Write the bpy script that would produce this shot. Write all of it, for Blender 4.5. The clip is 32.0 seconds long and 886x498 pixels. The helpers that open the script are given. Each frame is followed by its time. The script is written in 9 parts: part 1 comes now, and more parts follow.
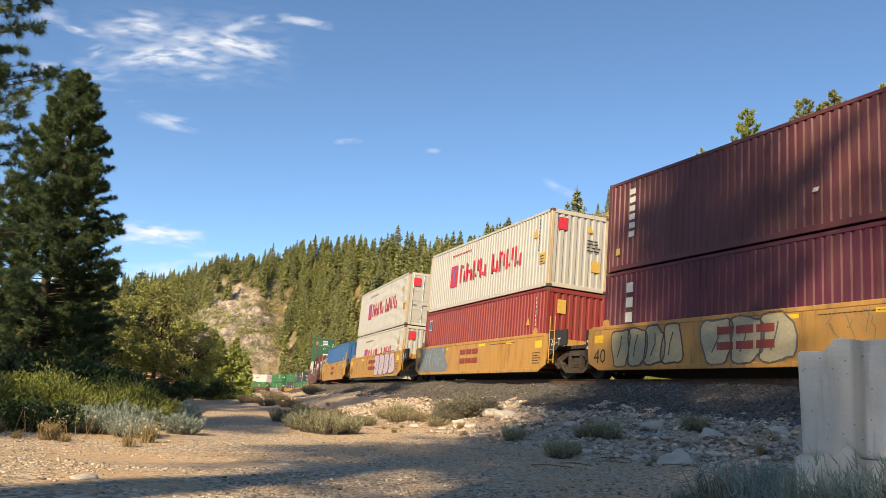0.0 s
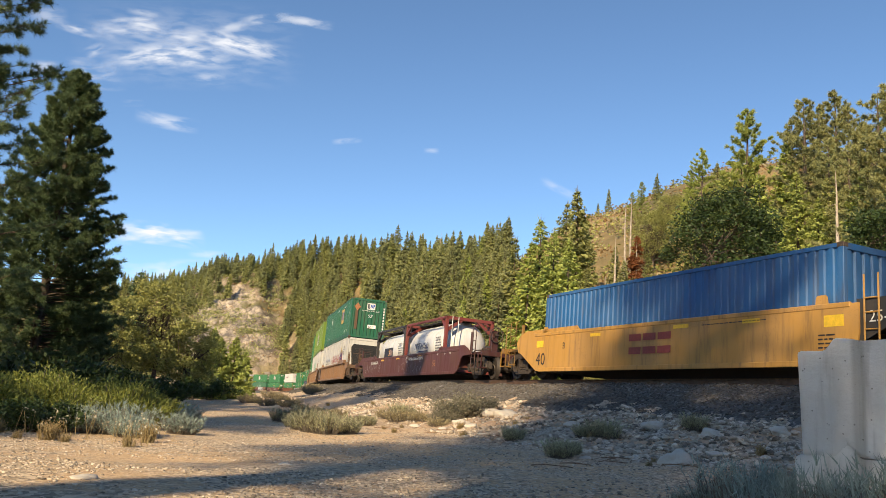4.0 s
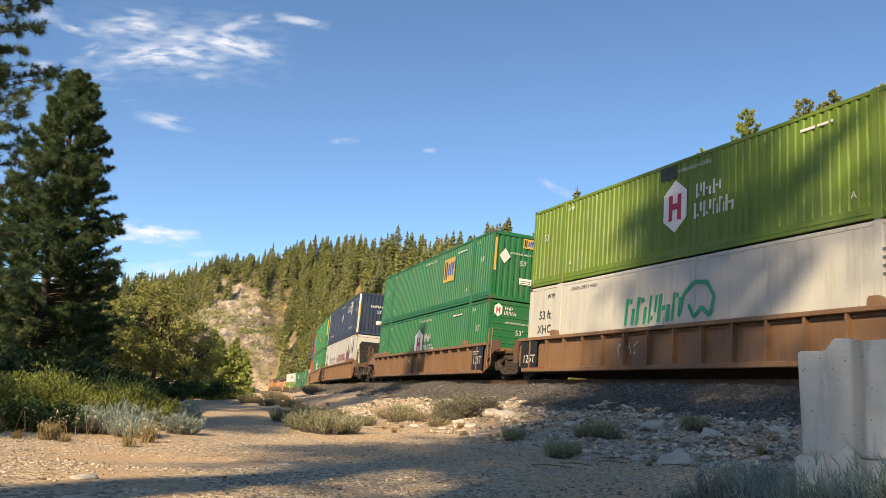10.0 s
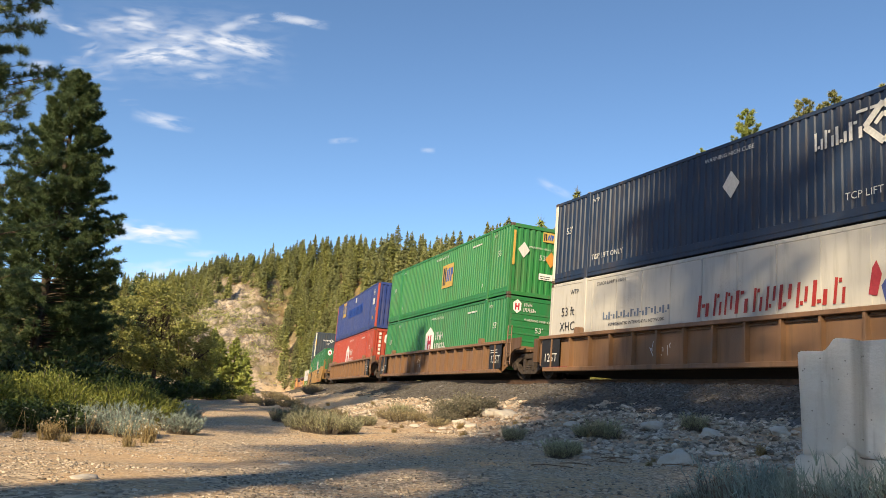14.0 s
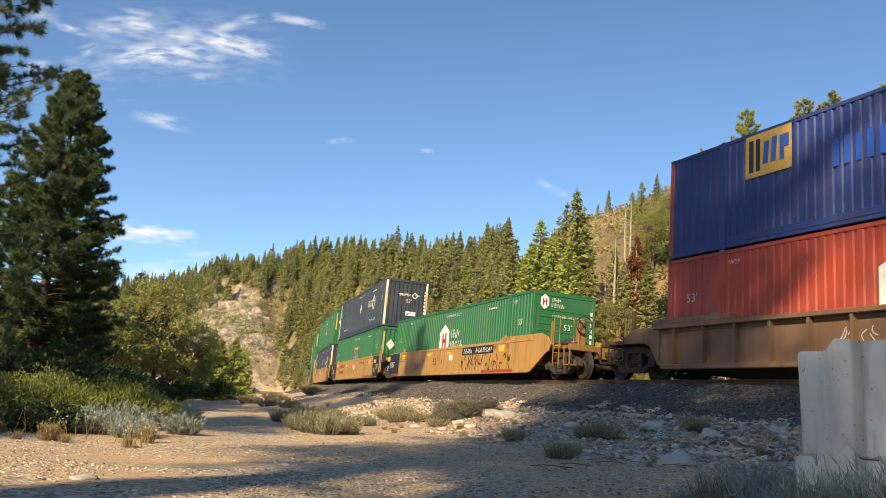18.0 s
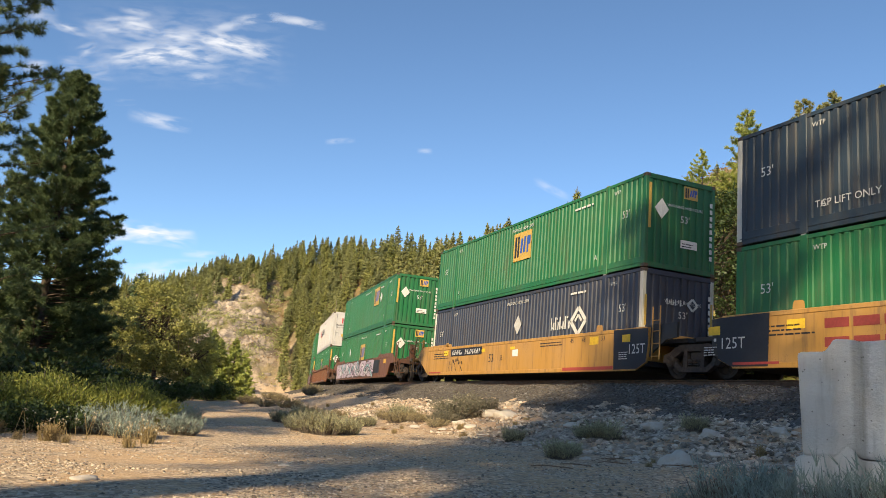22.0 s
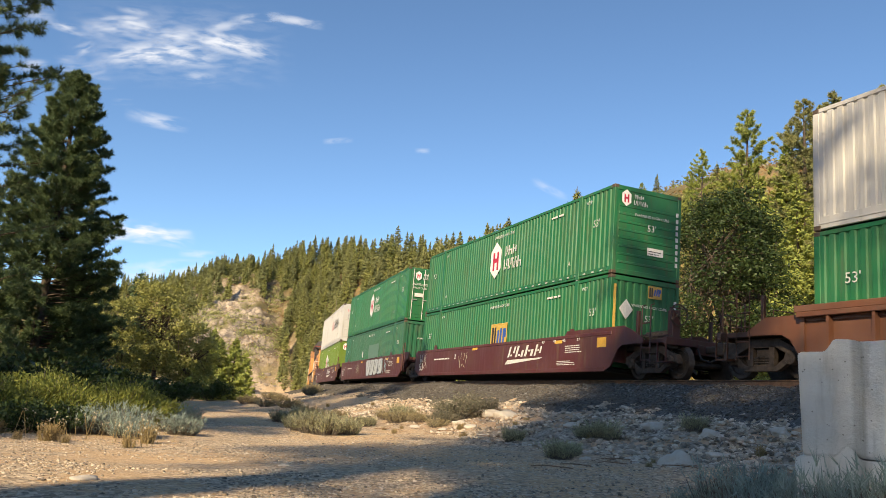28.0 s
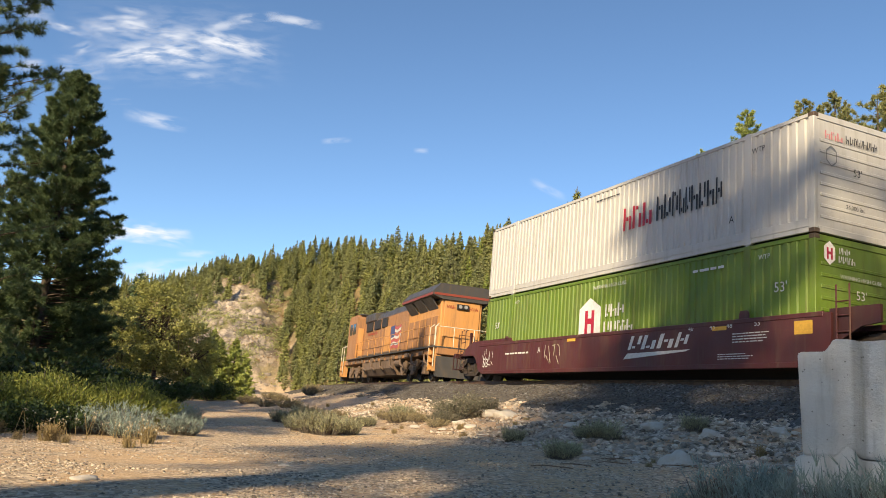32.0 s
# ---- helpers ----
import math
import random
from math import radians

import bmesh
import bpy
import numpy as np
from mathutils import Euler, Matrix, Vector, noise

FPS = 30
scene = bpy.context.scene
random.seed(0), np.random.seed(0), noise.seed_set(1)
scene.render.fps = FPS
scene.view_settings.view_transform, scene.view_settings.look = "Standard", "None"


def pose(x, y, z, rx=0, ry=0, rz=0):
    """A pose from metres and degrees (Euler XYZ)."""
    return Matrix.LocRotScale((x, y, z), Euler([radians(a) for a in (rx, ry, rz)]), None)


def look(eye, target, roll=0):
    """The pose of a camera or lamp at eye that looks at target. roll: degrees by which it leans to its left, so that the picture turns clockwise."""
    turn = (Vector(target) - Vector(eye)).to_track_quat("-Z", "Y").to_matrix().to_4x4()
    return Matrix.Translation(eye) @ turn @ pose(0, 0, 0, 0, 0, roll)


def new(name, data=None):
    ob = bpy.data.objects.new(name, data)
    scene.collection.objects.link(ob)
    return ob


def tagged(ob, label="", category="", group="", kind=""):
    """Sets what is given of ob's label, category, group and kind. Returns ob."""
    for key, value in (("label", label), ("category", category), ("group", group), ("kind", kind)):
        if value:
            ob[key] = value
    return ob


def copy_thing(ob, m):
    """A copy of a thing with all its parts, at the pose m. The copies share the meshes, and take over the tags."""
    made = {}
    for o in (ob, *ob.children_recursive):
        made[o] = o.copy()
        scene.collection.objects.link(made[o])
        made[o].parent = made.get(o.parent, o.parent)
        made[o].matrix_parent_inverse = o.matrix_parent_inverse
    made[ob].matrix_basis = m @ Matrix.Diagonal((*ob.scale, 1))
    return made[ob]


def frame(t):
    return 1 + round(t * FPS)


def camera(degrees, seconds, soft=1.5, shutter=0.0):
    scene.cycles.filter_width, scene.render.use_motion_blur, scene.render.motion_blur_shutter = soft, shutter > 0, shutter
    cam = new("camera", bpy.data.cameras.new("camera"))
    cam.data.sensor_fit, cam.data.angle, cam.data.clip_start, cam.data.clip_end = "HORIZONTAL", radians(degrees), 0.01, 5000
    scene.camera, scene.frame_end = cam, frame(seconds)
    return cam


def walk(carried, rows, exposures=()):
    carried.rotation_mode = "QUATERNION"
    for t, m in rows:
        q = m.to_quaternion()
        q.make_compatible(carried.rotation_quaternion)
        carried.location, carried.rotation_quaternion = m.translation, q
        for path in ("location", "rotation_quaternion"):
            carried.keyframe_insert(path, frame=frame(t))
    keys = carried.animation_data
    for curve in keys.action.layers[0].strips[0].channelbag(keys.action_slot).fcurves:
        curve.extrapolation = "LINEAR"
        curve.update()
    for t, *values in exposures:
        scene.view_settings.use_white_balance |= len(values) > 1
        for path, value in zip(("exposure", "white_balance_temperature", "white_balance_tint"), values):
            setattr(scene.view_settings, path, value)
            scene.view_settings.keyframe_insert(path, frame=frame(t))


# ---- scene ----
# ================= camera =================
EYE = (0.0, 0.0, -1.17)          # heights count from the rail head
PITCH, ROLL = 11.21, 4.11
cam = camera(58.5, 32.0, soft=0.5)
POSE = look(EYE, (0.0, math.cos(radians(PITCH)), EYE[2] + math.sin(radians(PITCH))), ROLL)
POSE_END = look(EYE, (0.0, math.cos(radians(PITCH + 0.06)), EYE[2] + math.sin(radians(PITCH + 0.06))), ROLL)
walk(cam, [(0.0, POSE), (15.0, POSE), (21.0, POSE_END), (32.0, POSE_END)], [(0.0, 0.68), (32.0, 0.68)])

# ================= sky and sun =================
SUN_AZ, SUN_EL = -155.0, 30.0     # compass from the view's axis, clockwise; height over the horizon
world = bpy.data.worlds.new("sky")
scene.world = world
world.use_nodes = True
wn, wl = world.node_tree.nodes, world.node_tree.links
wn.clear()
sky = wn.new("ShaderNodeTexSky")
sky.sky_type, sky.sun_disc = "NISHITA", False
sky.sun_elevation, sky.sun_rotation = radians(SUN_EL), radians(SUN_AZ)
sky.altitude, sky.air_density, sky.dust_density, sky.ozone_density = 1400, 0.8, 0.6, 2.2
wbg, wout = wn.new("ShaderNodeBackground"), wn.new("ShaderNodeOutputWorld")
wbg.inputs[1].default_value = 0.123
clear = wn.new("ShaderNodeMix")                  # a very clear, deep blue mountain sky
clear.data_type, clear.blend_type = "RGBA", "MULTIPLY"
clear.inputs[0].default_value = 1.0
clear.inputs[7].default_value = (0.885, 0.985, 0.985, 1.0)
wl.new(sky.outputs[0], clear.inputs[6])
wl.new(clear.outputs[2], wbg.inputs[0])
wl.new(wbg.outputs[0], wout.inputs[0])
sun = new("sun", bpy.data.lights.new("sun", "SUN"))
sun.data.energy, sun.data.angle, sun.data.color = 4.9, radians(1.0), (1.0, 0.79, 0.50)
_az, _el = radians(SUN_AZ), radians(SUN_EL)
TO_SUN = Vector((math.sin(_az) * math.cos(_el), math.cos(_az) * math.cos(_el), math.sin(_el)))
sun.matrix_world = look(TO_SUN * 300, (0, 0, 0))
# ================= materials =================
def _mix(nt, fac, a, b):
    m = nt.nodes.new("ShaderNodeMix")
    m.data_type = "RGBA"
    for sock, val in ((m.inputs[0], fac), (m.inputs[6], a), (m.inputs[7], b)):
        if isinstance(val, (int, float)):
            sock.default_value = val
        elif isinstance(val, tuple):
            sock.default_value = (*val, 1)
        else:
            nt.links.new(val, sock)
    return m.outputs[2]


def _noise(nt, vec, scale, detail=6.0, rough=0.6, stretch=None):
    if stretch:
        mp = nt.nodes.new("ShaderNodeMapping")
        mp.inputs["Scale"].default_value = stretch
        nt.links.new(vec, mp.inputs[0])
        vec = mp.outputs[0]
    n = nt.nodes.new("ShaderNodeTexNoise")
    n.inputs["Scale"].default_value, n.inputs["Detail"].default_value, n.inputs["Roughness"].default_value = scale, detail, rough
    nt.links.new(vec, n.inputs["Vector"])
    return n.outputs[0]


def _ramp(nt, fac, lo, hi, a=0.0, b=1.0):
    r = nt.nodes.new("ShaderNodeMapRange")
    r.interpolation_type = "SMOOTHSTEP"
    for i, val in zip((1, 2, 3, 4), (lo, hi, a, b)):
        r.inputs[i].default_value = val
    nt.links.new(fac, r.inputs[0])
    return r.outputs[0]


def _bump(nt, height, strength, distance, bsdf, normal=None):
    b = nt.nodes.new("ShaderNodeBump")
    b.inputs["Strength"].default_value, b.inputs["Distance"].default_value = strength, distance
    nt.links.new(height, b.inputs["Height"])
    if normal is not None:
        nt.links.new(normal, b.inputs["Normal"])
    nt.links.new(b.outputs[0], bsdf.inputs["Normal"])
    return b.outputs[0]


def _mul(nt, a, b):
    m = nt.nodes.new("ShaderNodeMath")
    m.operation = "MULTIPLY"
    for s, v in zip(m.inputs, (a, b)):
        if isinstance(v, (int, float)):
            s.default_value = v
        else:
            nt.links.new(v, s)
    return m.outputs[0]


def base(name, rough=0.6, metal=0.0):
    m = bpy.data.materials.new(name)
    m.use_nodes = True
    nt = m.node_tree
    b = nt.nodes["Principled BSDF"]
    b.inputs["Roughness"].default_value, b.inputs["Metallic"].default_value = rough, metal
    tc = nt.nodes.new("ShaderNodeTexCoord")
    return m, nt, b, tc.outputs["Object"]


def paint(name, col, dirt=(0.10, 0.075, 0.05), amount=0.45, rough=0.42, rust=0.25, seed=0.0):
    """Weathered vehicle or container paint: dull patches, vertical dirt streaks, rust specks."""
    m, nt, b, co = base(name, rough)
    info = nt.nodes.new("ShaderNodeObjectInfo")
    add = nt.nodes.new("ShaderNodeVectorMath")
    add.operation = "ADD"
    nt.links.new(co, add.inputs[0])
    cmb = nt.nodes.new("ShaderNodeCombineXYZ")
    nt.links.new(_mul(nt, info.outputs["Random"], 40.0), cmb.inputs[0])
    nt.links.new(cmb.outputs[0], add.inputs[1])
    vec = add.outputs[0]
    big = _noise(nt, vec, 0.55, 5)
    streak = _noise(nt, vec, 2.2, 7, 0.65, (2.2, 2.2, 0.22))
    fine = _noise(nt, vec, 34.0, 4, 0.7)
    faded = tuple(min(1, c * 0.8 + 0.16 * (sum(col) / 3 + 0.15)) for c in col)
    c1 = _mix(nt, _ramp(nt, big, 0.35, 0.72, 0, 0.55), col, faded)
    c2 = _mix(nt, _ramp(nt, streak, 0.47, 0.74, 0, amount), c1, dirt)
    c3 = _mix(nt, _ramp(nt, _mul(nt, fine, big), 0.335, 0.42, 0, rust), c2, (0.14, 0.05, 0.02))
    nt.links.new(c3, b.inputs["Base Color"])
    nt.links.new(_ramp(nt, streak, 0.3, 0.75, rough, min(0.9, rough + 0.3)), b.inputs["Roughness"])
    _bump(nt, fine, 0.12, 0.01, b)
    return m


def plain(name, col, rough=0.6, metal=0.0, var=0.3, scale=6.0, bump=0.2):
    m, nt, b, co = base(name, rough, metal)
    n = _noise(nt, co, scale, 8, 0.65)
    dark = tuple(c * (1 - var) for c in col)
    lite = tuple(min(1, c * (1 + var)) for c in col)
    nt.links.new(_mix(nt, _ramp(nt, n, 0.3, 0.7), dark, lite), b.inputs["Base Color"])
    _bump(nt, n, bump, 0.02, b)
    return m


def foliage(name, col, tip, rough=0.55, trans=0.25):
    """Leaves and needles: varied clump by clump, a little light passing through."""
    m, nt, b, co = base(name, rough)
    geo = nt.nodes.new("ShaderNodeNewGeometry")
    n = _noise(nt, co, 0.9, 4)
    c = _mix(nt, geo.outputs["Random Per Island"], tuple(x * 0.8 for x in col), tip)
    c = _mix(nt, _ramp(nt, n, 0.35, 0.7, 0, 0.45), c, tuple(x * 0.8 for x in col))
    info = nt.nodes.new("ShaderNodeObjectInfo")            # one plant is darker or drier than the next
    c = _mix(nt, _mul(nt, info.outputs["Random"], 0.28), c, (col[0] * 0.62, col[1] * 0.55, col[2] * 0.6))
    nt.links.new(c, b.inputs["Base Color"])
    b.inputs["Specular IOR Level"].default_value = 0.25
    t = nt.nodes.new("ShaderNodeBsdfTranslucent")
    nt.links.new(c, t.inputs[0])
    ms = nt.nodes.new("ShaderNodeMixShader")
    ms.inputs[0].default_value = trans
    nt.links.new(b.outputs[0], ms.inputs[1])
    nt.links.new(t.outputs[0], ms.inputs[2])
    nt.links.new(ms.outputs[0], nt.nodes["Material Output"].inputs[0])
    return m


def gravel(name, cols, scale, patch, rough=0.9, depth=0.03):
    """Loose stones: cells of mixed colour with dark joints, over large soft patches."""
    m, nt, b, co = base(name, rough)
    v = nt.nodes.new("ShaderNodeTexVoronoi")
    v.inputs["Scale"].default_value = scale
    nt.links.new(co, v.inputs["Vector"])
    sep = nt.nodes.new("ShaderNodeSeparateColor")
    nt.links.new(v.outputs["Color"], sep.inputs[0])
    c = _mix(nt, sep.outputs[0], cols[0], cols[1])
    c = _mix(nt, _ramp(nt, sep.outputs[1], 0.8, 0.95), c, cols[2])
    n = _noise(nt, co, patch, 6)
    c = _mix(nt, _ramp(nt, n, 0.42, 0.62, 0, 0.7), c, cols[3])
    nt.links.new(c, b.inputs["Base Color"])
    inv = _ramp(nt, v.outputs["Distance"], 0.0, 0.75, 1, 0)
    _bump(nt, inv, 0.9, depth, b)
    return m


M = {}
M["ballast"] = gravel("ballast", ((0.045, 0.042, 0.039), (0.15, 0.138, 0.128), (0.26, 0.24, 0.22), (0.085, 0.077, 0.068)), 16.0, 0.5)
M["steel_dark"] = plain("dark_steel", (0.035, 0.032, 0.03), 0.65, 0.3)
M["rail"] = plain("rail_steel", (0.16, 0.10, 0.07), 0.5, 0.6)
M["rail_top"] = plain("polished_rail", (0.5, 0.48, 0.46), 0.25, 1.0, 0.1)
M["wood_tie"] = plain("creosoted_wood", (0.06, 0.045, 0.035), 0.9, 0, 0.4, 9)
# ================= the line of the track =================
KNOTS = (-450, -330, -240, -180, -140, -100, -60, -30, 0, 60)
CURV = (-0.00539, -0.00539, -0.00240, -0.00076, 0.0, 0.00112, 0.00316, 0.00456, 0.00005, 0.0)
DS = 0.5
S_ALL = np.arange(-470, 420 + DS, DS)
_th = np.cumsum(np.interp(S_ALL, KNOTS, CURV)) * DS
_i0 = int(np.argmin(abs(S_ALL)))
TH = _th - _th[_i0] - 1.13726
TX = np.cumsum(np.cos(TH)) * DS
TY = np.cumsum(np.sin(TH)) * DS
TX, TY = TX - TX[_i0] + 14.4344, TY - TY[_i0] + 6.98055
SPEED, PICKUP = 11.2552, 0.027995


def track(s):
    return np.array((np.interp(s, S_ALL, TX), np.interp(s, S_ALL, TY)))


def grade(s):
    return -0.0012 * max(0.0, -s - 60)


def cant(s):
    return 0.017 * min(1.0, max(0.0, (s + 170) / 60))


def run(u, t):
    """Where along the line a point of the train is at t seconds."""
    return u + SPEED * t + 0.5 * PICKUP * (t - 16) ** 2


def on_track(centre, length, lift=0.0):
    """Pose of a rigid thing of that length whose middle is at centre along the line: x forwards, y to the far side."""
    a, b = track(centre + length / 2), track(centre - length / 2)
    d = (a - b) / np.linalg.norm(a - b)
    mid = (a + b) / 2
    m = Matrix.Translation((mid[0], mid[1], grade(centre))) @ Matrix.Rotation(math.atan2(d[1], d[0]), 4, "Z")
    return m @ Matrix.Rotation(-cant(centre), 4, "X") @ Matrix.Translation((0, 0, lift))


def track_distance(px, py):
    """Signed distance from the line (positive on the camera's side), and the place along it, for arrays of points."""
    step = 4
    tx, ty, th, ss = TX[::step], TY[::step], TH[::step], S_ALL[::step]
    out, along = np.empty(px.shape), np.empty(px.shape)
    for i in range(0, len(px), 20000):
        dx, dy = px[i:i + 20000, None] - tx, py[i:i + 20000, None] - ty
        k = np.argmin(dx * dx + dy * dy, axis=1)
        r = np.arange(len(k))
        out[i:i + 20000] = dx[r, k] * np.sin(th[k]) - dy[r, k] * np.cos(th[k])
        far = np.hypot(dx[r, k], dy[r, k])
        out[i:i + 20000] = np.where(far > abs(out[i:i + 20000]) + 3, np.sign(out[i:i + 20000]) * far, out[i:i + 20000])
        along[i:i + 20000] = ss[k]
    return out, along


# ================= ground =================
def hash2(ix, iy, seed):
    h = (ix.astype(np.int64) * 374761393 + iy.astype(np.int64) * 668265263 + seed * 974711) & 0x7FFFFFFF
    h = ((h ^ (h >> 13)) * 1274126177) & 0x7FFFFFFF
    return ((h ^ (h >> 16)) & 0xFFFF) / 65535.0


def vnoise(x, y, seed=0):
    ix, iy = np.floor(x), np.floor(y)
    fx, fy = x - ix, y - iy
    fx, fy = fx * fx * (3 - 2 * fx), fy * fy * (3 - 2 * fy)
    a, b = hash2(ix, iy, seed), hash2(ix + 1, iy, seed)
    c, d = hash2(ix, iy + 1, seed), hash2(ix + 1, iy + 1, seed)
    return (a + (b - a) * fx) * (1 - fy) + (c + (d - c) * fx) * fy - 0.5


def fbm(x, y, seed=0, octaves=4):
    return sum(vnoise(x * 2 ** i, y * 2 ** i, seed + i) / 2 ** i for i in range(octaves))


AZ = (-180, -60, -32, -24, -20, -16, -11, -8, -4, 0, 5, 9.6, 15, 21, 30, 60, 110, 180)
FOOT = (300, 200, 300, 400, 408, 408, 402, 330, 230, 150, 110, 85, 62, 52, 47, 45, 60, 300)
CREST = (900, 800, 760, 700, 650, 610, 560, 480, 420, 390, 330, 285, 260, 240, 220, 220, 300, 900)
RISE = (0.04, 0.07, 0.09, 0.10, 0.105, 0.125, 0.150, 0.16, 0.165, 0.165, 0.175, 0.225, 0.262, 0.285, 0.295, 0.28, 0.2, 0.04)


def ground_height(px, py, detail=True):
    px, py = np.atleast_1d(np.asarray(px, float)), np.atleast_1d(np.asarray(py, float))
    r = np.hypot(px, py)
    az = np.degrees(np.arctan2(px, py))
    foot, crest, rise = np.interp(az, AZ, FOOT), np.interp(az, AZ, CREST), np.interp(az, AZ, RISE)
    u = np.clip((r - foot) / (crest - foot), 0, 1)
    steep = np.clip(1.4 - abs(az + 14.3) / 4.0, 0, 1)              # the bare cliff
    prof = u * u * (3 - 2 * u) * (1 - steep) + steep * (1 - (1 - u) ** 2.6)
    hill = prof * rise * crest + np.clip((r - crest) / crest, 0, 3) * rise * crest * 0.05
    rough = np.clip(u * 3, 0, 1)
    hill = hill + rough * (fbm(px / 45, py / 45, 3) * 9 + fbm(px / 11, py / 11, 9, 3) * (1.5 + 3 * steep) + steep * fbm(px / 4, py / 4, 15, 3) * 1.6)
    across = np.radians(az + 14.5) * 430                         # slabs and ledges that dip across the cliff, parted by clefts
    slab = fbm(across / 17, (r * 0.9 + across * 0.5) / 8, 33, 4)
    slab = 0.65 * np.floor(slab * 7) / 7 + 0.35 * slab
    cleft = np.clip(0.10 - abs(fbm(across / 8, r / 15, 37, 2)), 0, 1) / 0.10
    hill = hill + np.clip(u * 8, 0, 1) * steep * (3.4 * slab - 1.5 * cleft)
    d, s = track_distance(px, py)
    flat = np.interp(d, (-400, -30, -14, -6, -3.4, 3.4, 5.2, 7.6, 10.5, 15, 60, 400),
                     (-1.6, -1.6, -1.5, -0.9, -0.72, -0.72, -1.25, -1.72, -1.86, -1.97, -2.1, -2.6))
    flat = flat + np.where(s < -60, -0.0012 * (-s - 60), 0)
    near = np.clip(1 - abs(d) / 40, 0, 1)
    lump = np.clip((abs(d) - 2.6) / 2, 0, 1)
    flat = flat + lump * (0.20 * fbm(px / 6, py / 6, 21, 2) + 0.10 * fbm(px / 1.3, py / 1.3, 31, 3) * np.clip(1.3 - abs(d - 6) / 5, 0.04, 1))
    bank = np.clip(1 - abs(d - 5.6) / 3.2, 0, 1)
    flat = flat + bank * 0.18 * fbm(px / 0.5, py / 0.5, 77, 2)
    return flat + hill


def height(x, y):
    return float(ground_height(x, y)[0])


def mesh_of(name, verts, faces, smooth=False):
    me = bpy.data.meshes.new(name)
    me.from_pydata(verts, [], faces)
    if smooth:
        me.polygons.foreach_set("use_smooth", np.ones(len(me.polygons), bool))
    me.update()
    return me


def grid_mesh(name, x, y, z, closed, smooth=True):
    """A sheet from rows of points; closed joins each row's end to its start."""
    n, k = x.shape
    me = bpy.data.meshes.new(name)
    idx = np.arange(n * k).reshape(n, k)
    nxt = np.roll(idx, -1, 1) if closed else idx[:, 1:]
    cur = idx if closed else idx[:, :-1]
    quads = np.stack((cur[:-1], nxt[:-1], nxt[1:], cur[1:]), -1).reshape(-1, 4)
    me.vertices.add(n * k)
    me.vertices.foreach_set("co", np.stack((x, y, z), -1).ravel())
    me.loops.add(quads.size)
    me.loops.foreach_set("vertex_index", quads.ravel())
    me.polygons.add(len(quads))
    me.polygons.foreach_set("loop_start", np.arange(len(quads)) * 4)
    me.polygons.foreach_set("use_smooth", np.full(len(quads), smooth))
    me.update()
    me.validate()
    return me


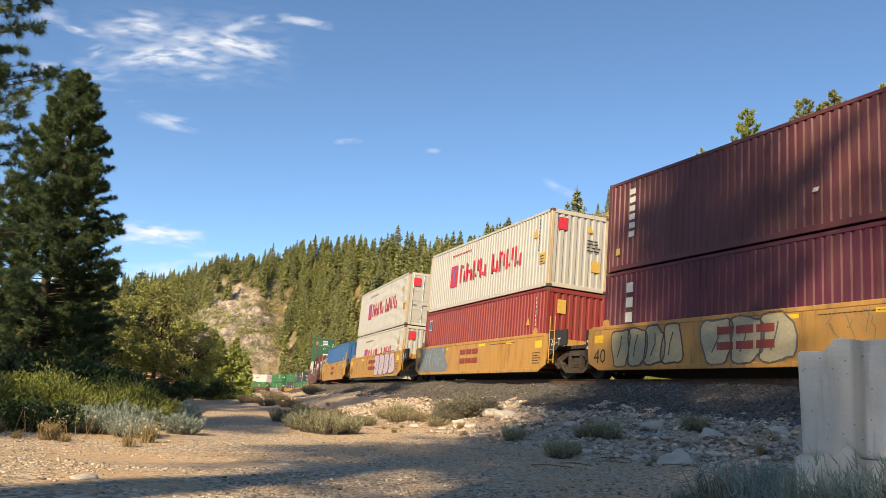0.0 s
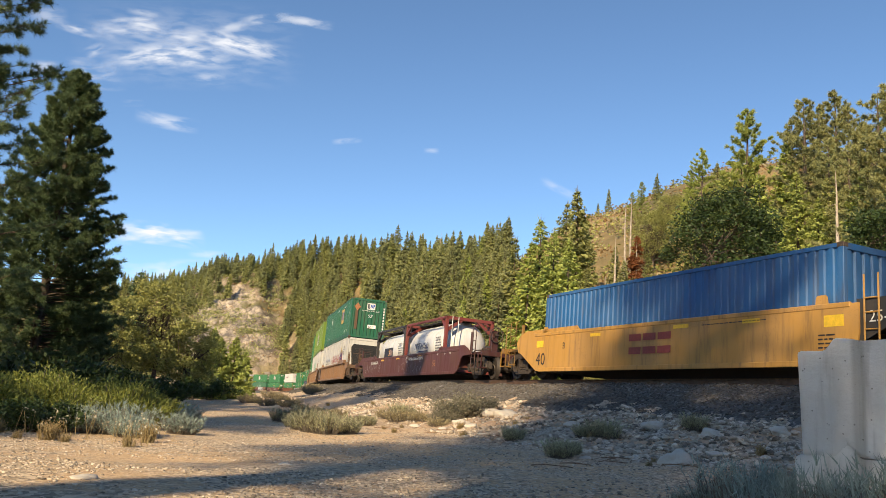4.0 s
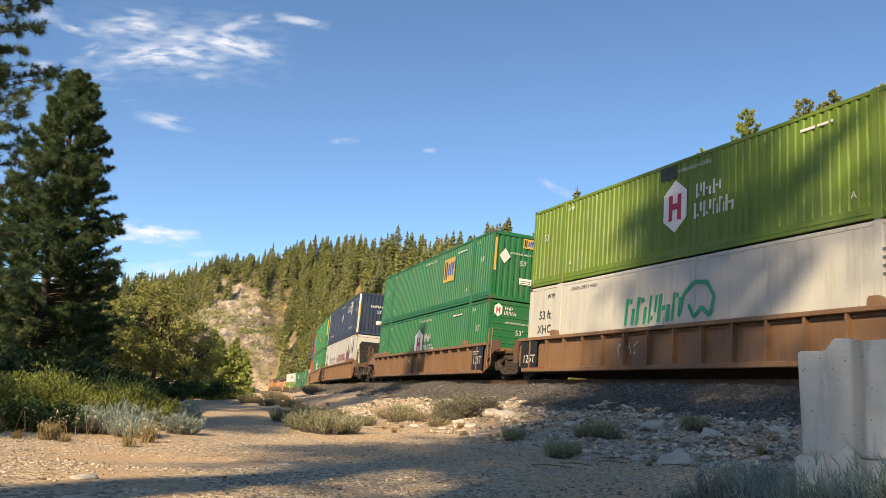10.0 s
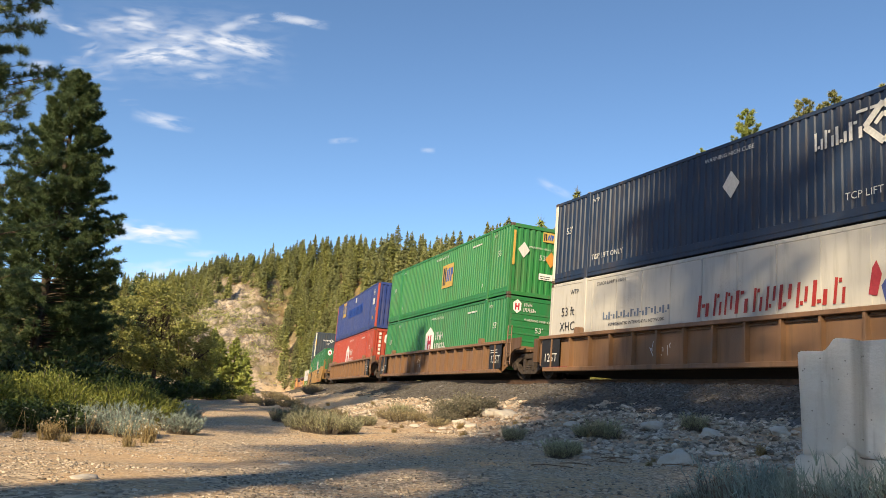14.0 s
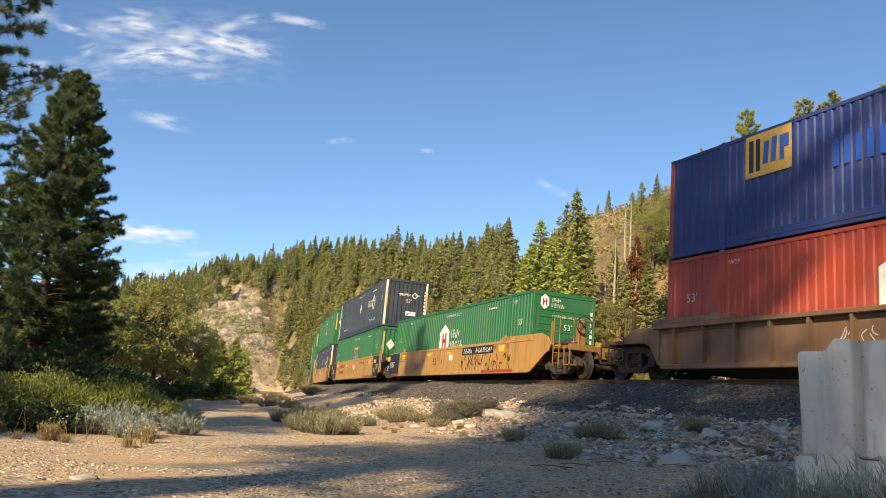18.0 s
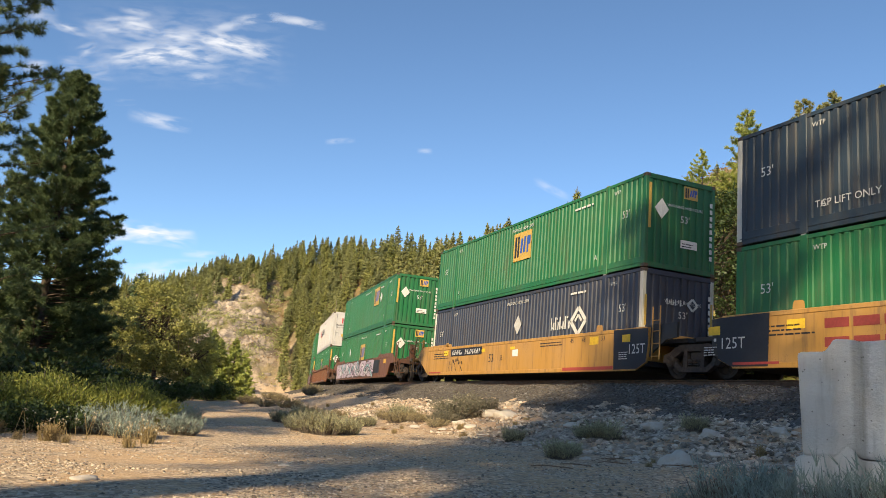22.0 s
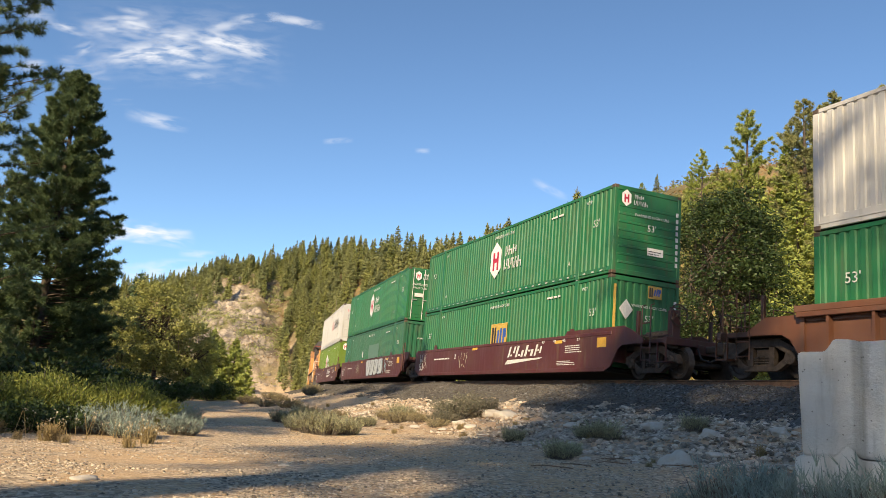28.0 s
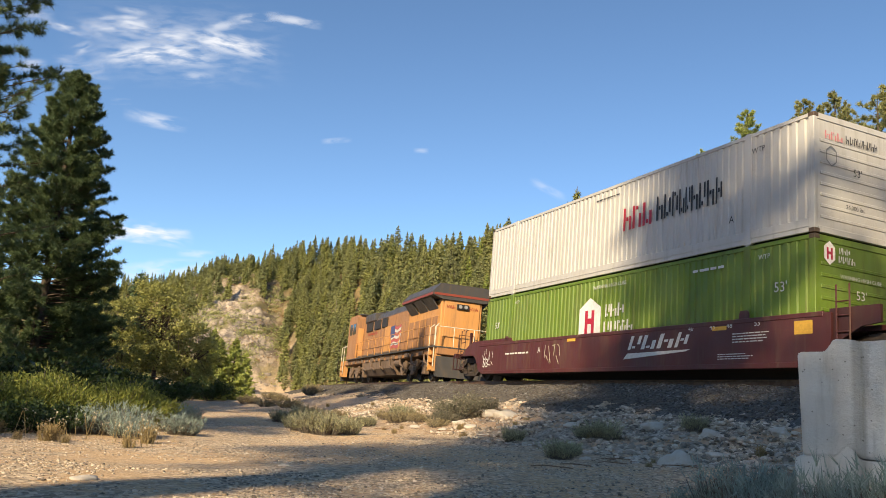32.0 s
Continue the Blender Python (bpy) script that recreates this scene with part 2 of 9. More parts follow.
def ground_material():
    m, nt, b, co = base("bare_earth", 0.95)
    at = nt.nodes.new("ShaderNodeAttribute")
    at.attribute_name = "cover"
    sep = nt.nodes.new("ShaderNodeSeparateColor")
    nt.links.new(at.outputs["Color"], sep.inputs[0])
    # gravelly dirt
    v = nt.nodes.new("ShaderNodeTexVoronoi")
    v.inputs["Scale"].default_value = 26.0
    nt.links.new(co, v.inputs["Vector"])
    vs = nt.nodes.new("ShaderNodeSeparateColor")
    nt.links.new(v.outputs["Color"], vs.inputs[0])
    n1, n2, n3 = _noise(nt, co, 0.45, 7), _noise(nt, co, 3.5, 8, 0.7), _noise(nt, co, 0.03, 9, 0.65)
    dirt = _mix(nt, n2, (0.45, 0.265, 0.125), (0.68, 0.465, 0.245))
    stones = _mix(nt, vs.outputs[0], (0.14, 0.108, 0.076), (0.70, 0.55, 0.38))
    c = _mix(nt, _ramp(nt, _mul(nt, n1, n2), 0.18, 0.30, 0.35, 0.95), dirt, stones)
    bankc = _mix(nt, vs.outputs[1], (0.14, 0.118, 0.092), (0.54, 0.455, 0.36))
    bankc = _mix(nt, _ramp(nt, n1, 0.44, 0.6, 0, 0.85), bankc, (0.50, 0.31, 0.175))
    c = _mix(nt, sep.outputs[0], c, bankc)
    forest = _mix(nt, _ramp(nt, n3, 0.35, 0.65), (0.10, 0.085, 0.035), (0.30, 0.20, 0.085))
    c = _mix(nt, sep.outputs[1], c, forest)
    fn = _noise(nt, co, 0.16, 12, 0.72)
    # the dark tones paint small-scale crevice shading into the rock
    rock = _mix(nt, _ramp(nt, fn, 0.40, 0.60), (0.115, 0.098, 0.088), (0.43, 0.355, 0.27))
    ck = nt.nodes.new("ShaderNodeTexVoronoi")
    ck.feature = "DISTANCE_TO_EDGE"
    ck.inputs["Scale"].default_value = 0.17
    warp = nt.nodes.new("ShaderNodeVectorMath")
    warp.operation = "MULTIPLY_ADD"
    warp.inputs[1].default_value = (9, 9, 9)
    wn_ = nt.nodes.new("ShaderNodeTexNoise")
    wn_.inputs["Scale"].default_value, wn_.inputs["Detail"].default_value = 0.08, 6
    nt.links.new(co, wn_.inputs["Vector"])
    nt.links.new(wn_.outputs["Color"], warp.inputs[0])
    nt.links.new(co, warp.inputs[2])
    nt.links.new(warp.outputs[0], ck.inputs["Vector"])
    rock = _mix(nt, _ramp(nt, ck.outputs["Distance"], 0.0, 0.07, 0.6, 0.0), rock, (0.075, 0.06, 0.05))
    moss = _noise(nt, co, 0.055, 8, 0.62)
    rock = _mix(nt, _ramp(nt, moss, 0.53, 0.62, 0, 0.8), rock, (0.13, 0.12, 0.045))
    c = _mix(nt, sep.outputs[2], c, rock)
    nt.links.new(c, b.inputs["Base Color"])
    h1 = _bump(nt, v.outputs["Distance"], 0.6, 0.016, b)
    _bump(nt, _mul(nt, fn, sep.outputs[2]), 0.8, 0.8, b, h1)
    return m


def build_ground():
    az = np.radians(np.concatenate((np.arange(-40, -20, 0.25), np.arange(-20, -9, 0.1), np.arange(-9, 40, 0.25), np.arange(40, 320, 2.5))))
    rr = np.unique(np.concatenate(([0.02], np.geomspace(0.6, 4600, 360), np.arange(396, 560, 1.3))))
    x, y = rr[:, None] * np.sin(az) + 0.3, rr[:, None] * np.cos(az) - 0.6
    z = ground_height(x.ravel(), y.ravel()).reshape(x.shape)
    ob = new("ground", grid_mesh("ground", x, y, z, True))
    me = ob.data
    d, s = track_distance(x.ravel(), y.ravel())
    r = np.hypot(x, y).ravel()
    a = np.degrees(np.arctan2(x, y)).ravel()
    bank = np.clip(1.25 - abs(d - 5.4) / 3.2, 0, 1) * (r < 120) * np.interp(s, (-24, -14), (0.35, 1.0))
    u = np.clip((r - np.interp(a, AZ, FOOT)) / 40, 0, 1)
    steep = np.clip(1.6 - abs(a + 14.2) / 3.2, 0, 1) * (u > 0)
    cliff = np.clip(steep + fbm(x.ravel() / 30, y.ravel() / 30, 5) * 1.2, 0, 1) * np.clip((r - 398) / 10, 0, 1)
    cov = me.color_attributes.new("cover", "FLOAT_COLOR", "POINT")
    cov.data.foreach_set("color", np.stack((bank, u, cliff, np.ones_like(u)), -1).ravel())
    me.materials.append(ground_material())
    return tagged(ob, "bare tan gravelly earth rising to wooded hills and a rocky cliff", "ground", kind="structure")


build_ground()


def sweep(name, prof, s0, s1, step, mat):
    """A profile of (side, height) pairs swept along the line."""
    ss = np.arange(s0, s1 + 0.01, step)
    p = np.array([track(s) for s in ss])
    th = np.interp(ss, S_ALL, TH)
    z = np.array([grade(s) for s in ss])
    c = np.array([cant(s) for s in ss])
    side = np.array([q[0] for q in prof])
    hgt = np.array([q[1] for q in prof])
    x = p[:, 0:1] + np.sin(th)[:, None] * side
    y = p[:, 1:2] - np.cos(th)[:, None] * side
    zz = z[:, None] + hgt + c[:, None] * side
    ob = new(name, grid_mesh(name, x, y, zz, False, False))
    ob.data.materials.append(mat)
    return ob
# ================= helpers for things in parts =================
def part(name, bm, mat, parent, label="", m=None):
    """One mesh object under a thing or part; bm is a bmesh (freed here) or ready mesh data."""
    if isinstance(bm, bmesh.types.BMesh):
        me = bpy.data.meshes.new(name)
        bmesh.ops.recalc_face_normals(bm, faces=bm.faces)
        bm.to_mesh(me)
        bm.free()
    else:
        me = bm
    if mat and not me.materials:
        me.materials.append(mat)
    ob = new(name, me)
    ob.parent = parent
    if m is not None:
        ob.matrix_basis = m
    if label:
        tagged(ob, label)
    return ob


def box(bm, x0, x1, y0, y1, z0, z1, bevel=0.0):
    r = bmesh.ops.create_cube(bm, size=1)["verts"]
    for v in r:
        v.co = Vector(((x0 + x1) / 2 + v.co.x * (x1 - x0), (y0 + y1) / 2 + v.co.y * (y1 - y0), (z0 + z1) / 2 + v.co.z * (z1 - z0)))
    if bevel:
        es = {e for v in r for e in v.link_edges}
        bmesh.ops.bevel(bm, geom=list(es), offset=bevel, segments=1, affect="EDGES")
    return bm


def boxes(*bs, bevel=0.0):
    bm = bmesh.new()
    for b in bs:
        box(bm, *b, bevel=bevel)
    return bm


def prism(bm, pts, axis, a0, a1):
    """A polygon of 2D points extruded along an axis: 'y' takes (x, z), 'x' takes (y, z), 'z' takes (x, y)."""
    put = {"y": lambda p, a: (p[0], a, p[1]), "x": lambda p, a: (a, p[0], p[1]), "z": lambda p, a: (p[0], p[1], a)}[axis]
    va, vb = [bm.verts.new(put(p, a0)) for p in pts], [bm.verts.new(put(p, a1)) for p in pts]
    bm.faces.new(va)
    bm.faces.new(vb[::-1])
    n = len(pts)
    for i in range(n):
        bm.faces.new((va[i], vb[i], vb[(i + 1) % n], va[(i + 1) % n]))
    return bm


def tube(bm, pts, r, sides=6):
    """A round bar along a row of points."""
    rings = []
    pts = [Vector(p) for p in pts]
    for i, p in enumerate(pts):
        d = (pts[min(i + 1, len(pts) - 1)] - pts[max(i - 1, 0)]).normalized()
        q = d.to_track_quat("Z", "Y").to_matrix()
        rings.append([bm.verts.new(p + q @ Vector((math.cos(6.2832 * k / sides) * r, math.sin(6.2832 * k / sides) * r, 0))) for k in range(sides)])
    for a, b in zip(rings, rings[1:]):
        for k in range(sides):
            bm.faces.new((a[k], a[(k + 1) % sides], b[(k + 1) % sides], b[k]))
    bm.faces.new(rings[0][::-1])
    bm.faces.new(rings[-1])
    return bm


def lathe(bm, prof, axis="y", sides=20, centre=(0, 0, 0)):
    """(along, radius) pairs turned round an axis."""
    rings = []
    for a, r in prof:
        ring = []
        for k in range(sides):
            c, s = math.cos(6.28318 * k / sides) * r, math.sin(6.28318 * k / sides) * r
            p = {"y": (c, a, s), "x": (a, c, s), "z": (c, s, a)}[axis]
            ring.append(bm.verts.new((p[0] + centre[0], p[1] + centre[1], p[2] + centre[2])))
        rings.append(ring)
    for a, b in zip(rings, rings[1:]):
        for k in range(sides):
            bm.faces.new((a[k], a[(k + 1) % sides], b[(k + 1) % sides], b[k]))
    bm.faces.new(rings[0][::-1])
    bm.faces.new(rings[-1])
    return bm


_paints = {}


def P(col, **kw):
    key = (col, tuple(sorted(kw.items())))
    if key not in _paints:
        _paints[key] = paint("weathered_paint", col, **kw)
    return _paints[key]


def flat_paint(col, rough=0.55):
    key = ("flat", col, rough)
    if key not in _paints:
        _paints[key] = plain("sign_paint", col, rough, 0, 0.12, 14.0, 0.05)
    return _paints[key]


_texts = {}


def text_mesh(body, size):
    if (body, size) not in _texts:
        cu = bpy.data.curves.new("lettering", "FONT")
        cu.body, cu.size, cu.align_x, cu.align_y, cu.resolution_u = body, size, "CENTER", "CENTER", 2
        ob = new("lettering", cu)
        me = bpy.data.meshes.new_from_object(ob.evaluated_get(bpy.context.evaluated_depsgraph_get()))
        bpy.data.objects.remove(ob)
        bpy.data.curves.remove(cu)
        _texts[body, size] = me
    return _texts[body, size]


SIDE = Matrix.Rotation(radians(90), 4, "X")
FRONT = Matrix(((0, 0, 1, 0), (1, 0, 0, 0), (0, 1, 0, 0), (0, 0, 0, 1)))


def write(parent, body, size, u, w, plane, off, col=(0.75, 0.75, 0.72), name="lettering"):
    me = text_mesh(body, size).copy()
    me.materials.append(flat_paint(col))
    m = Matrix.Translation((u, -off, w)) @ SIDE if plane == "side" else Matrix.Translation((off, u, w)) @ FRONT
    return part(name, me, None, parent, "", m)


def shapes(parent, polys, plane, off, col, name="emblem", label=""):
    """Flat painted shapes, each a list of (u, w) points, on a side or a front."""
    if name in ("reflector", "warning_sign", "patch", "black_panel", "red_strip", "placard", "caution_strip", "crest") and len(polys) > 1:
        return [shapes(parent, [p], plane, off, col, name, label) for p in polys][0]
    vs, fs = [], []
    for p in polys:
        fs.append(tuple(range(len(vs), len(vs) + len(p))))
        vs += [(u, -off, w) if plane == "side" else (off, u, w) for u, w in p]
    ob = part(name, mesh_of(name, vs, fs), flat_paint(col), parent, label)
    if len(polys) > 2:
        tagged(ob, kind="stuff")
    return ob


def rect(u0, u1, w0, w1, slant=0.0):
    return [(u0, w0), (u1, w0), (u1 + slant, w1), (u0 + slant, w1)]


def slabs(u0, u1, w0, w1, n, seed=0, slant=0.0, gap=0.16):
    """A row of n plain painted marks where a name stands."""
    rnd = random.Random(seed)
    ws = [rnd.uniform(0.75, 1.25) for _ in range(n)]
    k = (u1 - u0) / sum(ws)
    out, u, hh = [], u0, w1 - w0
    for q in ws:
        a, c = u, q * k * (1 - gap)
        t = c * 0.27                           # a tall stroke, a short one beside it and a dash that touches neither
        out.append(rect(a, a + t, w0, w1, slant))
        h0 = rnd.choice((0.0, 0.0, 0.38, 0.2))
        out.append(rect(a + c - t + slant * h0, a + c + slant * h0, w0 + hh * h0, w0 + hh * (h0 + 0.6), slant * 0.6))
        d0 = rnd.choice((0.08, 0.42, 0.8)) if h0 < 0.3 else 0.1
        out.append(rect(a + t * 1.35 + slant * d0, a + c - t * 1.35 + slant * d0, w0 + hh * d0, w0 + hh * (d0 + 0.16), slant * 0.16))
        u += q * k
    return out


def bars(parent, u0, u1, w0, w1, rows, plane, off, col, seed=0):
    """Small print: rows of plain bars."""
    rnd = random.Random(seed)
    h = (w1 - w0) / rows
    ps = []
    for i in range(rows):
        u, end = u0, u1 - (u1 - u0) * rnd.uniform(0, 0.3)
        while u < end - h * 0.3:
            v = min(end, u + h * rnd.uniform(0.9, 2.6))
            ps.append(rect(u, v, w0 + i * h, w0 + i * h + h * 0.38))
            u = v + h * 0.35
    return shapes(parent, ps, plane, off, col, "small_print")


def ribbon(pts, w):
    """A stroke of width w along (u, w) points, as quads."""
    out = []
    for (a, b), (c, d) in zip(pts, pts[1:]):
        l = math.hypot(c - a, d - b) or 1
        nx, ny = -(d - b) / l * w / 2, (c - a) / l * w / 2
        out.append([(a + nx, b + ny), (a - nx, b - ny), (c - nx, d - ny), (c + nx, d + ny)])
    return out


def scrawl(parent, u0, u1, w0, w1, n, col, off, seed, width=0.04, name="graffiti"):
    """Sprayed line work: a row of loops and zigzags."""
    rnd = random.Random(seed)
    ps = []
    for i in range(n):
        a, b = u0 + (u1 - u0) * i / n, u0 + (u1 - u0) * (i + 0.92) / n
        pts = [(rnd.uniform(a, b), rnd.uniform(w0, w1)) for _ in range(4)]
        curve = []
        for k in range(13):
            t = k / 12
            q = [(1 - t) ** 3, 3 * t * (1 - t) ** 2, 3 * t * t * (1 - t), t ** 3]
            curve.append((sum(c * p[0] for c, p in zip(q, pts)), sum(c * p[1] for c, p in zip(q, pts))))
        ps += ribbon(curve, width)
        ps += ribbon([(a, w0 + (w1 - w0) * rnd.random()), (rnd.uniform(a, b), w1 if rnd.random() < 0.5 else w0)], width)
    return shapes(parent, ps, "side", off, col, name)


def bubble(parent, u0, u1, w0, w1, n, fill, line, off, seed):
    """Throw-up lettering without letters: fat rounded fills with a dark outline."""
    rnd = random.Random(seed)
    fills, lines = [], []
    for i in range(n):
        cu, hw = u0 + (u1 - u0) * (i + 0.5) / n, (u1 - u0) / n * 0.56
        cw, hh = (w0 + w1) / 2, (w1 - w0) / 2
        pts = []
        for k in range(18):
            a = 6.28318 * k / 18
            q = 1 + 0.16 * math.sin(3 * a + rnd.uniform(-0.4, 0.4) + i)
            pts.append((cu + hw * q * math.copysign(abs(math.cos(a)) ** 0.6, math.cos(a)), cw + hh * min(1, q) * math.copysign(abs(math.sin(a)) ** 0.6, math.sin(a))))
        fills.append(pts)
        lines += ribbon(pts + pts[:1], 0.05)
        lines += ribbon([(cu - hw * 0.3, cw - hh * 0.5), (cu + hw * rnd.uniform(-0.2, 0.2), cw + hh * 0.1), (cu + hw * 0.1, cw + hh * 0.6)], 0.045)
    shapes(parent, fills, "side", off, fill, "graffiti_fill")
    shapes(parent, lines, "side", off + 0.003, line, "graffiti_outline")


# ================= containers =================
MAROON, WINE, CREAM, RED = (0.1, 0.024, 0.0288), (0.092, 0.0128, 0.0288), (0.40, 0.40, 0.385), (0.216, 0.0208, 0.0176)
BLUE40, GREEN, DEEPGREEN, LIME = (0.0176, 0.104, 0.288), (0.0096, 0.132, 0.0416), (0.008, 0.096, 0.0464), (0.118, 0.195, 0.0115)
NAVY, SLATE, ORANGE, ROYAL, WHITE = (0.0105, 0.026, 0.064), (0.019, 0.036, 0.056), (0.368, 0.048, 0.0224), (0.016, 0.04, 0.192), (0.485, 0.478, 0.458)
LETTER, INK, GOLD = (0.60, 0.60, 0.57), (0.018, 0.018, 0.022), (0.52, 0.34, 0.07)


def corrugated(u0, u1, w0, w1, pitch, depth, flat=0.46, slope=0.12):
    """A folded sheet in (u, depth, w): outer flats at 0, grooves at -depth."""
    n = max(1, round((u1 - u0) / pitch))
    p = (u1 - u0) / n
    prof = []
    for i in range(n):
        a = u0 + i * p
        prof += [(a, 0), (a + p * flat, 0), (a + p * (flat + slope), -depth), (a + p * (1 - slope), -depth)]
    prof.append((u1, 0))
    vs = [(u, d, w0) for u, d in prof] + [(u, d, w1) for u, d in prof]
    k = len(prof)
    return vs, [(i, i + 1, k + i + 1, k + i) for i in range(k - 1)]


_cmesh = {}


def panel(kind, key, make):
    if (kind, key) not in _cmesh:
        _cmesh[kind, key] = make()
    return _cmesh[kind, key].copy()


def container(L, W, Hh, col, end="corrugated", smooth=False, posts=None, bottom=0.16, back="doors", trim=None, label="", lift=True):
    """A steel box: folded sides, rails, posts, castings, roof and two ends. Its base is at z 0, its front towards +x."""
    c = tagged(new("container"), label, "container", "containers on the train")
    soiled = {"amount": 0.34, "dirt": (0.20, 0.18, 0.15)} if sum(col) > 1 else {}      # pale paint shows a thinner grime
    mat, pmat = P(col, **soiled), P(posts or col)
    rmat = P(trim or col, **soiled)
    h, w = L / 2, W / 2
    lp = 6.05 if L > 13 else None

    def side():
        cuts = [-h + 0.16, h - 0.16] if not lp else [-h + 0.14, -lp - 0.1, -lp + 0.1, lp - 0.1, lp + 0.1, h - 0.14]
        vs, fs = [], []
        for a, b in zip(cuts[::2], cuts[1::2]):
            if smooth:
                p = [(u, -0.012, q) for q in (bottom, Hh - 0.1) for u in (a, b)], [(0, 1, 3, 2)]
            else:
                p = corrugated(a, b, bottom, Hh - 0.1, 0.24, 0.034)
            fs += [tuple(i + len(vs) for i in f) for f in p[1]]
            vs += [(u, d - 0.012 if not smooth else d, q) for u, d, q in p[0]]
        return mesh_of("side_panel", [(u, -w - d, q) for u, d, q in vs], fs)
    key = (L, W, Hh, smooth, bottom)
    part("side_panel", panel("side", key, side), mat, c)
    part("side_panel", panel("side", key, side), mat, c, "", Matrix.Rotation(math.pi, 4, "Z"))
    if smooth:                                    # riveted seams of the insulated sides
        n = 13
        part("seam", boxes(*[(-h + L * i / n - 0.02, -h + L * i / n + 0.02, -w - 0.004, -w + 0.01, bottom, Hh - 0.12) for i in range(1, n)]), mat, c)
    for sy in (-1, 1):
        y0, y1 = sorted((sy * (w - 0.09), sy * (w + 0.002)))
        part("top_rail", boxes((-h + 0.1, h - 0.1, y0, y1, Hh - 0.11, Hh - 0.01), bevel=0.008), rmat, c)
        bm = bmesh.new()
        box(bm, -h + 0.1, h - 0.1, y0 + 0.016 * (sy < 0), y1 - 0.016 * (sy > 0), 0.03, bottom + 0.01, 0.008)
        if bottom > 0.2:
            box(bm, -h + 0.1, h - 0.1, min(y0, y1 - 0.0), y1 + 0.006 * (sy > 0), bottom * 0.45, bottom * 0.52)
        part("bottom_rail", bm, rmat, c)
        for sx in (-1, 1):
            x0, x1 = sorted((sx * (h - 0.16), sx * h))
            part("corner_post", boxes((x0, x1, y0 - 0.03 * (sy > 0), y1 + 0.03 * (sy < 0), 0.1, Hh - 0.1), bevel=0.012), pmat, c)
            for z0 in (0.0, Hh - 0.118):
                part("corner_casting", boxes((min(sx * (h - 0.178), sx * (h + 0.004)), max(sx * (h - 0.178), sx * (h + 0.004)), min(sy * (w - 0.16), sy * (w + 0.006)), max(sy * (w - 0.16), sy * (w + 0.006)), z0, z0 + 0.118), bevel=0.014), M["casting"], c)
        if lp:
            for sx in (-1, 1):
                part("lifting_post", boxes((sx * lp - 0.11, sx * lp + 0.11, y0 - 0.012, y1 + 0.004, 0.0, Hh), bevel=0.012), rmat, c)
                if lift:
                    part("twistlock_plate", boxes((sx * lp - 0.06, sx * lp + 0.06, y0, y1 + 0.012 if sy > 0 else y1, -0.02, 0.12), (sx * lp - 0.05, sx * lp + 0.05, min(sy * (w - 0.05), sy * (w + 0.012)), max(sy * (w - 0.05), sy * (w + 0.012)), Hh - 0.14, Hh + 0.02)), M["plate"], c)

    def roof():
        vs, fs = corrugated(-h + 0.05, h - 0.05, -w + 0.05, w - 0.05, 0.5, 0.025)
        return mesh_of("roof", [(u, q, Hh - 0.02 + d) for u, d, q in vs], fs)
    part("roof", panel("roof", (L, W, Hh), roof), mat, c)
    part("underframe", boxes((-h + 0.12, h - 0.12, -w + 0.08, w - 0.08, 0.06, 0.15)), M["steel_dark"], c)
    for sx in (-1, 1):
        kind = end if sx > 0 else back
        m = None if sx > 0 else Matrix.Rotation(math.pi, 4, "Z")
        part("end_header", boxes((h - 0.1, h, -w + 0.12, w - 0.12, Hh - 0.16, Hh - 0.01), bevel=0.008), rmat, c, "", m)
        part("end_sill", boxes((h - 0.1, h, -w + 0.12, w - 0.12, 0.02, 0.17), bevel=0.008), rmat, c, "", m)
        if kind == "doors":
            for y in (-1, 1):
                d = part("door", boxes((h - 0.06, h - 0.012, min(y * 0.012, y * (w - 0.13)), max(y * 0.012, y * (w - 0.13)), 0.18, Hh - 0.17), bevel=0.006), mat, c, "", m)
                ribs = [(h - 0.012, h + 0.004, min(y * 0.08, y * (w - 0.2)), max(y * 0.08, y * (w - 0.2)), 0.35 + k * 0.5, 0.41 + k * 0.5) for k in range(5)]
                part("door_rib", boxes(*ribs), mat, d)
                for f in (0.3, 0.78):
                    bm = tube(bmesh.new(), [(h + 0.02, y * w * f, 0.06), (h + 0.02, y * w * f, Hh - 0.06)], 0.018)
                    for z in (0.4, 1.0, 1.9, 2.5):
                        box(bm, h - 0.012, h + 0.04, y * w * f - 0.04, y * w * f + 0.04, z, z + 0.06)
                    box(bm, h + 0.015, h + 0.045, min(y * w * f, y * w * (f - 0.2)), max(y * w * f, y * w * (f - 0.2)), 1.12, 1.16)
                    part("locking_bar", bm, M["galvanised"], d)
        elif kind == "ribs":
            bm = boxes((h - 0.05, h - 0.02, -w + 0.12, w - 0.12, 0.16, Hh - 0.14))
            ep = part("end_panel", bm, mat, c, "", m)
            for k in range(8):
                part("end_rib", boxes((h - 0.03, h - 0.004, -w + 0.2, w - 0.2, 0.36 + k * (Hh - 0.8) / 8, 0.44 + k * (Hh - 0.8) / 8), bevel=0.01), mat, ep)
        elif kind == "reefer":
            bm = boxes((h - 0.06, h - 0.03, -w + 0.12, w - 0.12, 0.16, Hh - 0.14))
            part("end_panel", bm, mat, c, "", m)
            cow = bmesh.new()
            prism(cow, [(-0.82, 0.62), (0.82, 0.62), (1.0, 2.2), (0.86, 2.42), (-0.86, 2.42), (-1.0, 2.2)], "x", h - 0.05, h + 0.16)
            unit = part("cooling_unit", cow, M["black_plastic"], c, "black refrigeration unit with a slatted grille", m)
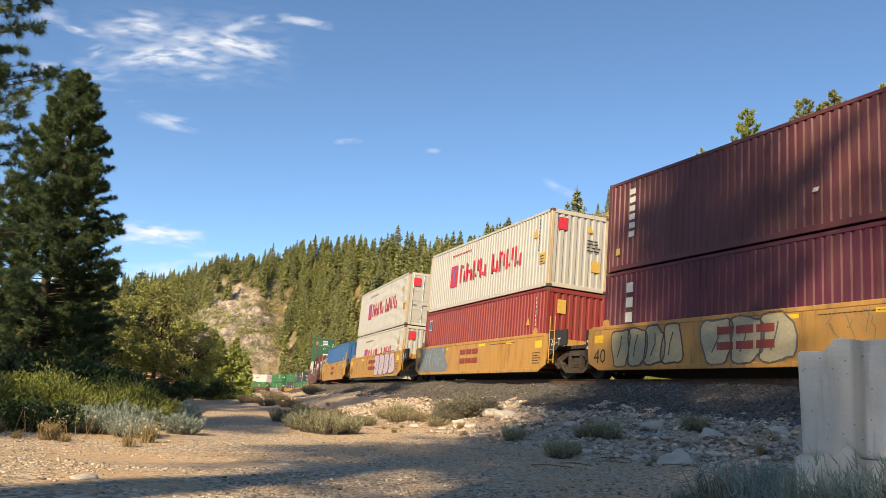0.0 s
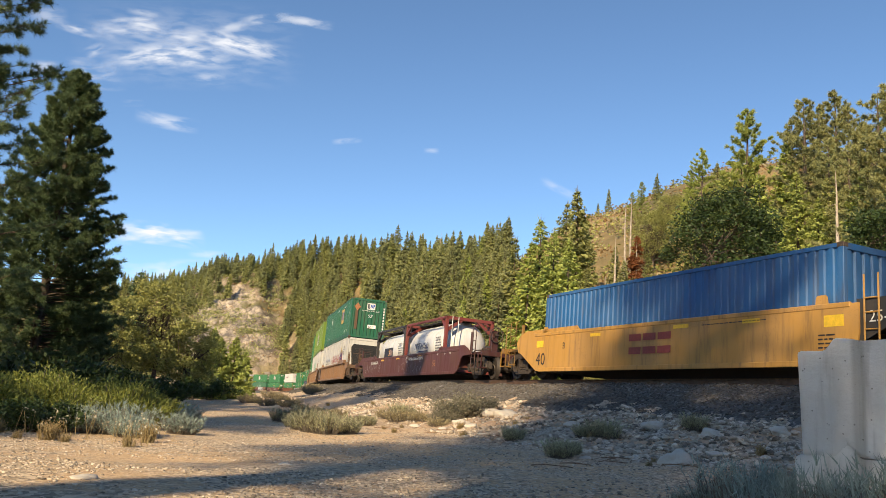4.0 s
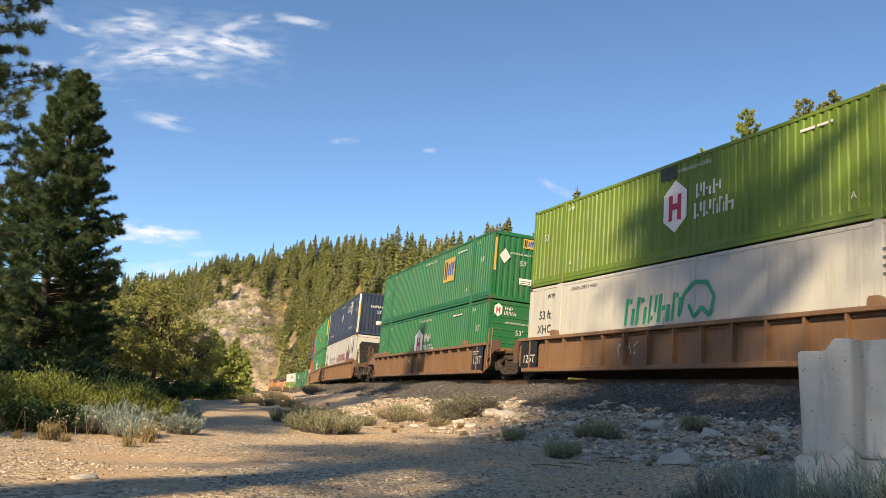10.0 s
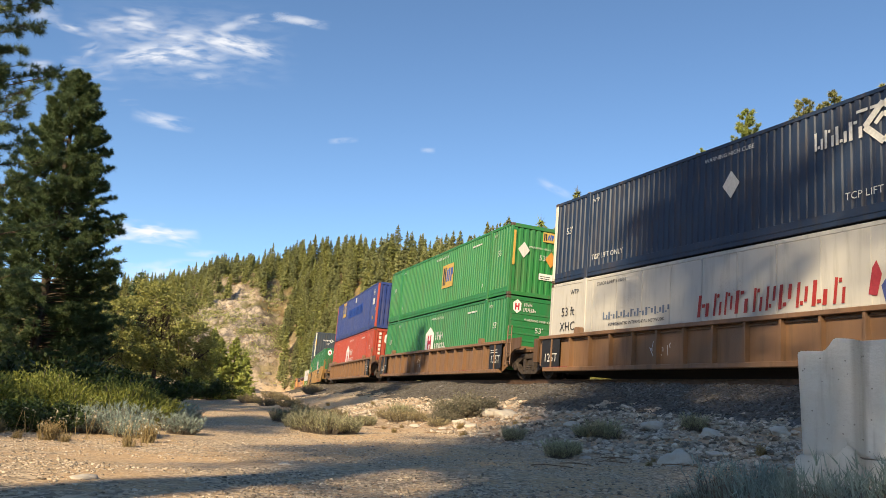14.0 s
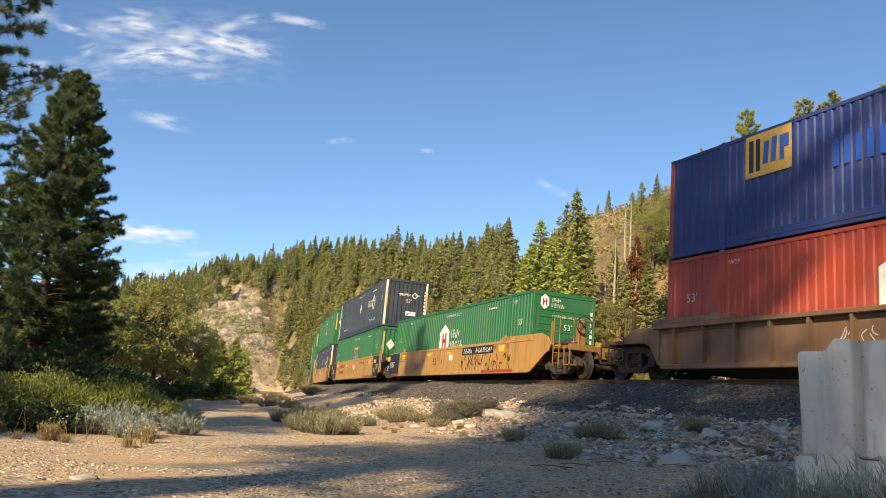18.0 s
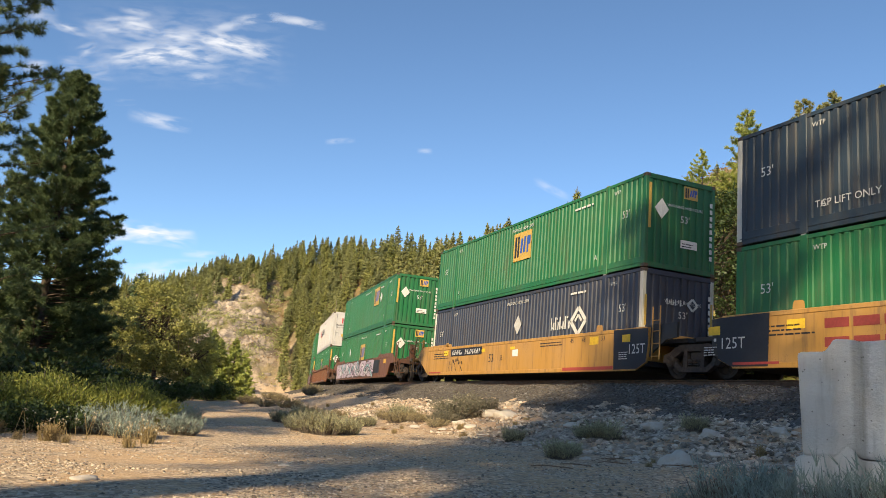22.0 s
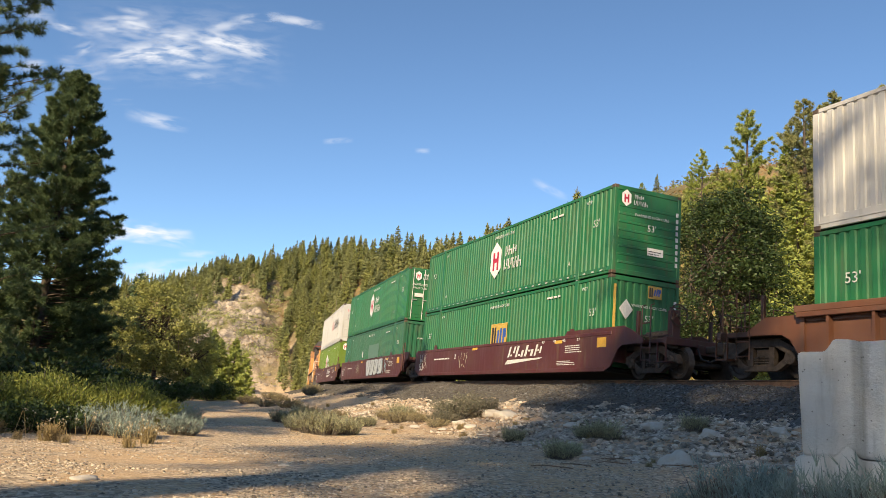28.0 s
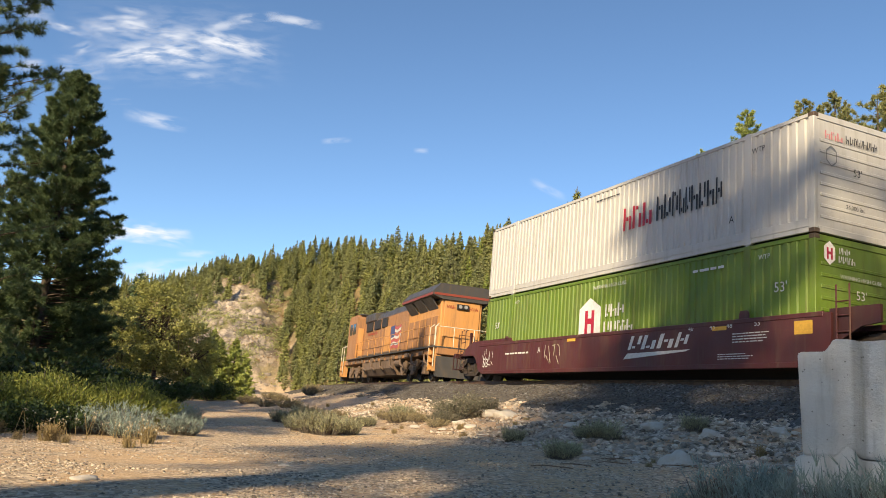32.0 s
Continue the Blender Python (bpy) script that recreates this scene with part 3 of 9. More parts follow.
            for k in range(12):
                part("grille_slat", boxes((h + 0.155, h + 0.185, -0.72, 0.62, 0.82 + k * 0.115, 0.87 + k * 0.115)), M["steel_dark"], unit)
        else:
            vs, fs = corrugated(-w + 0.13, w - 0.13, 0.16, Hh - 0.14, 0.26, 0.045)
            part("end_panel", mesh_of("end_panel", [(h - 0.02 + d, u, q) for u, d, q in vs], fs), mat, c, "", m)
    return c


M["casting"] = plain("worn_casting", (0.10, 0.07, 0.05), 0.7, 0.2)
M["plate"] = plain("galvanised_plate", (0.42, 0.42, 0.40), 0.5, 0.5, 0.2)
M["galvanised"] = plain("galvanised_bar", (0.50, 0.50, 0.48), 0.45, 0.6, 0.2)
M["black_plastic"] = plain("black_plastic", (0.010, 0.010, 0.011), 0.75, 0, 0.3)

H53, H40, W53, W40, L53, L40 = 2.90, 2.896, 2.59, 2.438, 16.15, 12.19


def marks53(c, w, col=LETTER, top=True, seed=0, end=True, ends=True):
    """The usual small marks of a long container."""
    o = w / 2 + 0.008
    write(c, "53'", 0.34, -7.1, 1.75, "side", o, col)
    write(c, "53'", 0.34, 7.1, 1.75, "side", o, col)
    write(c, "WTP", 0.17, -5.6, 2.55, "side", o, col)
    write(c, "WTP", 0.17, 6.6, 2.55, "side", o, col)
    write(c, "WARNING HIGH CUBE", 0.17, 0.3, 2.55, "side", o, col)
    bars(c, 4.1, 5.3, 2.46, 2.64, 1, "side", o, col, seed)
    write(c, "A", 0.24, -5.5, 0.62, "side", o, col)
    write(c, "A", 0.24, 5.5, 0.62, "side", o, col)
    if ends:
        f = L53 / 2 + 0.006
        write(c, "53'", 0.30, 0.15, 1.62, "front", f, col)
        write(c, "WARNING HIGH CUBE", 0.13, 0.15, 2.0, "front", f, col)
        shapes(c, [rect(0.0, 0.62, 0.75, 1.0)], "front", f, (0.75, 0.74, 0.7), "weight_label")
        bars(c, 0.05, 0.55, 0.79, 0.95, 2, "front", f + 0.003, INK, seed + 1)
        shapes(c, [rect(1.08, 1.18, 0.5 + 0.21 * k, 0.64 + 0.21 * k) for k in range(9)], "front", f + 0.006, col, "small_print")


def hexagon(u, w, r, sy=1.25):
    return [(u + r * math.sin(6.28318 * k / 6) * 0.9, w + r * sy * math.cos(6.28318 * k / 6)) for k in range(6)]


def house(u, w, a, b):
    return [(u - a, w - b), (u + a, w - b), (u + a, w + b * 0.55), (u, w + b), (u - a, w + b * 0.55)]


def hub_mark(c, w, u, z, hexa=True, size=1.0, plane="side", off=None):
    o = off or w / 2 + 0.009
    body = hexagon(u, z, 0.62 * size) if hexa else house(u, z, 0.6 * size, 0.75 * size)
    shapes(c, [body], plane, o, (0.76, 0.74, 0.72), "emblem_ground")
    k = size
    shapes(c, [rect(u - 0.26 * k, u - 0.1 * k, z - 0.42 * k, z + 0.34 * k), rect(u + 0.1 * k, u + 0.26 * k, z - 0.42 * k, z + 0.34 * k), rect(u - 0.1 * k, u + 0.1 * k, z - 0.1 * k, z + 0.08 * k)], plane, o + 0.003, (0.42, 0.02, 0.05), "emblem")
    shapes(c, slabs(u + 0.85 * k, u + 1.85 * k, z + 0.06 * k, z + 0.46 * k, 3, 1) + slabs(u + 0.78 * k, u + 2.3 * k, z - 0.52 * k, z - 0.08 * k, 5, 2), plane, o, LETTER, "painted_name")


def emp_mark(c, w, u, z, size=1.0, plane="side", off=None, ground=GOLD):
    o = off or w / 2 + 0.009
    k = size
    shapes(c, [rect(u - 0.72 * k, u + 0.72 * k, z - 0.56 * k, z + 0.56 * k)], plane, o, ground, "emblem_ground")
    shapes(c, [rect(u - 0.6 * k, u - 0.45 * k, z - 0.42 * k, z + 0.42 * k), rect(u - 0.38 * k, u - 0.24 * k, z - 0.42 * k, z + 0.42 * k)], plane, o + 0.003, INK, "emblem")
    shapes(c, [rect(u - 0.16 * k, u + 0.0 * k, z - 0.28 * k, z + 0.3 * k, 0.05), rect(u + 0.08 * k, u + 0.24 * k, z - 0.28 * k, z + 0.36 * k, 0.05), rect(u + 0.36 * k, u + 0.5 * k, z - 0.3 * k, z + 0.34 * k), rect(u + 0.5 * k, u + 0.64 * k, z + 0.0 * k, z + 0.34 * k)], plane, o + 0.003, (0.03, 0.09, 0.36), "emblem")


def diamond(c, plane, off, u, w, col, r=0.26):
    shapes(c, [[(u - r, w), (u, w - r * 1.25), (u + r, w), (u, w + r * 1.25)]], plane, off, col, "placard", "")


def xpo(c, w, u0, z, h=0.62, front=False):
    o = w / 2 + 0.009
    shapes(c, slabs(u0, u0 + 1.45, z - h / 2, z + h / 2, 3, 5, 0.0), "side", o, (0.46, 0.03, 0.05), "painted_name")
    shapes(c, slabs(u0 + 1.58, u0 + 4.3, z - h / 2 + 0.04, z + h / 2 + 0.05, 9, 6), "side", o, INK, "painted_name")


def reefer(label, name_col, seed):
    c = container(L53, W53, H53, (0.48, 0.467, 0.43), "reefer", True, (0.44, 0.43, 0.40), 0.14, label=label)
    o = W53 / 2 + 0.012
    write(c, "53 ft", 0.42, -6.95, 1.85, "side", o, INK)
    write(c, "XHC", 0.42, -6.95, 1.35, "side", o, INK)
    write(c, "WTP", 0.22, -6.6, 2.5, "side", o, INK)
    write(c, "STACK LIMIT 3 HIGH", 0.16, -4.6, 2.62, "side", o, INK)
    bars(c, 6.0, 6.75, 1.7, 2.4, 4, "side", o, (0.12, 0.12, 0.13), seed)
    return c


def build_containers():
    """The boxes, keyed by where they ride: (stack, level)."""
    box_of = {}
    o40, o53 = W40 / 2 + 0.009, W53 / 2 + 0.009
    # 0: two maroon forty-footers
    c = container(L40, W40, H40, MAROON, bottom=0.17, label="dull maroon corrugated steel container stacked on another")
    shapes(c, [rect(-5.02, -4.74, 2.35 - k * 0.27, 2.53 - k * 0.27) for k in range(6)], "side", o40, LETTER, "painted_name")
    shapes(c, [rect(1.7, 1.86, 0.95, 1.05, 0.05)], "side", o40, LETTER, "sticker")
    shapes(c, [rect(-5.62, -5.42, 0.5, 0.72)], "side", o40, (0.4, 0.28, 0.1), "plate")
    box_of[0, 1] = c
    c = container(L40, W40, H40, WINE, bottom=0.17, label="wine red corrugated steel container in a yellow well car")
    shapes(c, [rect(-5.02, -4.7, 2.2 - k * 0.45, 2.5 - k * 0.45) for k in range(3)], "side", o40, LETTER, "painted_name")
    box_of[0, 0] = c

    def ym(end, lab):
        c = container(L40, W40, H40, CREAM, end, bottom=0.17, posts=(0.45, 0.36, 0.24), trim=(0.47, 0.45, 0.40), label=lab)
        shapes(c, [rect(-3.3, -2.5, 0.95, 1.95)], "side", o40, (0.50, 0.03, 0.05), "emblem_ground")
        shapes(c, [[(-3.15, 1.85), (-2.98, 1.85), (-2.9, 1.55), (-2.82, 1.85), (-2.65, 1.85), (-2.82, 1.42), (-2.82, 1.05), (-2.98, 1.05), (-2.98, 1.42)]], "side", o40 + 0.003, (0.08, 0.16, 0.45), "emblem")
        shapes(c, slabs(-2.2, 0.75, 1.08, 1.9, 4, 3) + slabs(1.15, 3.95, 1.08, 1.9, 4, 4), "side", o40, (0.50, 0.03, 0.05), "painted_name")
        bars(c, -3.25, -0.9, 2.42, 2.55, 1, "side", o40, (0.4, 0.05, 0.06), 3)
        shapes(c, [[(4.75, 1.95), (5.15, 1.95), (4.95, 2.3)]], "side", o40, GOLD, "warning_sign")
        shapes(c, [rect(5.35, 5.75, 0.9, 1.3)], "side", o40, GOLD, "caution_plate")
        bars(c, 5.38, 5.72, 0.95, 1.26, 3, "side", o40 + 0.003, INK, 8)
        shapes(c, [rect(5.2, 5.26, 1.4 + k * 0.14, 1.49 + k * 0.14) for k in range(9)], "side", o40, INK, "small_print")
        f = L40 / 2 + (0.05 if end == "doors" else 0.006)
        shapes(c, [rect(-0.95, -0.55, 2.15, 2.6)], "front", f, (0.50, 0.03, 0.05), "emblem_ground")
        shapes(c, [[(0.25, 2.2), (0.55, 2.2), (0.4, 2.48)], rect(0.5, 0.9, 0.75, 1.15)], "front", f, GOLD, "warning_sign")
        bars(c, 0.3, 0.9, 1.5, 2.0, 4, "front", f, INK, 12)
        return c
    box_of[1, 1] = ym("corrugated", "weathered cream white container with red painted name")
    c = container(L40, W40, H40, RED, bottom=0.17, label="brick red corrugated container under a cream one")
    shapes(c, [rect(-5.5, -5.2, 2.0, 2.5)], "side", o40, LETTER, "sticker")
    shapes(c, [rect(-5.46, -5.24, 2.05, 2.45)], "side", o40 + 0.003, (0.03, 0.06, 0.3), "emblem")
    shapes(c, [[(4.6, 1.6), (4.9, 1.6), (4.75, 1.9)]], "side", o40, GOLD, "warning_sign")
    shapes(c, [rect(5.3, 5.36, 0.9 + k * 0.16, 1.0 + k * 0.16) for k in range(11)], "side", o40, LETTER, "small_print")
    shapes(c, [rect(-0.8, -0.45, 2.0, 2.5)], "front", L40 / 2 + 0.006, GOLD, "caution_plate")
    box_of[1, 0] = c
    box_of[2, 1] = ym("doors", "cream white container with closed doors and red painted name")
    c = ym("corrugated", "cream white container half sunk in a yellow well car")
    box_of[2, 0] = c
    box_of[3, 0] = container(L40, W40, 2.59, BLUE40, bottom=0.17, label="bright blue corrugated container alone in a yellow well")
    # 5 to 7: three wells of long boxes
    c = container(L53, W53, H53, DEEPGREEN, bottom=0.34, label="dark green long container with a yellow emblem")
    marks53(c, W53, seed=5)
    emp_mark(c, W53, 3.6, 1.85)
    emp_mark(c, W53, 0.15, 2.35, 0.42, "front", L53 / 2 + 0.008, LETTER)
    diamond(c, "front", L53 / 2 + 0.012, -0.85, 2.25, (0.30, 0.13, 0.05), 0.24)
    shapes(c, [rect(-0.98, -0.78, 0.6, 2.0)], "front", L53 / 2 + 0.006, (0.10, 0.06, 0.03), "rust_stain")
    diamond(c, "side", o53, -3.2, 1.95, LETTER)
    write(c, "TCP LIFT ONLY", 0.24, -4.9, 0.55, "side", o53, LETTER)
    write(c, "TCP LIFT ONLY", 0.24, 6.0, 0.55, "side", o53, LETTER)
    box_of[5, 1] = c

    def england(lab, seed):
        c = reefer(lab, (0.4, 0.03, 0.03), seed)
        o = W53 / 2 + 0.012
        shapes(c, slabs(-4.95, -1.8, 1.45, 1.68, 9, 21), "side", o, (0.12, 0.16, 0.24), "painted_name")
        write(c, "REFRIGERATED INTERMODAL NETWORK", 0.14, -3.35, 1.28, "side", o, INK)
        shapes(c, slabs(-0.75, 3.85, 1.22, 1.80, 10, 22, 0.06, 0.3), "side", o, (0.30, 0.025, 0.02), "painted_name")
        crest = [[(4.7, 1.1), (5.4, 1.1), (5.5, 1.5), (5.25, 1.85), (4.85, 1.85), (4.6, 1.5)], [(4.3, 1.35), (4.5, 1.3), (4.62, 1.75), (4.5, 2.05), (4.4, 1.9)], [(5.6, 1.3), (5.8, 1.35), (5.7, 1.9), (5.6, 2.05), (5.48, 1.75)]]
        shapes(c, crest[1:], "side", o, (0.30, 0.03, 0.04), "crest")
        shapes(c, crest[:1], "side", o, (0.05, 0.07, 0.22), "crest")
        shapes(c, [[(4.9, 1.9), (5.2, 1.9), (5.17, 2.25), (5.05, 2.4), (4.95, 2.25)], rect(4.75, 5.35, 1.18, 1.3), rect(4.85, 5.25, 1.5, 1.58)], "side", o + 0.003, (0.42, 0.30, 0.06), "crest")
        return c
    box_of[5, 0] = england("dirty white insulated container with red lettering", 31)
    c = container(L53, W53, H53, LIME, "ribs", bottom=0.3, label="lime green long container with a white emblem")
    marks53(c, W53, seed=6)
    hub_mark(c, W53, -0.25, 1.55)
    hub_mark(c, W53, -0.85, 2.5, True, 0.36, "front", L53 / 2 + 0.008)
    diamond(c, "front", L53 / 2 + 0.008, 0.75, 2.45, (0.05, 0.14, 0.02), 0.17)
    shapes(c, [rect(-0.9, -0.2, 2.4, 2.8)], "side", o53, (0.03, 0.035, 0.02), "repair_patch")
    box_of[6, 1] = c
    c = reefer("white insulated container with green painted name", (0.02, 0.3, 0.14), 41)
    o = W53 / 2 + 0.012
    shapes(c, slabs(-2.4, 0.1, 1.2, 2.0, 5, 24, 0.1), "side", o, (0.02, 0.30, 0.16), "painted_name")
    shapes(c, ribbon([(0.0, 1.3), (0.2, 1.9), (0.6, 2.2), (1.1, 2.15), (1.35, 1.75), (1.2, 1.25), (0.9, 1.5), (0.6, 1.25), (0.4, 1.6)], 0.11), "side", o, (0.02, 0.30, 0.16), "emblem")
    box_of[6, 0] = c

    def emp_box(lab, col=GREEN, u=3.1, z=1.85, seed=0, placard=True, end_mark=True, end="corrugated"):
        c = container(L53, W53, H53, col, end, bottom=0.32, label=lab)
        marks53(c, W53, seed=seed, ends=end != "doors")
        emp_mark(c, W53, u, z)
        if end_mark:
            emp_mark(c, W53, 0.35, 2.5, 0.36, "front", L53 / 2 + 0.008)
        if placard:
            diamond(c, "front", L53 / 2 + 0.008, -0.72, 1.85, LETTER)
        shapes(c, [rect(-1.2, -1.1, 1.2, 2.6)], "front", L53 / 2 + 0.008, GOLD, "caution_strip")
        return c

    def hub_box(lab, col=GREEN, hexa=True, u=-0.35, z=1.6, seed=0, end="ribs"):
        c = container(L53, W53, H53, col, end, bottom=0.24, label=lab)
        marks53(c, W53, seed=seed, ends=end != "doors")
        hub_mark(c, W53, u, z, hexa)
        if end != "doors":
            hub_mark(c, W53, -0.85, 2.5, True, 0.36, "front", L53 / 2 + 0.008)
        return c
    box_of[7, 1] = emp_box("green long container with a yellow emblem, upper of two", u=3.05, seed=7)
    box_of[7, 0] = hub_box("green long container with a white house emblem", hexa=False, u=-0.6, z=1.45, seed=8)

    def umax(lab, col, u, z=1.6, seed=0):
        c = container(L53, W53, H53, col, "corrugated", posts=(0.62, 0.60, 0.50), bottom=0.34, trim=col, label=lab)
        marks53(c, W53, seed=seed)
        shapes(c, slabs(u, u + 1.3, z - 0.22, z + 0.22, 4, 31), "side", o53, LETTER, "painted_name")
        q, r = u + 1.75, 0.45
        shapes(c, ribbon([(q - r, z), (q, z + r), (q + r, z), (q, z - r), (q - r, z)], 0.15) + ribbon([(q - 0.2, z), (q, z + 0.2), (q + 0.2, z)], 0.1), "side", o53, LETTER, "emblem")
        f = L53 / 2 + 0.008
        shapes(c, slabs(-0.45, 0.25, 1.9, 2.08, 4, 32) + ribbon([(0.32, 1.98), (0.5, 2.16), (0.68, 1.98), (0.5, 1.8), (0.32, 1.98)], 0.07), "front", f, LETTER, "emblem")
        shapes(c, [rect(-1.24, -1.16, 1.2, 2.1), rect(1.16, 1.24, 1.2, 2.1)], "front", f + 0.006, GOLD, "caution_strip")
        write(c, "TCP LIFT ONLY", 0.24, -4.9, 0.62, "side", o53, LETTER)
        write(c, "TCP LIFT ONLY", 0.24, 4.6, 0.62, "side", o53, LETTER)
        diamond(c, "side", o53, 0.4, 1.7, (0.5, 0.5, 0.48), 0.3)
        return c
    box_of[8, 1] = umax("navy blue long container with pale corner posts", NAVY, 3.0, 2.1, 9)
    c = england("soiled white insulated container with red lettering and a crest", 32)
    shapes(c, [[(7.2 + 0.14 * math.cos(a_ * 0.4) + 0.10 * math.sin(a_ * 0.4), 2.05 + (0.42 + 0.05 * math.sin(a_ * 2.1)) * math.sin(a_ * 0.4)) for a_ in range(16)]], "side", W53 / 2 + 0.014, (0.06, 0.055, 0.05), "soot_stain")
    box_of[8, 0] = c
    c = emp_box("bright green long container with a yellow emblem", (0.02, 0.19, 0.045), 1.2, 1.6, 11)
    diamond(c, "front", L53 / 2 + 0.012, 0.5, 1.6, (0.55, 0.25, 0.04))
    box_of[9, 1] = c
    box_of[9, 0] = hub_box("green long container under another green one", (0.016, 0.17, 0.05), False, -0.6, 1.45, 12)
    c = container(L53, W53, H53, ROYAL, posts=(0.42, 0.06, 0.04), bottom=0.3, label="royal blue long container with red corner posts")
    emp_mark(c, W53, -4.55, 2.25, 1.0)
    shapes(c, [rect(-2.7 + k * 0.285, -2.55 + k * 0.285, 1.4, 2.05) for k in range(21)], "side", o53, (0.02, 0.08, 0.42), "overpainted_patch")
    shapes(c, [rect(0.1, 0.55, 2.35, 2.68), rect(6.75, 7.4, 1.55, 1.95)], "side", o53, (0.62, 0.62, 0.6), "patch")
    write(c, "53", 0.5, 7.05, 2.3, "side", o53, LETTER)
    shapes(c, [rect(6.9, 7.15, 0.6, 0.8), rect(7.7, 7.85, 1.1, 1.3)], "side", o53, GOLD, "reflector")
    f = L53 / 2 + 0.008
    write(c, "53", 0.5, 0.0, 2.25, "front", f, LETTER)
    shapes(c, [rect(-0.2, 0.35, 1.5, 1.9), rect(-0.2, 0.35, 0.85, 1.1)], "front", f, (0.62, 0.62, 0.6), "patch")
    shapes(c, [rect(0.0, 0.2, 0.6, 0.75)], "front", f, GOLD, "reflector")
    box_of[10, 1] = c
    c = container(L53, W53, H53, ORANGE, bottom=0.24, label="faded orange red long container with a white emblem")
    marks53(c, W53, seed=14, ends=False)
    hub_mark(c, W53, -1.0, 1.45, False, 1.1)
    hub_mark(c, W53, -0.35, 2.3, True, 0.5, "front", L53 / 2 + 0.008)
    shapes(c, [rect(-0.95, -0.8, 2.5 - k * 0.24, 2.66 - k * 0.24) for k in range(6)], "front", L53 / 2 + 0.008, LETTER, "small_print")
    box_of[10, 0] = c
    box_of[11, 0] = hub_box("single green long container low in a yellow well", GREEN, False, -0.7, 1.45, 15)
    box_of[12, 1] = umax("dark slate blue long container with cream corner posts", SLATE, 2.9, 1.75, 16)
    box_of[12, 0] = emp_box("green long container under a slate blue one", u=0.3, z=1.45, seed=17)
    box_of[13, 1] = emp_box("green long container over a dark one", u=0.35, z=1.85, seed=18)
    c = umax("dark blue long container low in a yellow well", (0.024, 0.033, 0.06), 2.9, 1.55, 19)
    box_of[13, 0] = c
    c = emp_box("green long container with emblem and white placard", u=3.1, z=2.05, seed=20)
    diamond(c, "side", o53, 4.4, 1.9, LETTER, 0.28)
    box_of[14, 1] = c
    c = emp_box("green long container behind sprayed lettering", u=0.27, z=1.55, seed=21)
    diamond(c, "side", o53, -4.05, 1.75, LETTER)
    box_of[14, 0] = c
    c = container(L53, W53, H53, WHITE, "doors", bottom=0.3, label="white long container with closed doors and black red name")
    bars(c, -1.2, 0.9, 2.5, 2.62, 1, "side", o53, INK, 3)
    xpo(c, W53, -4.75, 1.75)
    write(c, "WTP", 0.17, -5.6, 2.5, "side", o53, INK)
    write(c, "A", 0.26, -5.5, 0.7, "side", o53, INK)
    f = L53 / 2 + 0.05
    shapes(c, slabs(-0.55, 0.75, 1.95, 2.4, 3, 5), "front", f, (0.5, 0.05, 0.06), "painted_name")
    write(c, "WARNING", 0.16, -0.6, 1.78, "front", f, INK)
    write(c, "HIGH CUBE", 0.14, -0.6, 1.58, "front", f, INK)
    write(c, "53'", 0.28, 0.45, 0.95, "front", f, INK)
    bars(c, 0.2, 1.0, 1.35, 1.75, 3, "front", f, INK, 5)
    shapes(c, [rect(-0.5, 0.0, 0.82, 1.05)], "front", f, GOLD, "caution_plate")
    box_of[15, 1] = c
    box_of[15, 0] = emp_box("green long container under a white one", u=0.35, z=1.5, seed=22)
    c = hub_box("green long container with white dashes along its rail", GREEN, True, -0.35, 1.6, 23)
    shapes(c, [rect(-7.6 + k * 0.5, -7.44 + k * 0.5, 0.13, 0.175) for k in range(31)], "side", W53 / 2 + 0.006, (0.42, 0.43, 0.40), "reflective_dash")
    box_of[16, 1] = c
    box_of[16, 0] = emp_box("green long container in a maroon well car", u=0.4, z=1.3, seed=24)
    c = hub_box("green long container with closed doors", GREEN, True, -0.6, 1.6, 25, "doors")
    f = L53 / 2 + 0.05
    hub_mark(c, W53, -0.75, 2.45, True, 0.34, "front", f)
    write(c, "WARNING", 0.17, -0.62, 1.98, "front", f, LETTER)
    write(c, "HIGH CUBE", 0.15, -0.62, 1.78, "front", f, LETTER)
    write(c, "53'", 0.3, 0.7, 1.3, "front", f, LETTER)
    bars(c, 0.2, 0.95, 1.9, 2.3, 2, "front", f, LETTER, 6)
    shapes(c, [rect(0.2, 0.9, 0.85, 1.05), rect(-0.9, -0.4, 1.3, 1.5)], "front", f, (0.65, 0.62, 0.58), "placard")
    box_of[17, 1] = c
    c = container(L53, W53, H53, (0.018, 0.11, 0.055), bottom=0.24, label="faded dark green long container with a grey patch")
    marks53(c, W53, seed=26)
    shapes(c, [rect(-0.3, 2.5, 0.95, 1.95)], "side", o53, (0.10, 0.19, 0.14), "repair_patch")
    diamond(c, "side", o53, -2.0, 1.45, LETTER, 0.22)
    box_of[17, 0] = c
    c = container(L53, W53, H53, WHITE, "ribs", bottom=0.34, label="white long container with red and black painted name")
    xpo(c, W53, 0.9, 1.62, 0.72)
    bars(c, -0.6, 0.8, 2.52, 2.62, 1, "side", o53, INK, 7)
    write(c, "WTP", 0.2, 6.4, 2.4, "side", o53, INK)
    write(c, "A", 0.26, 5.5, 0.75, "side", o53, INK)
    f = L53 / 2 + 0.01
    shapes(c, slabs(-0.95, -0.35, 2.3, 2.5, 3, 5), "front", f, (0.55, 0.2, 0.22), "painted_name")
    shapes(c, slabs(-0.28, 0.8, 2.3, 2.5, 9, 6), "front", f, INK, "painted_name")
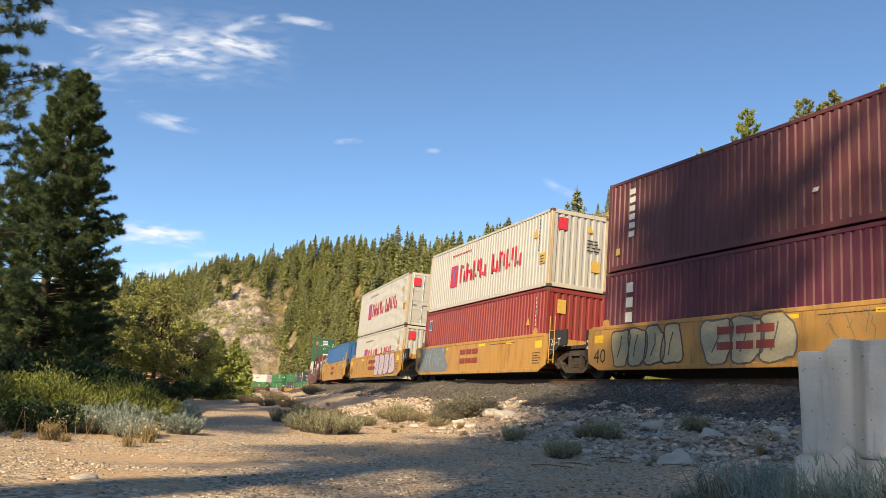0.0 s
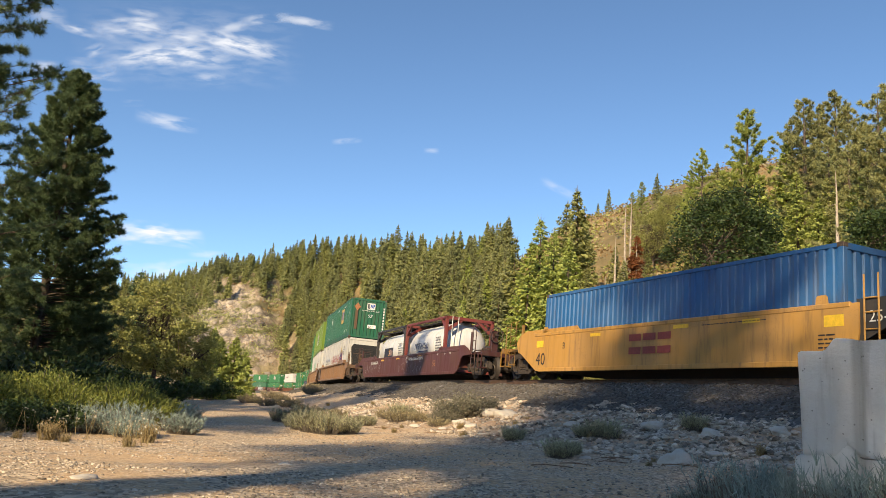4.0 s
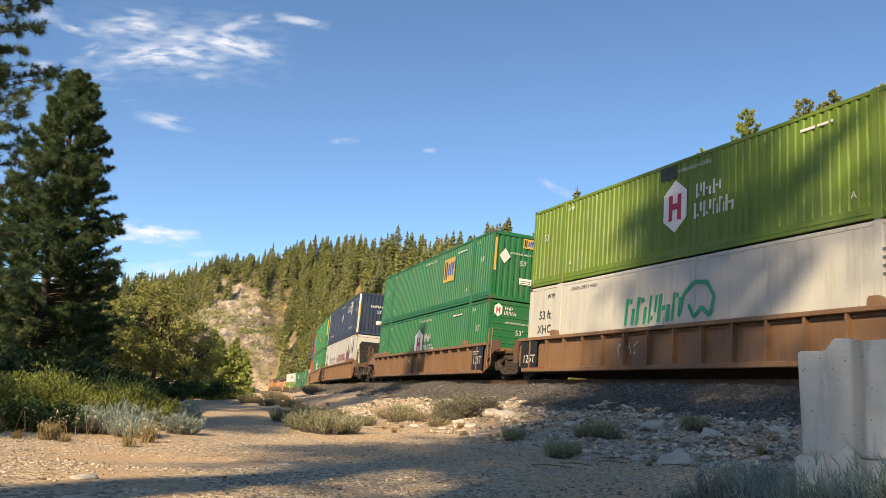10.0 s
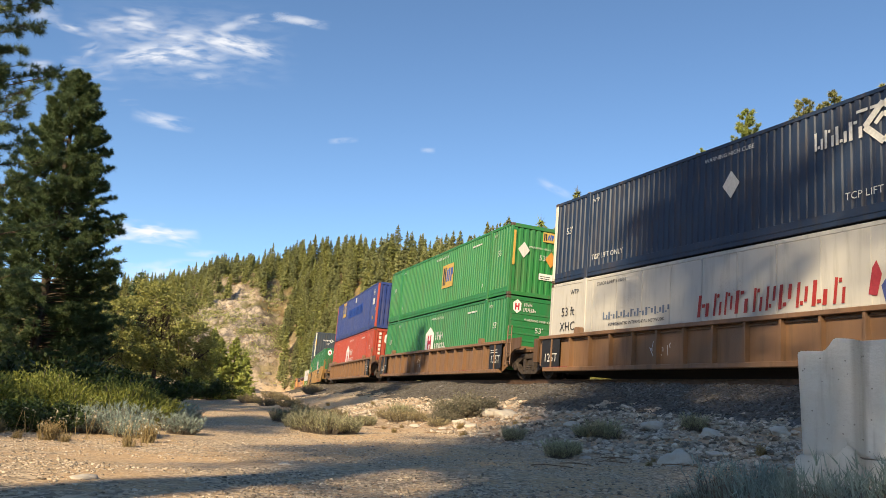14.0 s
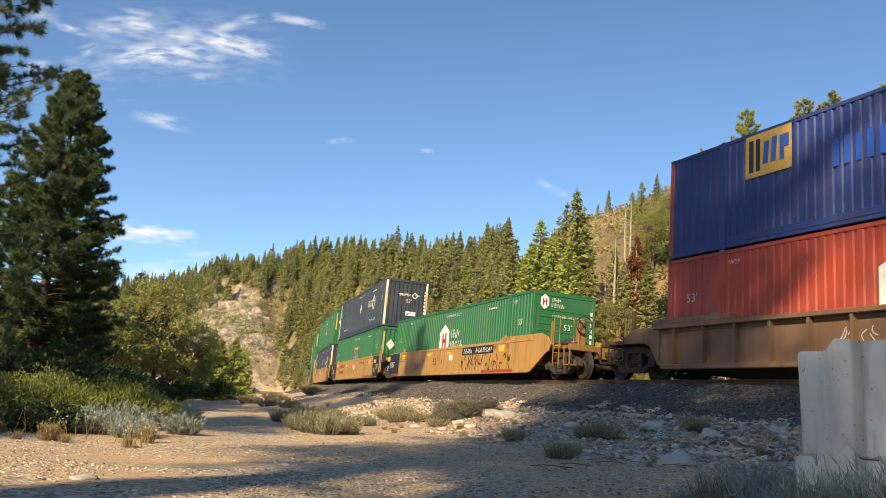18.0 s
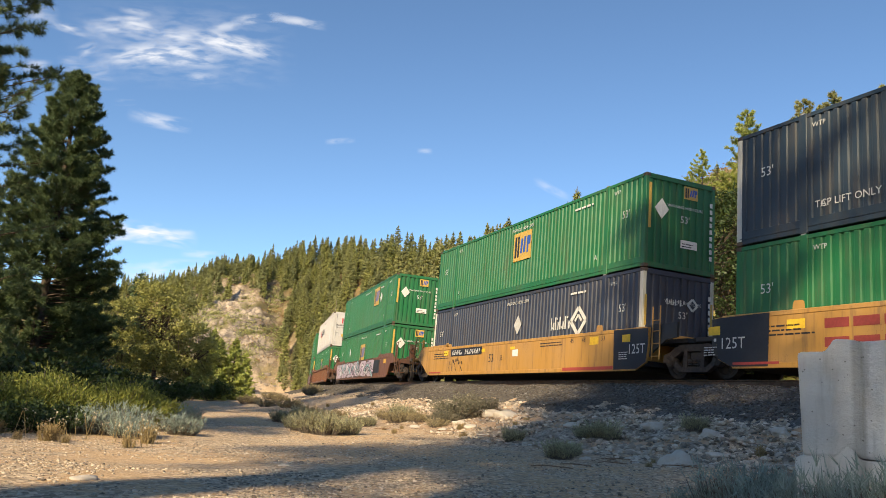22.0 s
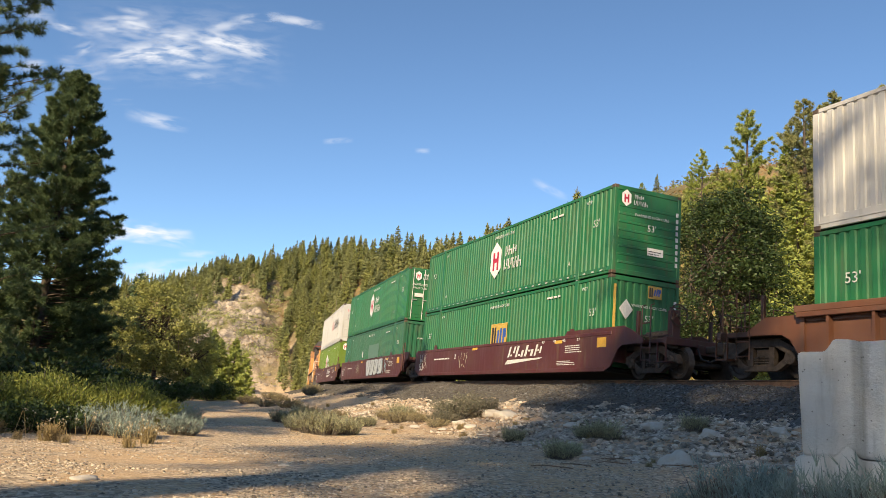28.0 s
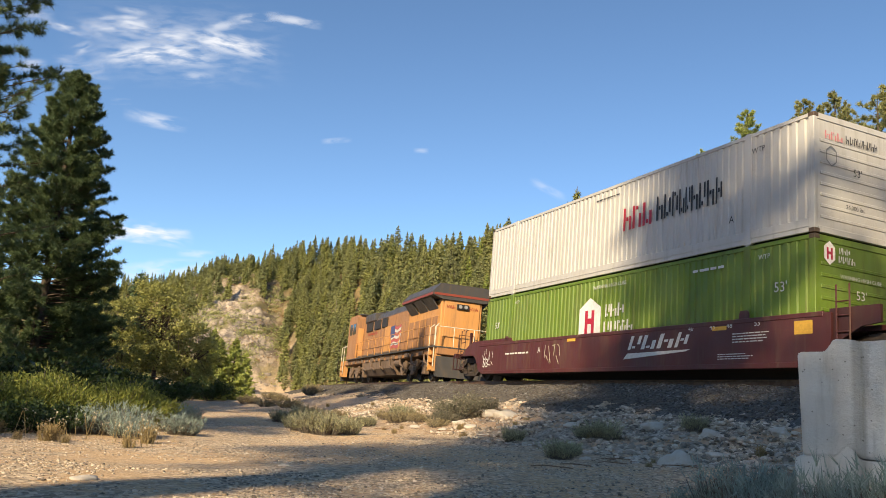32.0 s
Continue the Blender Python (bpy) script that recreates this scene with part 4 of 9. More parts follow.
    write(c, "53'", 0.26, 0.1, 1.62, "front", f, INK)
    write(c, "24,000 lbs", 0.15, 0.0, 0.75, "front", f, INK)
    shapes(c, ribbon(hexagon(-0.75, 1.9, 0.2) + hexagon(-0.75, 1.9, 0.2)[:1], 0.03), "front", f, (0.2, 0.2, 0.2), "emblem")
    box_of[18, 1] = c
    c = hub_box("lime green long container in a maroon well car", LIME, False, -0.7, 1.5, 28)
    box_of[18, 0] = c
    return box_of
# ================= running gear =================
M["truck"] = plain("oily_cast_steel", (0.055, 0.042, 0.034), 0.75, 0.2, 0.45, 7)
# near-black: the shade under the wells is put into the colour
M["under_shade"] = plain("shaded_underside", (0.010, 0.009, 0.008), 0.9, 0, 0.4, 4, 0.3)
M["wheel"] = plain("wheel_steel", (0.055, 0.044, 0.037), 0.6, 0.3, 0.3)
M["tread"] = plain("bright_tread", (0.42, 0.40, 0.38), 0.3, 1.0, 0.15)
M["black_paint"] = paint("black_paint", (0.018, 0.019, 0.022), (0.08, 0.06, 0.045), 0.5, 0.5)
YELLOW, BROWN, OXIDE, OXIDE2, RUST = (0.44, 0.235, 0.048), (0.205, 0.112, 0.056), (0.082, 0.017, 0.016), (0.090, 0.023, 0.019), (0.15, 0.058, 0.027)
RADIUS = 0.48
WHEELS = []


def wheel_mesh():
    bm = bmesh.new()
    for sy in (-1, 1):
        y = sy * 0.72
        lathe(bm, [(y - 0.065, 0.33), (y - 0.065, RADIUS), (y + sy * 0 + 0.0, RADIUS), (y - sy * 0.075, RADIUS + 0.025), (y + 0.065, 0.45), (y + 0.065, 0.36), (y + 0.03, 0.33), (y + 0.03, 0.16), (y + 0.085, 0.12)] if sy > 0 else
              [(y - 0.085, 0.12), (y - 0.03, 0.16), (y - 0.03, 0.33), (y - 0.065, 0.36), (y - 0.065, 0.45), (y + 0.03, RADIUS), (y + 0.075, RADIUS + 0.025), (y + 0.08, 0.33)], "y", 28)
        for k in range(3):                        # cores in the plate show the turning
            a = 2.0944 * k
            lathe(bm, [(y + sy * 0.03, 0.045), (y + sy * 0.045, 0.045)], "y", 8, (0.24 * math.cos(a), 0, 0.24 * math.sin(a)))
    lathe(bm, [(-1.02, 0.09), (1.02, 0.09)], "y", 10)
    me = bpy.data.meshes.new("wheelset")
    bmesh.ops.recalc_face_normals(bm, faces=bm.faces)
    bm.to_mesh(me)
    bm.free()
    me.materials.append(M["wheel"])
    return me


WHEEL_ME = wheel_mesh()


def side_frame_mesh():
    bm = bmesh.new()
    out = [(-1.2, 0.42), (-1.18, 0.66), (-0.95, 0.72), (-0.55, 0.92), (0.55, 0.92), (0.95, 0.72), (1.18, 0.66), (1.2, 0.42), (1.02, 0.40), (0.74, 0.40), (0.48, 0.20), (-0.48, 0.20), (-0.74, 0.40), (-1.02, 0.40)]
    top = [(-1.2, 0.42), (-1.18, 0.66), (-0.95, 0.72), (-0.55, 0.92), (0.55, 0.92), (0.95, 0.72), (1.18, 0.66), (1.2, 0.42), (1.0, 0.5), (0.8, 0.55), (0.45, 0.74), (-0.45, 0.74), (-0.8, 0.55), (-1.0, 0.5)]
    prism(bm, top, "y", -0.07, 0.07)
    prism(bm, [(-1.0, 0.5), (-0.8, 0.55), (-0.45, 0.31), (0.45, 0.31), (0.8, 0.55), (1.0, 0.5), (0.5, 0.18), (-0.5, 0.18)], "y", -0.07, 0.07)
    for x in (-0.32, 0.32):
        box(bm, x - 0.07, x + 0.07, -0.07, 0.07, 0.28, 0.78)
    for x in (-0.17, 0.0, 0.17):                   # coil springs
        for k in range(4):
            lathe(bm, [(0.31 + k * 0.06, 0.075), (0.345 + k * 0.06, 0.075)], "z", 8, (x, 0, 0))
    for x in (-0.89, 0.89):
        lathe(bm, [(-0.13, 0.15), (-0.10, 0.17), (0.06, 0.17)], "y", 12, (x, 0, RADIUS))
        for k in range(3):
            lathe(bm, [(-0.155, 0.02), (-0.13, 0.02)], "y", 6, (x + 0.08 * math.cos(2.1 * k), 0, RADIUS + 0.08 * math.sin(2.1 * k)))
    me = bpy.data.meshes.new("side_frame")
    bmesh.ops.recalc_face_normals(bm, faces=bm.faces)
    bm.to_mesh(me)
    bm.free()
    me.materials.append(M["truck"])
    return me


FRAME_ME = side_frame_mesh()


def truck(car, x, u_car, axles=(-0.89, 0.89)):
    t = part("truck", boxes((-0.2, 0.2, -1.0, 1.0, 0.42, 0.72), (-0.35, 0.35, -0.35, 0.35, 0.6, 0.85), bevel=0.02), M["truck"], car, "", Matrix.Translation((x, 0, 0)))
    for sy in (-1, 1):
        part("side_frame", FRAME_ME, None, t, "", Matrix.Translation((0, sy * 1.0, 0)) @ (Matrix.Identity(4) if sy < 0 else Matrix.Rotation(math.pi, 4, "Z")))
    part("brake_beam", boxes((-0.55, -0.45, -0.8, 0.8, 0.38, 0.46), (0.45, 0.55, -0.8, 0.8, 0.38, 0.46)), M["truck"], t)
    for a in axles:
        w = part("wheelset", WHEEL_ME, None, t, "", Matrix.Translation((a, 0, RADIUS)))
        WHEELS.append((w, a, u_car + x + a))
    return t


# ================= well cars =================
def well_car(u, L, gap, style, col, ends, zt=1.5, label="", number=None):
    """One unit: a deep well between two end platforms. u is its middle, gap how far the next box stands off."""
    car = tagged(new("well_car"), label, "railway wagon", "wagons of the train")
    mat = P(col, amount=0.7, rust=0.6, dirt=(0.13, 0.088, 0.06))
    zb, w, a = 0.24, 1.54 if style == "rib" else 1.45, L / 2
    fr, rr = ends

    def end_profile(e):
        if e == "C" and col != YELLOW:
            return [(a - 0.02, zb), (a + 0.28, zb + 0.12), (a + 0.45, 0.62), (a + 0.62, 0.86), (a + 0.85, 0.97), (a + 1.85, 1.0), (a + 1.85, zt - 0.3), (a + 1.3, zt - 0.02)]
        if e == "C":
            return [(a + 0.15, zb), (a + 1.25, 0.86), (a + 1.45, 0.92), (a + 1.6, zt - 0.28), (a + 1.35, zt - 0.02)]
        return [(a - 0.05, zb), (a + 0.42, zb + 0.2), (a + 0.5, 0.9), (a + 0.5, zt - 0.03)]
    front, rear = end_profile(fr), end_profile(rr)
    prof = front[:]
    if style == "smooth" and fr == "C":
        prof += [(a + 0.9, zt + 0.12), (a - 2.3, zt + 0.14), (a - 2.45, zt)]
    if style == "smooth" and rr == "C":
        prof += [(-a + 2.45, zt), (-a + 2.3, zt + 0.14), (-a - 0.9, zt + 0.12)]
    prof += [(-x, z) for x, z in rear[::-1]]
    inset = 0.0 if style == "smooth" else 0.165
    for sy in (-1, 1):
        y0, y1 = sorted((sy * (w - inset), sy * (w - inset - 0.045)))
        part("side_wall", prism(bmesh.new(), prof, "y", y0, y1), mat, car)
        o0, o1 = sorted((sy * (w - inset - 0.02), sy * (w + 0.015)))
        part("bottom_sill", boxes((-a + 0.05, a - 0.05, o0, o1, zb - 0.03, zb + 0.10), bevel=0.012), mat, car)
        part("top_chord", boxes((-a - 0.3, a + 0.3, o0 - 0.04 * (sy > 0), o1 + 0.04 * (sy < 0), zt - 0.11, zt + 0.004), bevel=0.012), mat, car)
        if style == "rib":
            lip = sorted((sy * (w - inset), sy * (w - inset + 0.05)))
            part("top_lip", boxes((-a - 0.1, a + 0.1, lip[0], lip[1], zt - 0.20, zt - 0.155), bevel=0.01), mat, car)
            n = 15
            rib = None
            for k in range(n):
                x = -a + 0.5 + (L - 1.0) * k / (n - 1)
                bm = prism(bmesh.new(), [(x - 0.034, zb + 0.08), (x + 0.034, zb + 0.08), (x + 0.034, zt - 0.06), (x - 0.034, zt - 0.06)], "y", sy * (w - inset), sy * (w - 0.015))
                if rib is None:
                    rib = part("rib", bm, mat, car)
                    x0 = x
                else:
                    bm.free()
                    part("rib", rib.data, None, car, "", Matrix.Translation((x - x0, 0, 0)))
            for e, sx in ((fr, 1), (rr, -1)):      # raised guide over the well's ends
                if e == "C":
                    x0, x1 = sorted((sx * (a - 2.6), sx * (a + 0.35)))
                    part("top_guide", boxes((x0, x1, o0, o1 - 0.02, zt, zt + 0.15), bevel=0.012), mat, car)
        for x in (-a + 2.0, a - 2.0) if L > 13 else (-a + 0.4, a - 0.4):
            bm = prism(bmesh.new(), [(x - 0.17, zt), (x + 0.17, zt), (x + 0.15, zt + 0.16), (x + 0.10, zt + 0.2), (x - 0.12, zt + 0.2), (x - 0.16, zt + 0.12)], "y", o0 + 0.02, o1 - 0.02)
            part("locking_guide", bm, mat, car)
    part("well_floor", boxes((-a + 0.1, a - 0.1, -w + 0.15, w - 0.15, zb - 0.02, zb + 0.08)), M["under_shade"], car)
    for e, sx in ((fr, 1), (rr, -1)):
        m = None if sx > 0 else Matrix.Rotation(math.pi, 4, "Z")
        grimy = P(tuple(c_ * 0.55 for c_ in col), amount=0.85, rust=0.6, dirt=(0.06, 0.042, 0.03))
        black = M["black_paint"] if style == "smooth" and col == YELLOW else grimy
        part("end_bulkhead", boxes((a + 0.18, a + 0.3, -w + 0.12, w - 0.12, 0.5, zt - 0.12)), mat, car, "", m)
        if e == "C":
            pl = part("end_platform", boxes((a + 0.25, a + 2.75, -1.2, 1.2, 1.0, 1.12), (a + 0.3, a + 2.9, -0.35, 0.35, 0.72, 1.0), (a + 2.7, a + 2.85, -1.4, 1.4, 0.92, 1.12), bevel=0.01), grimy, car, "", m)
            part("coupler", boxes((a + 2.85, a + 3.45, -0.11, 0.11, 0.78, 0.98), (a + 3.4, a + 3.72, -0.2, 0.14, 0.7, 1.05), bevel=0.03), M["truck"], pl)
            for sy in (-1, 1):
                bm = bmesh.new()
                for x in (a + 1.75, a + 2.15):
                    tube(bm, [(x, sy * 1.42, 0.42), (x, sy * 1.42, 2.05), (x, sy * 1.3, 2.1)], 0.02)
                for z in (0.5, 0.85, 1.2, 1.55):
                    tube(bm, [(a + 1.75, sy * 1.42, z), (a + 2.15, sy * 1.42, z)], 0.018)
                part("ladder", bm, grimy, pl)
                bm = tube(bmesh.new(), [(a + 2.78, sy * 0.5, 1.1), (a + 2.78, sy * 0.5, 1.95), (a + 2.78, sy * 1.25, 1.95), (a + 2.78, sy * 1.25, 1.1)], 0.02)
                part("handrail", bm, grimy, pl)
                part("step", boxes((a + 2.45, a + 2.85, min(sy * 1.15, sy * 1.42), max(sy * 1.15, sy * 1.42), 0.42, 0.46), (a + 2.45, a + 2.48, min(sy * 1.38, sy * 1.42), max(sy * 1.38, sy * 1.42), 0.42, 1.0), (a + 2.82, a + 2.85, min(sy * 1.38, sy * 1.42), max(sy * 1.38, sy * 1.42), 0.42, 1.0)), grimy, pl)
                part("end_post", boxes((a + 1.38, a + 1.47, min(sy * 1.26, sy * 1.36), max(sy * 1.26, sy * 1.36), 1.1, 1.95), bevel=0.01), grimy, pl)
            if sx > 0:
                ring = [(a + 2.33, -0.6 + 0.3 * math.cos(0.3142 * k_), 1.85 + 0.3 * math.sin(0.3142 * k_)) for k_ in range(21)]
                bm = tube(bmesh.new(), ring, 0.022)
                for k_ in range(5):
                    tube(bm, [(a + 2.30, -0.6, 1.85), ring[k_ * 4]], 0.014)
                tube(bm, [(a + 2.25, -0.6, 1.85), (a + 2.36, -0.6, 1.85)], 0.05)
                part("brake_wheel", bm, M["truck"], pl)
                part("brake_stand", boxes((a + 2.02, a + 2.25, -0.75, -0.45, 1.12, 2.0), (a + 1.95, a + 2.1, -0.9, -0.3, 1.12, 1.3), bevel=0.03), grimy, pl)
                part("air_cylinder", lathe(bmesh.new(), [(a + 0.6, 0.05), (a + 0.65, 0.17), (a + 1.5, 0.17), (a + 1.55, 0.05)], "x", 12, (0, -0.35, 1.32)), M["truck"], pl)
                part("brake_rod", tube(bmesh.new(), [(a + 0.4, -0.95, 0.95), (a + 1.2, -1.05, 1.22), (a + 2.6, -1.0, 1.2)], 0.025), M["truck"], pl)
                part("brake_hose", tube(bmesh.new(), [(a + 2.85, -0.35, 0.9), (a + 3.1, -0.42, 0.6), (a + 3.4, -0.36, 0.5), (a + 3.7, -0.3, 0.62)], 0.03), M["black_plastic"], pl)
            part("underframe_shade", boxes((a + 0.3, a + 2.7, -0.9, 0.9, 0.86, 0.99)), M["truck"], pl)
            truck(car, sx * (a + 1.72), u)
        else:
            g = gap / 2
            pl = part("end_platform", boxes((a + 0.28, a + g - 0.04, -1.05, 1.05, 0.98, 1.1), (a + 0.3, a + g - 0.02, -0.4, 0.4, 0.62, 0.98), bevel=0.01), black, car, "", m)
            for sy in (-1, 1):
                pr = [(a + 0.42, 0.6), (a + 0.62, 0.74), (a + g - 0.5, 1.05), (a + g - 0.06, 1.1), (a + g - 0.06, zt + 0.05), (a + 0.42, zt + 0.05)]
                if sx > 0:
                    part("end_plate", prism(bmesh.new(), pr, "y", sy * (w - 0.05), sy * (w - 0.12)), black, pl)
                bm = bmesh.new()
                for x in (a + 0.62, a + 0.95):
                    tube(bm, [(x, sy * (w - 0.02), 0.5), (x, sy * (w - 0.02), zt + 0.55)], 0.02)
                for z in (0.6, 0.95, 1.3, 1.6):
                    tube(bm, [(a + 0.62, sy * (w - 0.02), z), (a + 0.95, sy * (w - 0.02), z)], 0.016)
                if sx < 0:
                    part("end_plate", boxes((a + 0.42, a + 0.7, min(sy * (w - 0.05), sy * (w - 0.12)), max(sy * (w - 0.05), sy * (w - 0.12)), 0.55, zt - 0.05)), black, pl)
                else:
                    part("ladder", bm, mat, pl)
                    bm = None
                if bm:
                    bm.free()
            part("hose", tube(bmesh.new(), [(a + 0.5, -0.7, 1.2), (a + g * 0.6, -0.9, 0.95), (a + g, -0.7, 1.15)], 0.03), M["black_plastic"], pl)
            if sx < 0 or u > -20:
                truck(car, sx * (a + g), u)
    return car


def tank_container(label, frame_col, seed):
    """A white pressure vessel lying in an open frame of steel beams."""
    c = tagged(new("tank_container"), label, "tank container", "containers on the train")
    fm, h, w, H = P(frame_col, rust=0.5), 3.03, 1.22, 2.59
    bm = lathe(bmesh.new(), [(-2.86, 0.05), (-2.85, 0.35), (-2.78, 0.68), (-2.62, 0.95), (-2.42, 1.10), (-2.3, 1.13), (2.3, 1.13), (2.42, 1.10), (2.62, 0.95), (2.78, 0.68), (2.85, 0.35), (2.86, 0.05)], "x", 40, (0, 0, 1.32))
    for f in bm.faces:
        f.smooth = True
    tank = part("tank", bm, P((0.58, 0.575, 0.56), amount=0.25, rust=0.1, rough=0.28), c, "white insulated tank shell")
    for x in (-1.4, 0.0, 1.4):
        part("band", lathe(bmesh.new(), [(x - 0.03, 1.0), (x - 0.03, 1.138), (x + 0.03, 1.138), (x + 0.03, 1.0)], "x", 40, (0, 0, 1.32)), P((0.6, 0.6, 0.58)), tank)
    for sx in (-1, 1):
        x0, x1 = sorted((sx * h, sx * (h - 0.16)))
        for sy in (-1, 1):
            y0, y1 = sorted((sy * w, sy * (w - 0.15)))
            part("corner_post", boxes((x0, x1, y0, y1, 0, H), bevel=0.012), fm, c)
            b = prism(bmesh.new(), [(sy * (w - 0.1), H - 0.75), (sy * (w - 0.1), H - 0.55), (sy * (w - 0.75), H - 0.1), (sy * (w - 0.95), H - 0.1)], "x", sx * (h - 0.03), sx * (h - 0.13))
            part("diagonal_brace", b, fm, c)
            b = prism(bmesh.new(), [(sx * (h - 0.15), H - 0.6), (sx * (h - 0.15), H - 0.42), (sx * (h - 0.62), H - 0.1), (sx * (h - 0.8), H - 0.1)], "y", sy * w - sy * 0.02, sy * w - sy * 0.12)
            part("corner_gusset", b, fm, c)
        part("end_beam", boxes((x0, x1, -w, w, H - 0.15, H), bevel=0.01), fm, c)
        part("end_beam", boxes((x0, x1, -w, w, 0.0, 0.18), bevel=0.01), fm, c)
    for sy in (-1, 1):
        y0, y1 = sorted((sy * w, sy * (w - 0.11)))
        part("top_beam", boxes((-h, h, y0, y1, H - 0.12, H - 0.01), bevel=0.01), fm, c)
        part("bottom_beam", boxes((-h, h, y0, y1, 0.0, 0.15), bevel=0.01), fm, c)
    walkway = part("walkway", boxes((-h + 0.1, h - 0.1, -0.55, 0.55, H - 0.06, H - 0.02), *[(x - 0.03, x + 0.03, -w, w, H - 0.1, H - 0.06) for x in (-2, -1, 0, 1, 2)]), M["steel_dark"], c)
    part("manlid", lathe(bmesh.new(), [(2.45, 0.28), (2.56, 0.28), (2.58, 0.2)], "z", 16), M["galvanised"], tank)
    part("ladder", tube(tube(bmesh.new(), [(h + 0.02, -0.9, 0.2), (h + 0.02, -0.9, H)], 0.02), [(h + 0.02, -0.6, 0.2), (h + 0.02, -0.6, H)], 0.02), M["galvanised"], c)
    return c


# ================= locomotive =================
def locomotive():
    c = tagged(new("locomotive"), "dusty yellow diesel locomotive with grey roof pushing the train", "locomotive")
    yel = paint("engine_yellow", (0.56, 0.27, 0.075), (0.26, 0.15, 0.08), 0.6, 0.6, 0.5)
    dusty = paint("dusty_engine_yellow", (0.36, 0.175, 0.07), (0.17, 0.105, 0.065), 0.9, 0.7, 0.6)
    soil = paint("dusty_underframe", (0.16, 0.105, 0.068), (0.06, 0.045, 0.034), 0.8, 0.85, 0.3)
    grey = P((0.055, 0.052, 0.05), amount=0.7)
    red = flat_paint((0.24, 0.05, 0.03))
    dark, trk = M["steel_dark"], soil
    part("frame", boxes((-11.0, 11.0, -1.35, 1.35, 1.18, 1.5), bevel=0.03), dusty, c)
    part("walkway", boxes((-9.0, 11.0, -1.52, 1.52, 1.5, 1.56)), grey, c)
    for k in range(14):
        part("frame_fitting", boxes((-8.6 + k * 1.3, -8.1 + k * 1.3 + 0.2 * (k % 3), -1.42, -1.35, 1.2, 1.36 + 0.05 * (k % 2)), bevel=0.01), soil, c)
    # long hood, engine room then cooling section
    hood = part("hood", boxes((-6.4, 4.6, -0.98, 0.98, 1.5, 3.98), bevel=0.05), dusty, c)
    part("hood_roof", prism(bmesh.new(), [(-0.99, 3.9), (0.99, 3.9), (0.8, 4.3), (-0.8, 4.3)], "x", -6.4, 4.6), grey, hood)
    for k in range(16):
        x = -5.9 + k * 0.66
        for sy in (-1, 1):
            part("hood_door", boxes((x, x + 0.6, min(sy * 0.975, sy * 1.0), max(sy * 0.975, sy * 1.0), 1.75, 3.25 if k > 3 else 2.9), bevel=0.008), dusty, hood)
    for x, l in ((-5.6, 1.6), (-3.4, 1.5), (-1.4, 1.2)):
        for sy in (-1, 1):
            s = part("intake_screen", boxes((x, x + l, min(sy * 0.97, sy * 1.06), max(sy * 0.97, sy * 1.06), 3.3, 3.86), bevel=0.01), dark, hood)
    for k in range(9):
        part("roof_fitting", boxes((-6.0 + k * 1.15, -5.55 + k * 1.15 + 0.1 * (k % 3), -0.62, -0.5, 4.12, 4.40 + 0.07 * (k % 2)), bevel=0.02), grey, hood)
    for sy in (-1, 1):
        part("hood_panel", boxes((-0.6, 0.65, min(sy * 1.0, sy * 1.03), max(sy * 1.0, sy * 1.03), 1.62, 3.3), bevel=0.01), yel, hood)
        part("cable_duct", tube(bmesh.new(), [(-6.2, sy * 1.3, 1.66), (4.4, sy * 1.3, 1.66)], 0.07, 8), soil, hood)
        for k in range(7):
            part("underframe_pipe", tube(bmesh.new(), [(-4.0 + k * 2.2, sy * 1.4, 1.2), (-3.7 + k * 2.2, sy * 1.44, 0.85), (-3.1 + k * 2.2, sy * 1.4, 0.7)], 0.05, 6), soil, c)
    part("exhaust_stack", boxes((-1.0, -0.1, -0.3, 0.3, 4.28, 4.5), bevel=0.03), dark, hood)
    part("dynamic_brake_box", boxes((-5.9, -3.2, -1.1, 1.1, 3.9, 4.42), bevel=0.05), grey, hood)
    rad = part("radiator_section", boxes((4.6, 10.2, -1.05, 1.05, 1.5, 3.95), bevel=0.06), yel, c)
    prof = [(-1.56, 4.02), (-1.56, 4.2), (-1.2, 4.62), (1.2, 4.62), (1.56, 4.2), (1.56, 4.02), (1.06, 3.86), (-1.06, 3.86)]
    part("radiator_wing", prism(bmesh.new(), prof, "x", 4.9, 10.35), grey, rad, "grey overhanging radiator roof")
    for sy in (-1, 1):
        part("wing_stripe", boxes((4.9, 10.33, min(sy * 1.555, sy * 1.575), max(sy * 1.555, sy * 1.575), 4.03, 4.14)), red, rad)
        for x in (5.1, 6.8, 8.4):
            part("radiator_screen", prism(bmesh.new(), [(sy * 1.05, 3.5), (sy * 1.07, 3.45), (sy * 1.5, 3.98), (sy * 1.4, 4.0)], "x", x, x + 1.35), grey, rad)
        for k in range(5):
            part("hood_door", boxes((4.9 + k * 1.02, 5.75 + k * 1.02, min(sy * 1.045, sy * 1.07), max(sy * 1.045, sy * 1.07), 1.7, 3.1), bevel=0.008), dusty, rad)
    part("wing_stripe", boxes((10.34, 10.37, -1.5, 1.5, 4.03, 4.14)), red, rad)
    part("end_face", boxes((10.18, 10.26, -0.9, 0.9, 1.6, 3.85), bevel=0.02), yel, rad)
    hl = part("headlight", boxes((10.24, 10.36, -0.3, 0.3, 3.45, 3.7), bevel=0.02), dark, rad)
    for y in (-0.14, 0.14):
        part("lamp_lens", lathe(bmesh.new(), [(10.36, 0.09), (10.375, 0.085)], "x", 14, (0, y, 3.58)), M["galvanised"], hl)
